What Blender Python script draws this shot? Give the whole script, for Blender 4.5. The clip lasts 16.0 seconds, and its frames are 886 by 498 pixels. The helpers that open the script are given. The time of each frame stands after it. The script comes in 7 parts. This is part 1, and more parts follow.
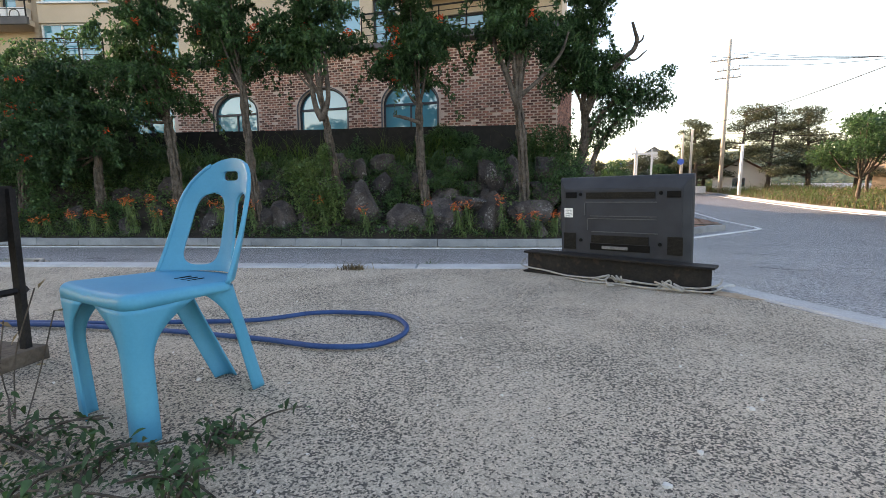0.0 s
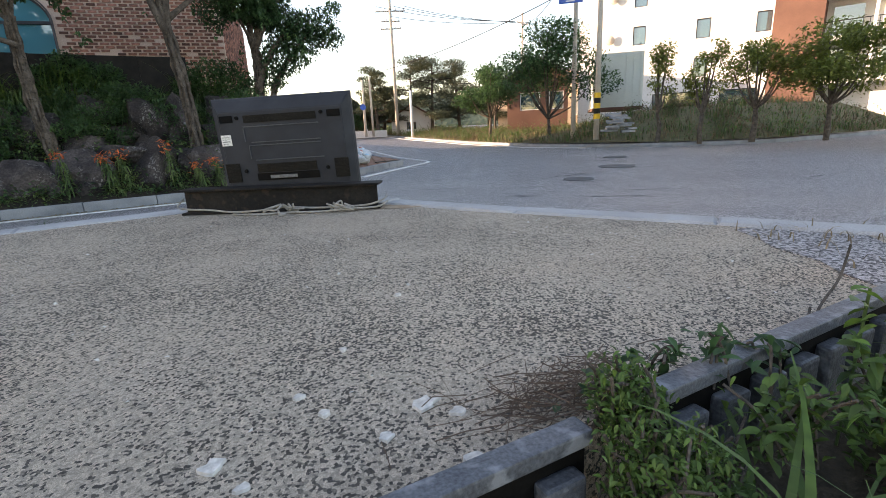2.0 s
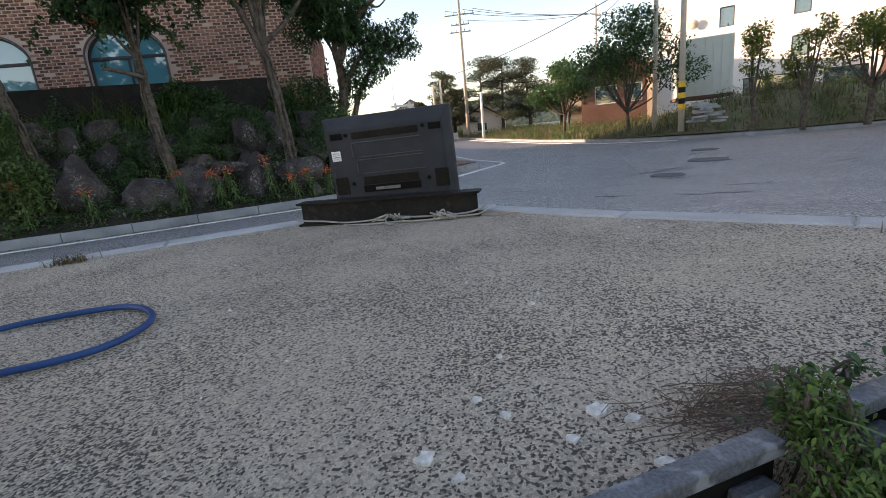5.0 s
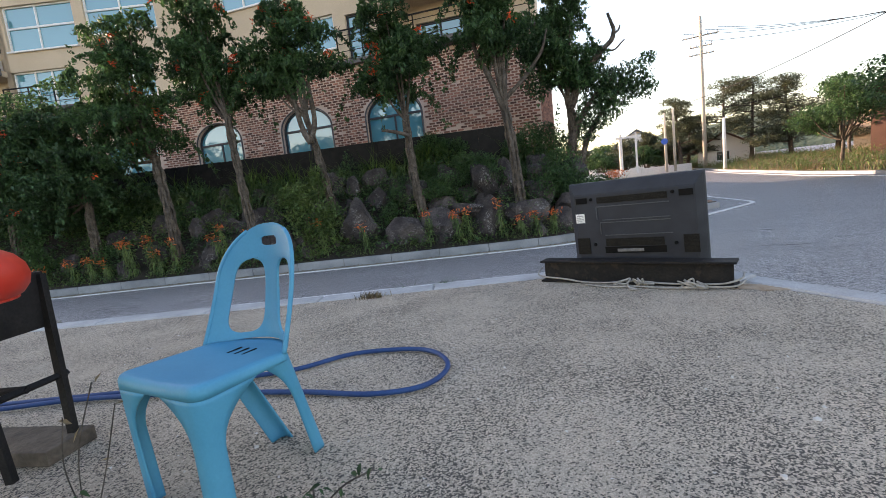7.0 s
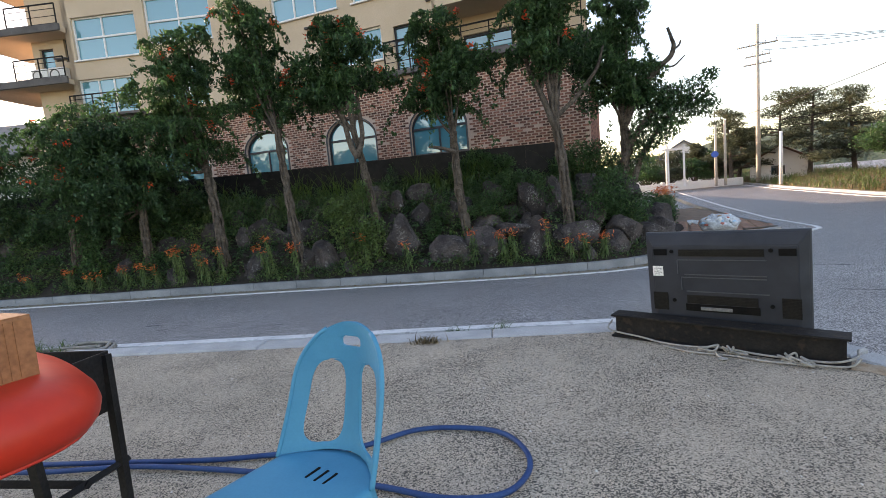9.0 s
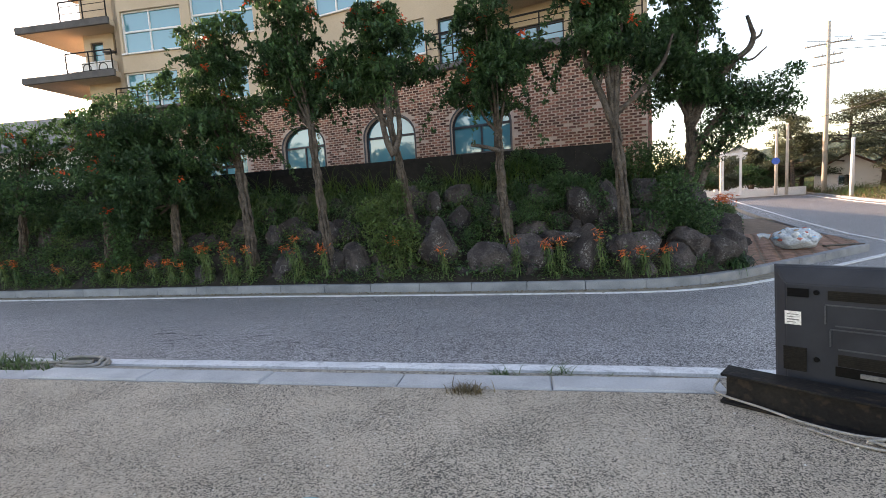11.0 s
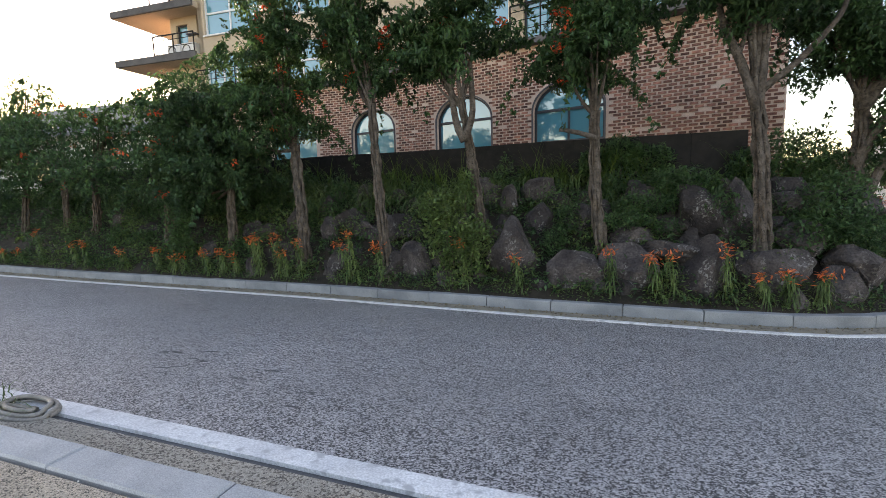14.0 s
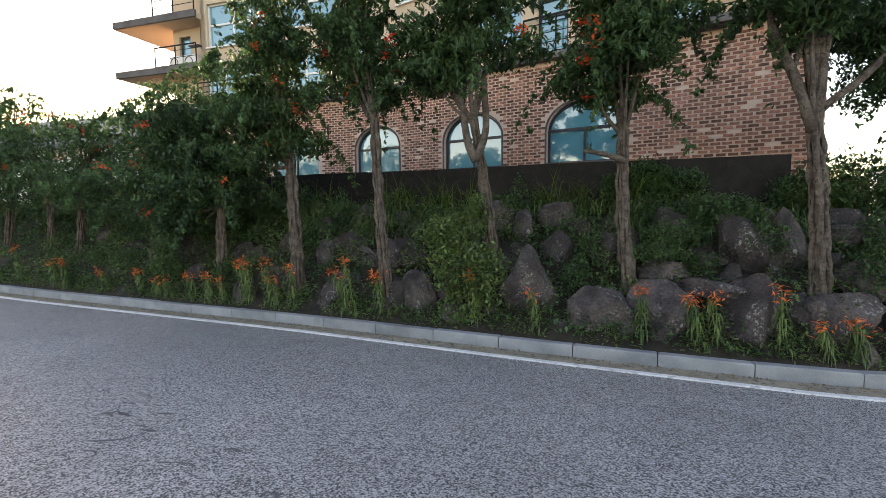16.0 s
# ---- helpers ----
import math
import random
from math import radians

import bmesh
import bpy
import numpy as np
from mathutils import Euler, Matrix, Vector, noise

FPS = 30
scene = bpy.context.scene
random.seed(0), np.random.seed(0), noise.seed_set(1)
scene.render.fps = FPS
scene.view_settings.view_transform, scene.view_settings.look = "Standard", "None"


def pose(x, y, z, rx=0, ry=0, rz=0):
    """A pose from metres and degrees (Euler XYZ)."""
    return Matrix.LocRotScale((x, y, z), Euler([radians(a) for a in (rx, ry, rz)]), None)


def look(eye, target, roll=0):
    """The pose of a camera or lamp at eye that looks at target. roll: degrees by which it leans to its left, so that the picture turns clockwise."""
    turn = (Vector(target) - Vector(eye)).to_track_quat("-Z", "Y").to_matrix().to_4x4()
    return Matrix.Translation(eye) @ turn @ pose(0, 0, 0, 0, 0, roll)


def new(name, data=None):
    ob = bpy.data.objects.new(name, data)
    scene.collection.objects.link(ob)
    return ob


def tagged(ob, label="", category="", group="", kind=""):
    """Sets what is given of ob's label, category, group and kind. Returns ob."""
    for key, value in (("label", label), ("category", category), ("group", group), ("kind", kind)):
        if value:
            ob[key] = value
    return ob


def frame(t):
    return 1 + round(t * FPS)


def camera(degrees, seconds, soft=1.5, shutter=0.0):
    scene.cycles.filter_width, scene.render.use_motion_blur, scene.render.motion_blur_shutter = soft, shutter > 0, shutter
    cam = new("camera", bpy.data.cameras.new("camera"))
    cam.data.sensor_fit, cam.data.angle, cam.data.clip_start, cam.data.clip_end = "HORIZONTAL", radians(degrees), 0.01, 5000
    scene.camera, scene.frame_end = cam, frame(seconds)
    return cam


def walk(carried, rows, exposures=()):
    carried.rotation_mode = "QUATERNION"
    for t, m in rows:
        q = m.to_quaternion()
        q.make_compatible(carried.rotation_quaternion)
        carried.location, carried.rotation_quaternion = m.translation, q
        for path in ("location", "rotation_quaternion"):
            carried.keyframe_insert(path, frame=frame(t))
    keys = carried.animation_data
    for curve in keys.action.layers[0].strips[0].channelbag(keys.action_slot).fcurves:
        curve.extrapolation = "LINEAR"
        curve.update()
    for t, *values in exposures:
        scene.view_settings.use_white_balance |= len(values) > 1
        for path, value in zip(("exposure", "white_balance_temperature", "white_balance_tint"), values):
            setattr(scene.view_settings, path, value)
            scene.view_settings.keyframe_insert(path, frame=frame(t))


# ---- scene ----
cam = camera(87.3, 16.0, soft=0.6)
PATH = [
    (0, (1.047, 0.154, 0.69), (0.777, 2.118, 0.42), -0.4),
    (0.5, (1.05, 0.153, 0.678), (0.9, 2.124, 0.372), -0.6),
    (1, (1.1, 0.242, 0.646), (1.256, 2.198, 0.261), -3.7),
    (1.5, (1.19, 0.341, 0.549), (1.721, 2.213, 0.088), -4.0),
    (2, (1.313, 0.358, 0.493), (2.2, 2.078, -0.013), -2.7),
    (2.5, (1.333, 0.359, 0.482), (2.294, 2.04, -0.018), -2.0),
    (3, (1.327, 0.366, 0.478), (2.332, 2.024, -0.014), -1.7),
    (3.2, (1.33, 0.365, 0.482), (2.35, 2.013, -0.009), -1.7),
    (5.3, (1.018, 0.368, 0.608), (1.463, 2.264, 0.154), -6.9),
    (5.5, (0.973, 0.339, 0.659), (1.291, 2.267, 0.232), -7.5),
    (6, (0.966, 0.302, 0.808), (0.993, 2.272, 0.464), -7.6),
    (6.5, (0.984, 0.267, 0.839), (0.843, 2.241, 0.551), -7.5),
    (7, (0.882, 0.157, 0.841), (0.638, 2.125, 0.58), -6.6),
    (7.5, (0.672, 0.153, 0.852), (0.381, 2.115, 0.598), -6.1),
    (8, (0.62, 0.2, 1.068), (0.294, 2.158, 0.828), -5.6),
    (8.2, (0.628, 0.179, 1.147), (0.297, 2.138, 0.912), -5.4),
    (10.3, (0.671, 0.782, 1.153), (0.187, 2.71, 0.937), -4.6),
    (10.5, (0.596, 0.778, 1.15), (0.119, 2.71, 0.945), -4.0),
    (11, (0.419, 1.163, 1.201), (-0.11, 3.079, 0.984), -3.4),
    (11.5, (0.398, 1.416, 1.291), (-0.224, 3.302, 1.055), -3.1),
    (12, (0.42, 1.676, 1.308), (-0.256, 3.542, 1.061), -2.7),
    (12.5, (0.336, 1.87, 1.299), (-0.385, 3.718, 1.042), -2.2),
    (13, (0.135, 2.111, 1.304), (-0.63, 3.941, 1.044), -2.0),
    (13.5, (0.075, 2.311, 1.28), (-0.727, 4.125, 1.021), -1.9),
    (14, (-0.011, 2.624, 1.308), (-0.831, 4.431, 1.055), -1.5),
    (14.5, (-0.101, 2.844, 1.3), (-0.935, 4.645, 1.051), -1.1),
    (15, (-0.311, 3.065, 1.335), (-1.158, 4.863, 1.103), -0.8),
    (15.5, (-0.414, 3.199, 1.367), (-1.256, 5.002, 1.166), -0.6),
    (16, (-0.415, 3.39, 1.427), (-1.251, 5.198, 1.246), -0.4),
]
EXPOSURES = [(0, 2.22, 7350, 25), (1.3, 2.17, 7400, 26), (2.2, 1.95, 7400, 25), (3.2, 1.78, 7400, 25), (5.5, 1.62, 7150, 26), (6.0, 2.05, 7150, 28), (6.5, 2.2, 7200, 28), (7.0, 2.1, 7300, 27), (8.0, 2.06, 7300, 26), (11.0, 2.18, 7550, 27), (12.5, 2.26, 7650, 27), (14.0, 2.25, 7750, 27), (16.0, 2.38, 7900, 27)]
walk(cam, [(t, look(eye, target, roll)) for t, eye, target, roll in PATH], EXPOSURES)

# ---- world, sun, exposure ----
SUN_DIR = Vector((-0.885, 0.442, 0.165)).normalized()
world = bpy.data.worlds.new("evening_sky")
scene.world = world
world.use_nodes = True
wn = world.node_tree.nodes
sky = wn.new("ShaderNodeTexSky")
sky.sky_type = "NISHITA"
sky.sun_disc = False
sky.sun_elevation = math.asin(SUN_DIR.z)
sky.sun_rotation = math.atan2(SUN_DIR.x, SUN_DIR.y)
sky.air_density, sky.dust_density, sky.ozone_density = 1.0, 0.4, 1.0
world.node_tree.links.new(sky.outputs[0], wn["Background"].inputs[0])
wn["Background"].inputs[1].default_value = 0.15
sun = new("sun", bpy.data.lights.new("sun", "SUN"))
sun.data.energy, sun.data.angle, sun.data.color = 4.0, radians(0.5), (1.0, 0.80, 0.58)
sun.matrix_world = look(SUN_DIR * 100, (0, 0, 0))

# ---- materials ----
def surface(name, a, b, scale=6.0, rough=0.8, bump=0.2, fine=60.0, metal=0.0, c=None, island=0.0, rand=0.0, spec=0.4, depth=0.01, speck=(0.72, 1.15)):
    """A material with two colours mixed by a broad noise, a fine grain, and relief."""
    m = bpy.data.materials.new(name)
    m.use_nodes = True
    nt = m.node_tree
    n, lk = nt.nodes, nt.links
    p = n["Principled BSDF"]
    tc = n.new("ShaderNodeTexCoord")
    big = n.new("ShaderNodeTexNoise")
    big.inputs["Scale"].default_value, big.inputs["Detail"].default_value = scale, 5
    small = n.new("ShaderNodeTexNoise")
    small.inputs["Scale"].default_value, small.inputs["Detail"].default_value = fine, 4
    for t in (big, small):
        lk.new(tc.outputs["Object"], t.inputs["Vector"])
    ramp = n.new("ShaderNodeValToRGB")
    ramp.color_ramp.elements[0].position, ramp.color_ramp.elements[1].position = 0.32, 0.68
    ramp.color_ramp.elements[0].color, ramp.color_ramp.elements[1].color = (*a, 1), (*b, 1)
    lk.new(big.outputs["Fac"], ramp.inputs["Fac"])
    mix = n.new("ShaderNodeMix")
    mix.data_type, mix.blend_type = "RGBA", "MULTIPLY"
    grain = n.new("ShaderNodeMapRange")
    grain.inputs["From Min"].default_value, grain.inputs["From Max"].default_value = 0.3, 0.7
    grain.inputs["To Min"].default_value, grain.inputs["To Max"].default_value = speck
    lk.new(small.outputs["Fac"], grain.inputs["Value"])
    mix.inputs["Factor"].default_value = 1.0
    lk.new(ramp.outputs["Color"], mix.inputs["A"])
    lk.new(grain.outputs["Result"], mix.inputs["B"])
    out = mix.outputs["Result"]
    if island or rand:
        hsv = n.new("ShaderNodeHueSaturation")
        r = n.new("ShaderNodeMapRange")
        r.inputs["To Min"].default_value, r.inputs["To Max"].default_value = 1 - (island or rand), 1 + (island or rand)
        if island:
            lk.new(n.new("ShaderNodeNewGeometry").outputs["Random Per Island"], r.inputs["Value"])
        else:
            lk.new(n.new("ShaderNodeObjectInfo").outputs["Random"], r.inputs["Value"])
        lk.new(r.outputs["Result"], hsv.inputs["Value"])
        lk.new(out, hsv.inputs["Color"])
        out = hsv.outputs["Color"]
    if c:
        spots = n.new("ShaderNodeTexNoise")
        spots.inputs["Scale"].default_value, spots.inputs["Detail"].default_value = scale * 3.1, 6
        lk.new(tc.outputs["Object"], spots.inputs["Vector"])
        cut = n.new("ShaderNodeMapRange")
        cut.inputs["From Min"].default_value, cut.inputs["From Max"].default_value = 0.56, 0.66
        lk.new(spots.outputs["Fac"], cut.inputs["Value"])
        mx = n.new("ShaderNodeMix")
        mx.data_type = "RGBA"
        lk.new(cut.outputs["Result"], mx.inputs["Factor"])
        lk.new(out, mx.inputs["A"])
        mx.inputs["B"].default_value = (*c, 1)
        out = mx.outputs["Result"]
    lk.new(out, p.inputs["Base Color"])
    p.inputs["Roughness"].default_value, p.inputs["Metallic"].default_value = rough, metal
    p.inputs["Specular IOR Level"].default_value = spec
    if bump:
        bp = n.new("ShaderNodeBump")
        bp.inputs["Strength"].default_value, bp.inputs["Distance"].default_value = bump, depth
        lk.new(small.outputs["Fac"], bp.inputs["Height"])
        lk.new(bp.outputs["Normal"], p.inputs["Normal"])
    return m


def leafy(name, a, b, rough=0.55, through_light=0.25):
    """Leaf material: colour varies leaf by leaf, some light passes through."""
    m = surface(name, a, b, 2.0, rough, 0.0, 40.0, island=0.45)
    nt = m.node_tree
    p = nt.nodes["Principled BSDF"]
    tr = nt.nodes.new("ShaderNodeBsdfTranslucent")
    ms = nt.nodes.new("ShaderNodeMixShader")
    ms.inputs[0].default_value = through_light
    nt.links.new(p.inputs["Base Color"].links[0].from_socket, tr.inputs["Color"])
    nt.links.new(p.outputs[0], ms.inputs[1])
    nt.links.new(tr.outputs[0], ms.inputs[2])
    nt.links.new(ms.outputs[0], nt.nodes["Material Output"].inputs["Surface"])
    return m


def aggregate(name, light, dark, stone, tone, worn=0.4, cut=0.1, vary=0.2, rough=0.85, spec=0.3, relief=0.9):
    """Worn concrete or asphalt: stones and pits of two sizes in a paste, with broad stains."""
    m = bpy.data.materials.new(name)
    m.use_nodes = True
    nt = m.node_tree
    n, lk = nt.nodes, nt.links
    p = n["Principled BSDF"]
    tc = n.new("ShaderNodeTexCoord")

    def tex(scale, detail):
        t = n.new("ShaderNodeTexNoise")
        t.inputs["Scale"].default_value, t.inputs["Detail"].default_value = scale, detail
        lk.new(tc.outputs["Object"], t.inputs["Vector"])
        return t.outputs["Fac"]

    def span(v, lo, hi, a, b):
        r = n.new("ShaderNodeMapRange")
        for k, x in zip(("From Min", "From Max", "To Min", "To Max"), (lo, hi, a, b)):
            r.inputs[k].default_value = x
        lk.new(v, r.inputs["Value"])
        return r.outputs["Result"]

    def op(kind, a, b):
        q = n.new("ShaderNodeMath")
        q.operation = kind
        for i, v in enumerate((a, b)):
            if isinstance(v, (int, float)):
                q.inputs[i].default_value = v
            else:
                lk.new(v, q.inputs[i])
        return q.outputs[0]

    broad = tex(0.55, 4)
    wear = tex(2.3, 5)
    grit = tex(stone * 2.4, 4)
    dust = tex(stone * 7.0, 2)
    warp = n.new("ShaderNodeTexNoise")
    warp.inputs["Scale"].default_value, warp.inputs["Detail"].default_value = stone * 0.9, 2
    lk.new(tc.outputs["Object"], warp.inputs["Vector"])
    shift = n.new("ShaderNodeVectorMath")
    shift.operation = "MULTIPLY_ADD"
    lk.new(warp.outputs["Color"], shift.inputs[0])
    shift.inputs[1].default_value = (0.9 / stone,) * 3
    lk.new(tc.outputs["Object"], shift.inputs[2])
    cells = n.new("ShaderNodeTexVoronoi")
    cells.inputs["Scale"].default_value = stone
    lk.new(shift.outputs[0], cells.inputs["Vector"])
    rgb = n.new("ShaderNodeSeparateColor")
    lk.new(cells.outputs["Color"], rgb.inputs[0])
    bare = op("ADD", span(broad, 0.36, 0.66, 0.0, 0.42), span(wear, 0.38, 0.64, -0.05, 0.40))
    spot = span(op("SUBTRACT", rgb.outputs[0], op("MULTIPLY", bare, worn)), cut, cut + 0.14, 0.0, 1.0)
    tint = op("MULTIPLY", op("MULTIPLY", span(grit, 0.34, 0.66, 0.66, 1.28), span(dust, 0.3, 0.7, 0.8, 1.2)), span(rgb.outputs[1], 0.0, 1.0, 1.0 - vary, 1.0 + vary))
    stain = span(broad, 0.3, 0.7, 1.0 - tone, 1.0 + tone)
    mx = n.new("ShaderNodeMix")
    mx.data_type = "RGBA"
    lk.new(spot, mx.inputs["Factor"])
    mx.inputs["A"].default_value, mx.inputs["B"].default_value = (*dark, 1), (*light, 1)
    hs = n.new("ShaderNodeHueSaturation")
    lk.new(op("MULTIPLY", tint, stain), hs.inputs["Value"])
    lk.new(mx.outputs["Result"], hs.inputs["Color"])
    lk.new(hs.outputs["Color"], p.inputs["Base Color"])
    p.inputs["Roughness"].default_value, p.inputs["Specular IOR Level"].default_value = rough, spec
    bp = n.new("ShaderNodeBump")
    bp.inputs["Strength"].default_value, bp.inputs["Distance"].default_value = relief, 0.009
    lk.new(op("ADD", op("MULTIPLY", spot, 0.7), op("MULTIPLY", grit, 0.5)), bp.inputs["Height"])
    lk.new(bp.outputs["Normal"], p.inputs["Normal"])
    return m


def stone_surface(name):
    """Weathered boulder: broad tone, streaks, fine grain and ragged pale lichen."""
    m = surface(name, (0.020, 0.017, 0.018), (0.082, 0.070, 0.067), 3.2, 0.92, 0.9, 34, rand=0.35, depth=0.03, speck=(0.55, 1.3))
    nt = m.node_tree
    n, lk = nt.nodes, nt.links
    p = n["Principled BSDF"]
    base = p.inputs["Base Color"].links[0].from_socket
    tc = n.new("ShaderNodeTexCoord")

    def mask(scale, detail, lo, hi):
        t = n.new("ShaderNodeTexNoise")
        t.inputs["Scale"].default_value, t.inputs["Detail"].default_value, t.inputs["Distortion"].default_value = scale, detail, 0.8
        lk.new(tc.outputs["Object"], t.inputs["Vector"])
        r = n.new("ShaderNodeMapRange")
        r.inputs["From Min"].default_value, r.inputs["From Max"].default_value = lo, hi
        lk.new(t.outputs["Fac"], r.inputs["Value"])
        return r.outputs["Result"]

    both = n.new("ShaderNodeMath")
    both.operation = "MULTIPLY"
    lk.new(mask(2.6, 4, 0.50, 0.62), both.inputs[0])
    lk.new(mask(26.0, 10, 0.54, 0.60), both.inputs[1])
    mx = n.new("ShaderNodeMix")
    mx.data_type = "RGBA"
    lk.new(both.outputs[0], mx.inputs["Factor"])
    lk.new(base, mx.inputs["A"])
    mx.inputs["B"].default_value = (0.20, 0.195, 0.185, 1)
    lk.new(mx.outputs["Result"], p.inputs["Base Color"])
    return m


def glass(name, tint, rough=0.03):
    m = bpy.data.materials.new(name)
    m.use_nodes = True
    p = m.node_tree.nodes["Principled BSDF"]
    p.inputs["Base Color"].default_value = (*tint, 1)
    p.inputs["Roughness"].default_value = rough
    p.inputs["Metallic"].default_value = 0.0
    p.inputs["Specular IOR Level"].default_value = 1.0
    p.inputs["IOR"].default_value = 1.9
    return m


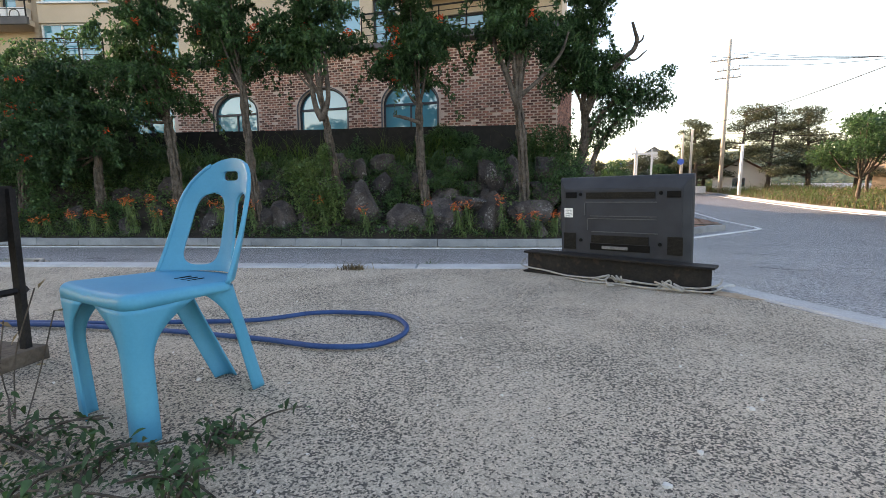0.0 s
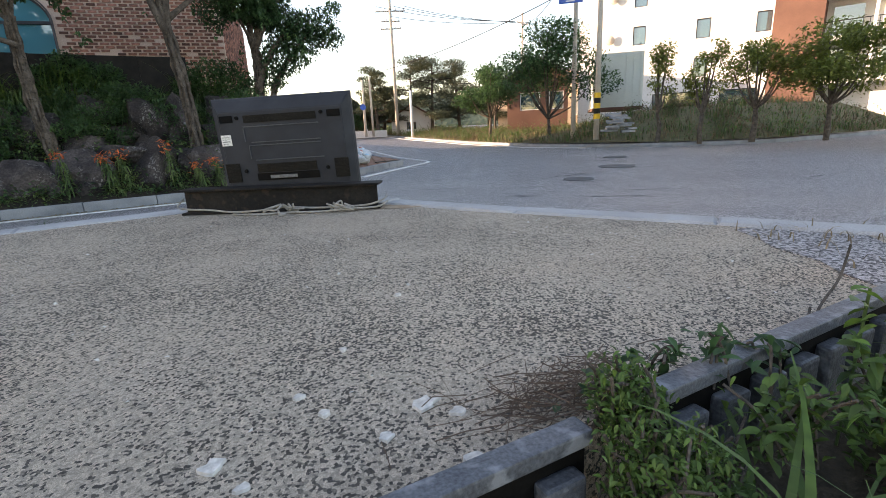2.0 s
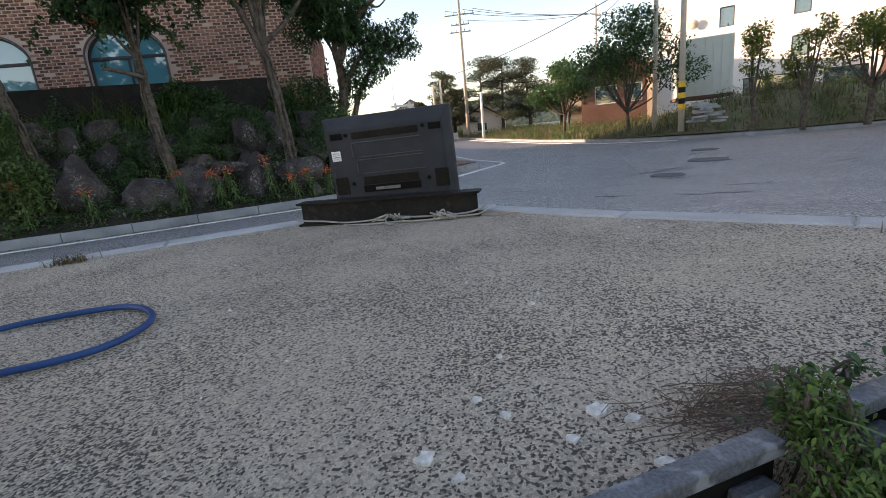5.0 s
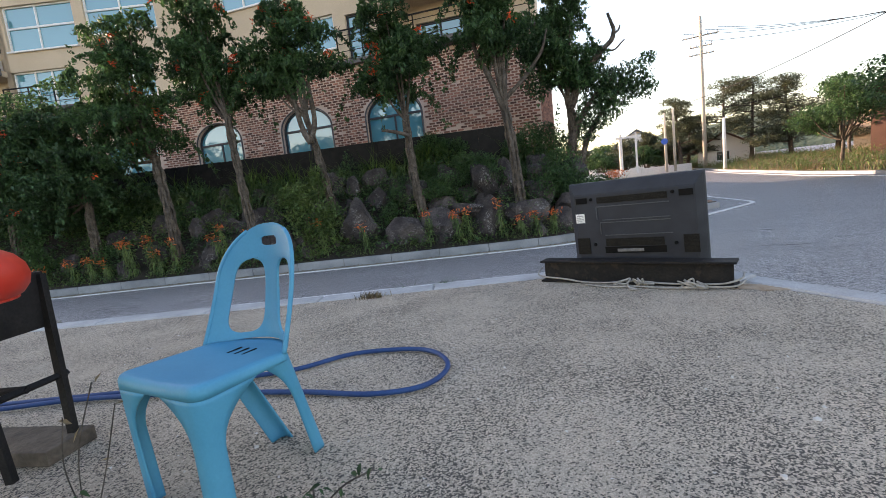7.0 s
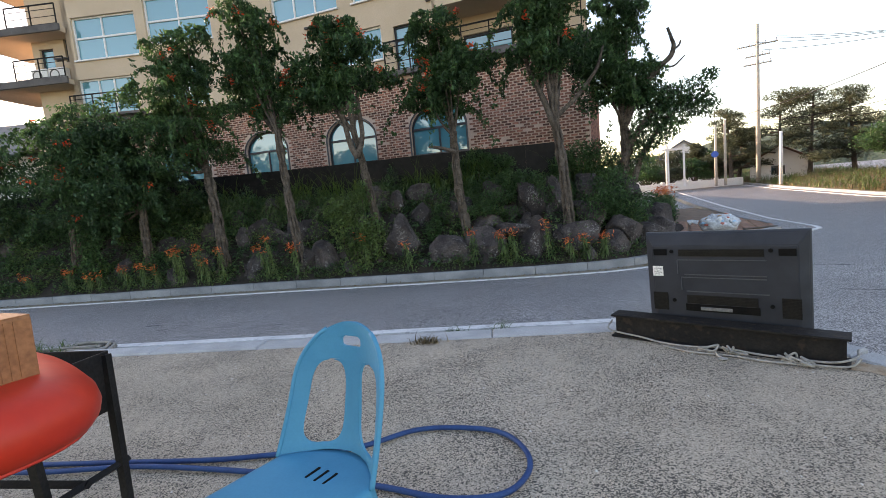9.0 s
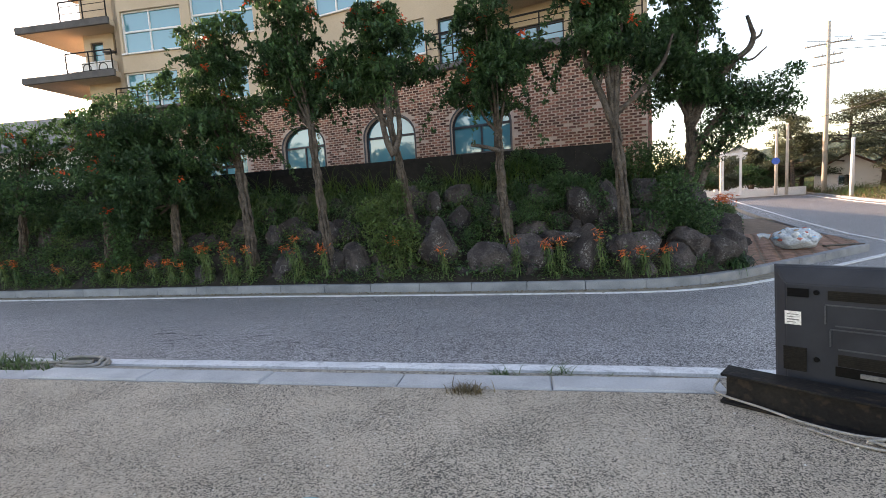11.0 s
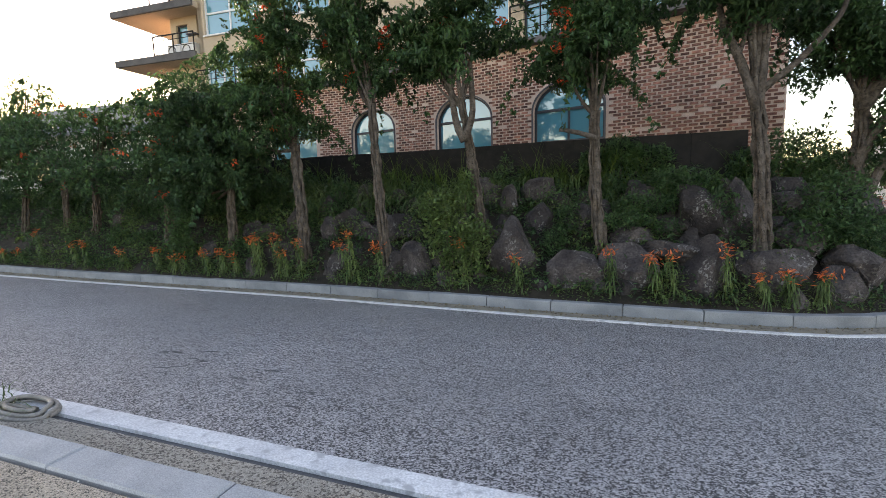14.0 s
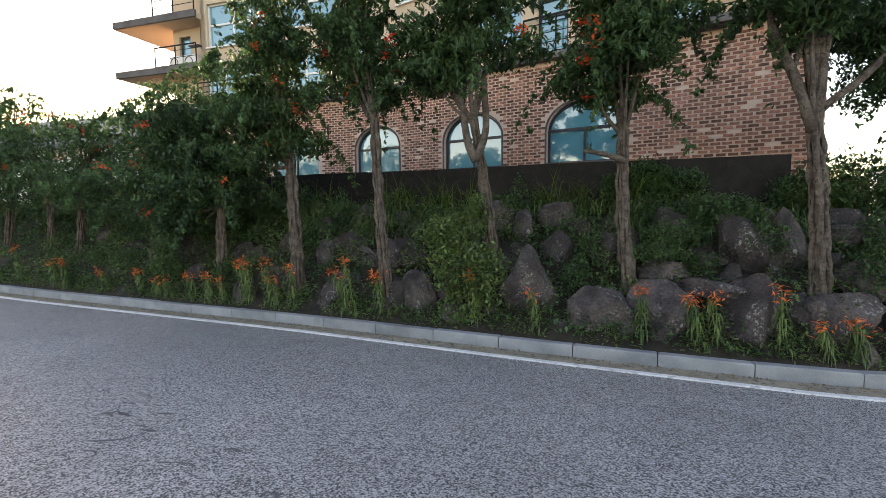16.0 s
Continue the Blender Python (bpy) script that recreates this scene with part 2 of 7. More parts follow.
M = {
    "concrete": aggregate("worn_concrete", (0.51, 0.43, 0.338), (0.10, 0.088, 0.074), 185, 0.15, 0.52, 0.03, 0.28),
    "asphalt": aggregate("asphalt", (0.38, 0.366, 0.362), (0.04, 0.04, 0.041), 110, 0.16, 0.16, 0.28, 0.45, 0.62, 0.55, 0.6),
    "kerb": surface("granite_kerb", (0.20, 0.212, 0.225), (0.31, 0.32, 0.33), 3, 0.75, 0.15, 160, rand=0.10),
    "paint": surface("road_paint", (0.62, 0.62, 0.62), (0.78, 0.78, 0.77), 4, 0.7, 0.2, 90, c=(0.45, 0.45, 0.45)),
    "sand": surface("gutter_sand", (0.22, 0.19, 0.14), (0.34, 0.29, 0.22), 5, 0.95, 0.4, 120, c=(0.13, 0.12, 0.10)),
    "gutterbed": aggregate("gutter_concrete", (0.38, 0.34, 0.28), (0.14, 0.12, 0.10), 110, 0.18, 0.35, 0.10, 0.2),
    "soil": surface("dark_soil", (0.05, 0.038, 0.027), (0.115, 0.09, 0.062), 4, 0.95, 0.6, 40, depth=0.03),
    # darker copy of the soil: the bank's shade is put into the colour
    "bank_soil": surface("soil_with_painted_shade", (0.014, 0.012, 0.009), (0.035, 0.028, 0.02), 4, 0.95, 0.6, 40, depth=0.03),
    "ground": surface("dry_ground", (0.10, 0.11, 0.05), (0.20, 0.17, 0.10), 0.3, 0.95, 0.4, 12),
    "rock": stone_surface("boulder_stone"),
    "bark": surface("vine_bark", (0.055, 0.043, 0.034), (0.145, 0.12, 0.098), 9, 0.95, 1.0, 38, c=(0.04, 0.034, 0.026), depth=0.025),
    "leaf": leafy("vine_leaf", (0.034, 0.078, 0.032), (0.072, 0.150, 0.052), 0.45, 0.40),
    # darker copy of the vine leaf, with shade put into its colours
    "leaf_dark": leafy("leaf_painted_shade", (0.024, 0.058, 0.024), (0.052, 0.115, 0.044)),
    # yellow-bright leaf copy: sunlight on the verge trees is put into the colour
    "leaf_sun": leafy("painted_sun_leaf", (0.12, 0.165, 0.03), (0.20, 0.235, 0.055), 0.5, 0.45),
    "leaf_light": leafy("bright_leaf", (0.065, 0.13, 0.025), (0.115, 0.19, 0.042)),
    # needle colours raised: distant haze is put into them
    "leaf_pine": leafy("hazed_pine_needles", (0.075, 0.095, 0.055), (0.12, 0.135, 0.08)),
    "grass": leafy("grass_blade", (0.05, 0.105, 0.028), (0.12, 0.18, 0.058)),
    "dry": leafy("dry_grass", (0.13, 0.10, 0.055), (0.24, 0.18, 0.10)),
    "twig": surface("dead_twig_bark", (0.10, 0.065, 0.045), (0.20, 0.14, 0.10), 9, 0.9, 0.3, 80),
    "petal": leafy("orange_petal", (0.58, 0.12, 0.03), (0.70, 0.20, 0.06), 0.5, 0.35),
    "redpetal": leafy("red_petal", (0.55, 0.06, 0.02), (0.7, 0.12, 0.04), 0.5, 0.35),
    "brick": surface("dark_brick", (0.085, 0.035, 0.027), (0.35, 0.155, 0.108), 6, 0.85, 0.3, 60, rand=0.65),
    "brick_mass": surface("dark_brick_far", (0.085, 0.035, 0.027), (0.35, 0.155, 0.108), 6, 0.85, 0.3, 60, island=0.65),
    "mortar": surface("pale_mortar", (0.52, 0.38, 0.30), (0.66, 0.49, 0.40), 1.1, 0.9, 0.3, 70),
    "stucco": surface("beige_stucco", (0.52, 0.41, 0.30), (0.60, 0.48, 0.36), 0.8, 0.9, 0.15, 90),
    "slab": surface("dark_ledge", (0.07, 0.065, 0.065), (0.12, 0.11, 0.11), 2, 0.7, 0.2, 60),
    "white": surface("white_frame", (0.72, 0.72, 0.72), (0.80, 0.80, 0.80), 3, 0.4, 0.05, 80),
    "black": surface("black_metal", (0.010, 0.010, 0.011), (0.022, 0.021, 0.021), 8, 0.6, 0.2, 90, spec=0.15),
    "darkframe": surface("dark_frame", (0.02, 0.022, 0.028), (0.04, 0.042, 0.05), 5, 0.45, 0.05, 80),
    # blue-green base colour paints the sky's reflection into the house panes
    "glass": glass("window_glass", (0.07, 0.26, 0.32)),
    "glass2": glass("dark_window_glass", (0.03, 0.07, 0.09)),
    "chair": surface("faded_blue_plastic", (0.036, 0.245, 0.395), (0.055, 0.285, 0.44), 5, 0.5, 0.02, 140, spec=0.25, speck=(0.96, 1.03)),
    "hose": surface("blue_hose", (0.008, 0.042, 0.15), (0.014, 0.065, 0.20), 12, 0.55, 0.1, 200),
    "hosecoil": surface("beige_hose", (0.22, 0.20, 0.17), (0.34, 0.31, 0.27), 9, 0.6, 0.1, 90),
    "tv": surface("charcoal_plastic", (0.020, 0.023, 0.029), (0.033, 0.037, 0.045), 6, 0.6, 0.05, 220, spec=0.25, speck=(0.94, 1.05)),
    "tvridge": surface("paler_charcoal_edge", (0.05, 0.056, 0.066), (0.075, 0.08, 0.09), 6, 0.45, 0.1, 200),
    "tvdark": surface("black_vent", (0.006, 0.006, 0.006), (0.010, 0.009, 0.008), 9, 0.8, 0.1, 90, spec=0.1),
    "rust": surface("rust_stain", (0.30, 0.20, 0.12), (0.46, 0.36, 0.26), 14, 0.9, 0.2, 120),
    "tvvent": surface("dusty_vent", (0.012, 0.011, 0.010), (0.020, 0.018, 0.015), 9, 0.75, 0.1, 90, spec=0.15),
    "beam": surface("blackened_beam", (0.010, 0.010, 0.011), (0.022, 0.020, 0.018), 6, 0.7, 0.25, 70, c=(0.035, 0.028, 0.022), spec=0.15),
    "rope": surface("old_rope", (0.26, 0.245, 0.215), (0.42, 0.40, 0.36), 30, 0.9, 0.5, 260),
    "red": surface("red_vinyl", (0.50, 0.030, 0.014), (0.60, 0.045, 0.02), 4, 0.45, 0.02, 40, spec=0.3, speck=(0.96, 1.03)),
    "card": surface("cardboard", (0.26, 0.108, 0.047), (0.33, 0.147, 0.067), 3, 0.85, 0.12, 70),
    "wood": surface("weathered_wood", (0.055, 0.045, 0.036), (0.13, 0.105, 0.08), 9, 0.85, 0.5, 60),
    "panel": surface("grey_plastic_edging", (0.085, 0.092, 0.105), (0.145, 0.152, 0.165), 7, 0.45, 0.25, 150, c=(0.24, 0.25, 0.265), speck=(0.6, 1.3)),
    "flake": surface("plaster_flake", (0.62, 0.58, 0.52), (0.75, 0.72, 0.66), 20, 0.9, 0.4, 90),
    "label": surface("white_label", (0.72, 0.72, 0.70), (0.80, 0.80, 0.78), 20, 0.6, 0.0, 90),
    "ink": surface("grey_ink", (0.12, 0.12, 0.12), (0.2, 0.2, 0.2), 20, 0.7, 0.0, 90),
    "paver": surface("brick_paver", (0.24, 0.13, 0.09), (0.38, 0.22, 0.15), 5, 0.9, 0.3, 70, rand=0.25),
    "joint": surface("paver_joint", (0.16, 0.11, 0.08), (0.24, 0.17, 0.12), 5, 0.95, 0.3, 70),
    "pole": surface("concrete_pole", (0.42, 0.38, 0.32), (0.52, 0.47, 0.40), 3, 0.85, 0.2, 60),
    "yellow": surface("yellow_band", (0.72, 0.42, 0.02), (0.80, 0.50, 0.04), 9, 0.6, 0.1, 90),
    "blue": surface("blue_sign", (0.03, 0.10, 0.45), (0.05, 0.14, 0.55), 9, 0.4, 0.0, 90),
    "container": surface("grey_green_panel", (0.50, 0.54, 0.50), (0.60, 0.63, 0.58), 0.8, 0.6, 0.1, 60),
    "whitewall": surface("white_wall", (0.74, 0.72, 0.68), (0.80, 0.78, 0.74), 0.6, 0.85, 0.1, 60),
    "brownwall": surface("brown_wall", (0.105, 0.052, 0.037), (0.15, 0.078, 0.055), 0.8, 0.8, 0.1, 60),
    "roof": surface("grey_roof", (0.10, 0.11, 0.12), (0.17, 0.18, 0.19), 1, 0.7, 0.2, 30),
    "hill": surface("wooded_hill", (0.05, 0.075, 0.05), (0.10, 0.13, 0.09), 0.06, 0.95, 0.8, 0.6, depth=1.5),
    "film": surface("clear_bag", (0.45, 0.50, 0.55), (0.62, 0.66, 0.70), 6, 0.25, 0.5, 25, depth=0.02),
    "cloth_a": surface("faded_red_packaging", (0.45, 0.10, 0.07), (0.62, 0.22, 0.15), 9, 0.5, 0.2, 50),
    "cloth_b": surface("sky_blue_packaging", (0.25, 0.52, 0.75), (0.40, 0.65, 0.82), 9, 0.5, 0.2, 50),
    "cloth_c": surface("brown_packaging", (0.30, 0.19, 0.10), (0.45, 0.32, 0.2), 9, 0.6, 0.2, 50),
    "pale_kerb": surface("pale_kerb_stone", (0.35, 0.352, 0.35), (0.47, 0.47, 0.465), 3, 0.8, 0.15, 160, rand=0.06),
    "tar": surface("tar_patch", (0.075, 0.075, 0.078), (0.13, 0.13, 0.132), 5, 0.8, 0.4, 90),
}


# ---- mesh helpers ----
def finish(bm, name, material, parent=None, smooth=False):
    me = bpy.data.meshes.new(name)
    bmesh.ops.recalc_face_normals(bm, faces=bm.faces)
    bm.to_mesh(me)
    bm.free()
    if material:
        me.materials.append(material)
    if smooth:
        me.shade_smooth()
    ob = new(name, me)
    if parent:
        ob.parent = parent
    return ob


def part(name, bm, material, parent, label="", smooth=False):
    ob = finish(bm, name, material, parent, smooth)
    return tagged(ob, label) if label else ob


def thing(name, label, category, m=None, group="", kind=""):
    ob = new(name)
    ob.empty_display_size = 0.1
    if m is not None:
        ob.matrix_world = m
    return tagged(ob, label, category, group, kind)


def box(bm, c, s, rot=None, bevel=0.0):
    """A box of size s round c, with softened edges."""
    r = bmesh.ops.create_cube(bm, size=1.0)
    vs = r["verts"]
    bmesh.ops.scale(bm, vec=s, verts=vs)
    if bevel:
        es = list({e for v in vs for e in v.link_edges})
        q = bmesh.ops.bevel(bm, geom=es, offset=bevel, segments=2, affect="EDGES", profile=0.6)
        vs = list({v for fa in q["faces"] for v in fa.verts} | {v for v in vs if v.is_valid})
    if rot is not None:
        bmesh.ops.rotate(bm, cent=(0, 0, 0), matrix=rot, verts=vs)
    bmesh.ops.translate(bm, vec=c, verts=vs)
    return vs


def boxed(c, s, rot=None, bevel=0.0):
    bm = bmesh.new()
    box(bm, c, s, rot, bevel)
    return bm


def tube(bm, pts, radius, seg=8, wobble=0.0, cap=True):
    """A tube along pts; radius may be a number or one for each point."""
    pts = [Vector(p) for p in pts]
    rad = radius if isinstance(radius, (list, tuple)) else [radius] * len(pts)
    up = Vector((0.13, 0.27, 1)).normalized()
    side = None
    rings = []
    for i, p in enumerate(pts):
        d = (pts[min(i + 1, len(pts) - 1)] - pts[max(i - 1, 0)]).normalized()
        side = d.cross(up) if side is None else side - d * side.dot(d)
        if side.length < 1e-4:
            side = d.cross(Vector((1, 0, 0)))
        side.normalize()
        oth = d.cross(side)
        ring = []
        for k in range(seg):
            a = 2 * math.pi * k / seg
            r = rad[i] * (1 + wobble * noise.noise((p.x * 7 + math.cos(a) * 1.7, p.y * 7 + math.sin(a) * 1.7, p.z * 2.5)))
            ring.append(bm.verts.new(p + (side * math.cos(a) + oth * math.sin(a)) * r))
        rings.append(ring)
    for a, b in zip(rings, rings[1:]):
        for k in range(seg):
            bm.faces.new((a[k], a[(k + 1) % seg], b[(k + 1) % seg], b[k]))
    if cap:
        bm.faces.new(rings[0])
        bm.faces.new(rings[-1])
    return bm


def smooth_path(pts, n=8):
    """Catmull-Rom through pts."""
    P = [Vector(p) for p in pts]
    P = [2 * P[0] - P[1]] + P + [2 * P[-1] - P[-2]]
    out = []
    for i in range(1, len(P) - 2):
        a, b, c, d = P[i - 1:i + 3]
        for k in range(n):
            t = k / n
            out.append(0.5 * (2 * b + (c - a) * t + (2 * a - 5 * b + 4 * c - d) * t * t + (3 * b - a - 3 * c + d) * t ** 3))
    return out + [P[-2]]


def from_arrays(name, verts, faces, material, parent=None, smooth=False):
    me = bpy.data.meshes.new(name)
    me.from_pydata(verts if isinstance(verts, list) else verts.tolist(), [], faces if isinstance(faces, list) else faces.tolist())
    me.materials.append(material)
    if smooth:
        me.shade_smooth()
    ob = new(name, me)
    if parent:
        ob.parent = parent
    return ob


def leaf_cloud(centres, size, rng, droop=0.5, aspect=0.45, spread=0.35):
    """Folded leaves, one at each centre, each hanging outwards at its own angle."""
    c = np.asarray(centres, float)
    n = len(c)
    az = rng.uniform(0, 2 * math.pi, n)
    el = rng.normal(-droop, 0.5, n)
    L = size * rng.uniform(1 - spread, 1 + spread, n)
    d = np.stack([np.cos(az) * np.cos(el), np.sin(az) * np.cos(el), np.sin(el)], 1)
    s = np.stack([-np.sin(az), np.cos(az), rng.normal(0, 0.45, n)], 1)
    s /= np.linalg.norm(s, axis=1, keepdims=True)
    up = np.cross(d, s)
    w = (L * aspect * 0.5)[:, None]
    L = L[:, None]
    a = c - d * L * 0.5
    tip = c + d * L * 0.5 - up * L * 0.06
    l = c + s * w - d * L * 0.08 + up * w * 0.35
    r = c - s * w - d * L * 0.08 + up * w * 0.35
    v = np.stack([a, l, tip, r], 1).reshape(-1, 3)
    i = np.arange(n)[:, None] * 4
    f = np.concatenate([i + [0, 2, 1], i + [0, 3, 2]], 0)
    return v, f


def ovate_leaves(centres, size, rng, droop=0.25, aspect=0.5):
    """Rounded, pointed leaves with a folded midrib and a drooping tip, one at each centre."""
    c = np.asarray(centres, float)
    n = len(c)
    az, el = rng.uniform(0, 2 * math.pi, n), rng.normal(-droop, 0.45, n)
    L = (size * rng.uniform(0.55, 1.3, n))[:, None]
    d = np.stack([np.cos(az) * np.cos(el), np.sin(az) * np.cos(el), np.sin(el)], 1)
    s = np.stack([-np.sin(az), np.cos(az), rng.normal(0, 0.3, n)], 1)
    s /= np.linalg.norm(s, axis=1, keepdims=True)
    up = np.cross(d, s)
    up *= np.sign(up[:, 2:3] + 1e-6)

    def at(u, w):
        return c + d * L * (u - 0.5) + s * L * aspect * w + up * L * (0.22 * abs(w) - 0.28 * u * u)
    v = np.stack([at(0, 0), at(0.18, 0.36), at(0.45, 0.5), at(0.76, 0.27), at(1, 0), at(0.76, -0.27), at(0.45, -0.5), at(0.18, -0.36), at(0.3, 0), at(0.68, 0)], 1).reshape(-1, 3).tolist()
    f = []
    for i in range(0, n * 10, 10):
        f += [(i, i + 8, i + 1), (i + 1, i + 8, i + 2), (i + 2, i + 8, i + 9), (i + 2, i + 9, i + 3), (i + 3, i + 9, i + 4), (i, i + 7, i + 8), (i + 7, i + 6, i + 8), (i + 6, i + 9, i + 8), (i + 6, i + 5, i + 9), (i + 5, i + 4, i + 9)]
    return v, f


def blob_points(blobs, n, rng, shell=0.55):
    """Points inside a set of ellipsoids (x, y, z, rx, ry, rz), denser towards the skin and clumped."""
    vol = np.array([b[3] * b[4] * b[5] for b in blobs]) ** 0.8
    pick = rng.choice(len(blobs), n, p=vol / vol.sum())
    d = rng.normal(size=(n, 3))
    d /= np.linalg.norm(d, axis=1, keepdims=True)
    r = rng.uniform(shell ** 3, 1.0, n) ** (1 / 3) * rng.uniform(0.8, 1.12, n)
    B = np.array(blobs)[pick]
    p = B[:, :3] + d * B[:, 3:] * r[:, None]
    return p


def blades(bases, height, rng, lean=0.6, width=0.012, steps=4, out=None):
    """Arching grass blades from the base points."""
    vs, fs = [], []
    for i, b in enumerate(bases):
        h = height * rng.uniform(0.6, 1.25)
        az = rng.uniform(0, 2 * math.pi) if out is None else out + rng.normal(0, 0.7)
        le = lean * rng.uniform(0.5, 1.4)
        dx, dy = math.cos(az), math.sin(az)
        k0 = len(vs)
        for s in range(steps + 1):
            t = s / steps
            ang = le * t * 1.6
            rr = h * t
            x, z = rr * math.sin(ang) , rr * math.cos(ang)
            w = width * (1 - t * 0.9)
            px, py, pz = b[0] + dx * x, b[1] + dy * x, b[2] + z
            vs += [(px - dy * w, py + dx * w, pz), (px + dy * w, py - dx * w, pz)]
        for s in range(steps):
            q = k0 + 2 * s
            fs.append((q, q + 1, q + 3, q + 2))
    return vs, fs


def strip(bm, line, z0, z1, w0, w1):
    """A bar along a plan line, from offset w0 to w1 to its left, between heights z0 and z1 (functions of x, y)."""
    pts = [Vector((p[0], p[1])) for p in line]
    rings = []
    for i, p in enumerate(pts):
        d = (pts[min(i + 1, len(pts) - 1)] - pts[max(i - 1, 0)]).normalized()
        nrm = Vector((-d.y, d.x))
        a, b = p + nrm * w0, p + nrm * w1
        rings.append([bm.verts.new((q.x, q.y, zf(q.x, q.y))) for q, zf in ((a, z0), (b, z0), (b, z1), (a, z1))])
    for r, q in zip(rings, rings[1:]):
        for k in range(4):
            bm.faces.new((r[k], r[(k + 1) % 4], q[(k + 1) % 4], q[k]))
    bm.faces.new(rings[0])
    bm.faces.new(rings[-1])
    return bm


def along(line, step):
    """Points at even steps on a plan line."""
    out, left = [], 0.0
    P = [Vector((p[0], p[1])) for p in line]
    for a, b in zip(P, P[1:]):
        d = (b - a).length
        s = left
        while s < d:
            out.append(a + (b - a) * (s / d))
            s += step
        left = s - d
    return out + [P[-1]]

# ---- ground, road, lot ----
def smin(a, b, k=0.15):
    h = max(0.0, min(1.0, 0.5 + 0.5 * (b - a) / k))
    return b + (a - b) * h - k * h * (1 - h)


def road_z(x, y):
    d1 = y - (4.35 + 0.085 * x)
    d2 = (x - 2.43) * 0.87 + (y - 3.38) * 0.5
    d = max(d1, d2, 0.0)
    under = min(1.0, max(0.0, (-0.75 - max(d1, d2)) / 0.6)) if x > -15.6 else 0.0
    return -0.09 - 0.84 * under - smin(0.0955 * d, 0.52, 0.12) + 0.018 * max(0.0, y - 18)


FAR_KERB = [(-34, 8.4), (-20, 8.9), (-12, 9.15), (-5.7, 9.5), (-1.7, 9.53), (1.2, 9.62), (2.0, 9.78), (2.75, 10.15), (3.5, 10.75), (4.6, 11.8), (6.9, 13.9), (7.35, 14.35), (7.5, 14.9), (7.6, 17.0), (8.4, 24.0), (10.5, 38), (13, 60)]
RIGHT_KERB = [(60, 8.0), (30, 9.0), (20.5, 10.2), (17.6, 12.2), (16.3, 15), (15.7, 18.5), (15.6, 24), (16.6, 33), (18.4, 44), (24, 75)]
LOT_LINE = [(-16, 2.77), (-10, 3.2), (-3.7, 3.65), (-0.5, 3.88), (1.25, 4.01), (1.75, 3.98), (2.1, 3.80), (2.43, 3.38), (2.7, 2.77), (3.03, 2.25), (3.45, 1.52), (3.69, 1.08), (4.6, -0.5), (8.0, -6.4)]


def sheet(name, x0, x1, nx, y0, y1, ny, zf, material, label, category, kind="structure", smooth=True):
    xs, ys = np.linspace(x0, x1, nx), np.linspace(y0, y1, ny)
    v = [(x, y, zf(x, y)) for y in ys for x in xs]
    f = [(j * nx + i, j * nx + i + 1, (j + 1) * nx + i + 1, (j + 1) * nx + i) for j in range(ny - 1) for i in range(nx - 1)]
    ob = from_arrays(name, v, f, material, None, smooth)
    return tagged(ob, label, category, "", kind)


sheet("ground", -1500, 1500, 121, -1500, 1500, 121, lambda x, y: -0.95 + 0.0009 * min(900.0, max(0.0, math.hypot(x, y) - 60)), M["ground"], "dry grassy ground reaching to the horizon", "ground")
sheet("road", -34, 62, 160, -8, 90, 160, road_z, M["asphalt"], "weathered grey asphalt road at a junction", "road")


def polygon_slab(name, outline, z0, z1, material, label, category):
    bm = bmesh.new()
    top = [bm.verts.new((x, y, z1)) for x, y in outline]
    bot = [bm.verts.new((x, y, z0)) for x, y in outline]
    n = len(outline)
    bm.faces.new(top)
    bm.faces.new(bot[::-1])
    for i in range(n):
        bm.faces.new((top[i], bot[i], bot[(i + 1) % n], top[(i + 1) % n]))
    return tagged(finish(bm, name, material), label, category, "", "structure")


lot = LOT_LINE[:12]
polygon_slab("pavement", lot + [(3.3, 0.84), (-16, 0.84)], -0.6, 0.0, M["concrete"], "worn concrete yard with exposed pebbles", "pavement")
polygon_slab("garden_bed", [(-16, 0.8), (3.7, 0.8), (3.72, 1.05), (4.6, -0.5), (8.0, -6.4), (-16, -6.4)], -0.9, -0.14, M["soil"], "dark soil of an overgrown bed beside the yard", "soil")

polygon_slab("gravel_patch", [(3.62, 1.16), (3.44, 1.50), (3.36, 1.53), (3.29, 1.40), (3.17, 1.26), (3.12, 1.10), (3.02, 1.0), (2.97, 0.90), (3.02, 0.845), (3.28, 0.845)], -0.05, 0.004, M["asphalt"], "bare gravelly earth where the concrete has broken away", "gravel")

# kerb stones, one piece each
def kerb_row(parent, line, step, w0, w1, ztop, zbot, gap=0.006, stone="kerb"):
    cuts = along(line, step)
    for i, (a, b) in enumerate(zip(cuts, cuts[1:])):
        d = (b - a)
        if d.length < 0.1:
            continue
        d = d.normalized() * gap
        a2, b2 = a + d, b - d
        lift = random.uniform(-0.006, 0.006)
        bm = bmesh.new()
        nrm = Vector((-d.y, d.x)).normalized()
        t = [(a2 + nrm * w0), (b2 + nrm * w0), (b2 + nrm * w1), (a2 + nrm * w1)]
        tv = [bm.verts.new((p.x, p.y, ztop(p.x, p.y) + lift)) for p in t]
        bv = [bm.verts.new((p.x, p.y, zbot(p.x, p.y))) for p in t]
        bm.faces.new(tv)
        for k in range(4):
            bm.faces.new((tv[k], bv[k], bv[(k + 1) % 4], tv[(k + 1) % 4]))
        bmesh.ops.bevel(bm, geom=[e for e in bm.edges if all(v in tv for v in e.verts)], offset=0.012, segments=1, affect="EDGES")
        part("kerb_stone", bm, M[stone], parent)


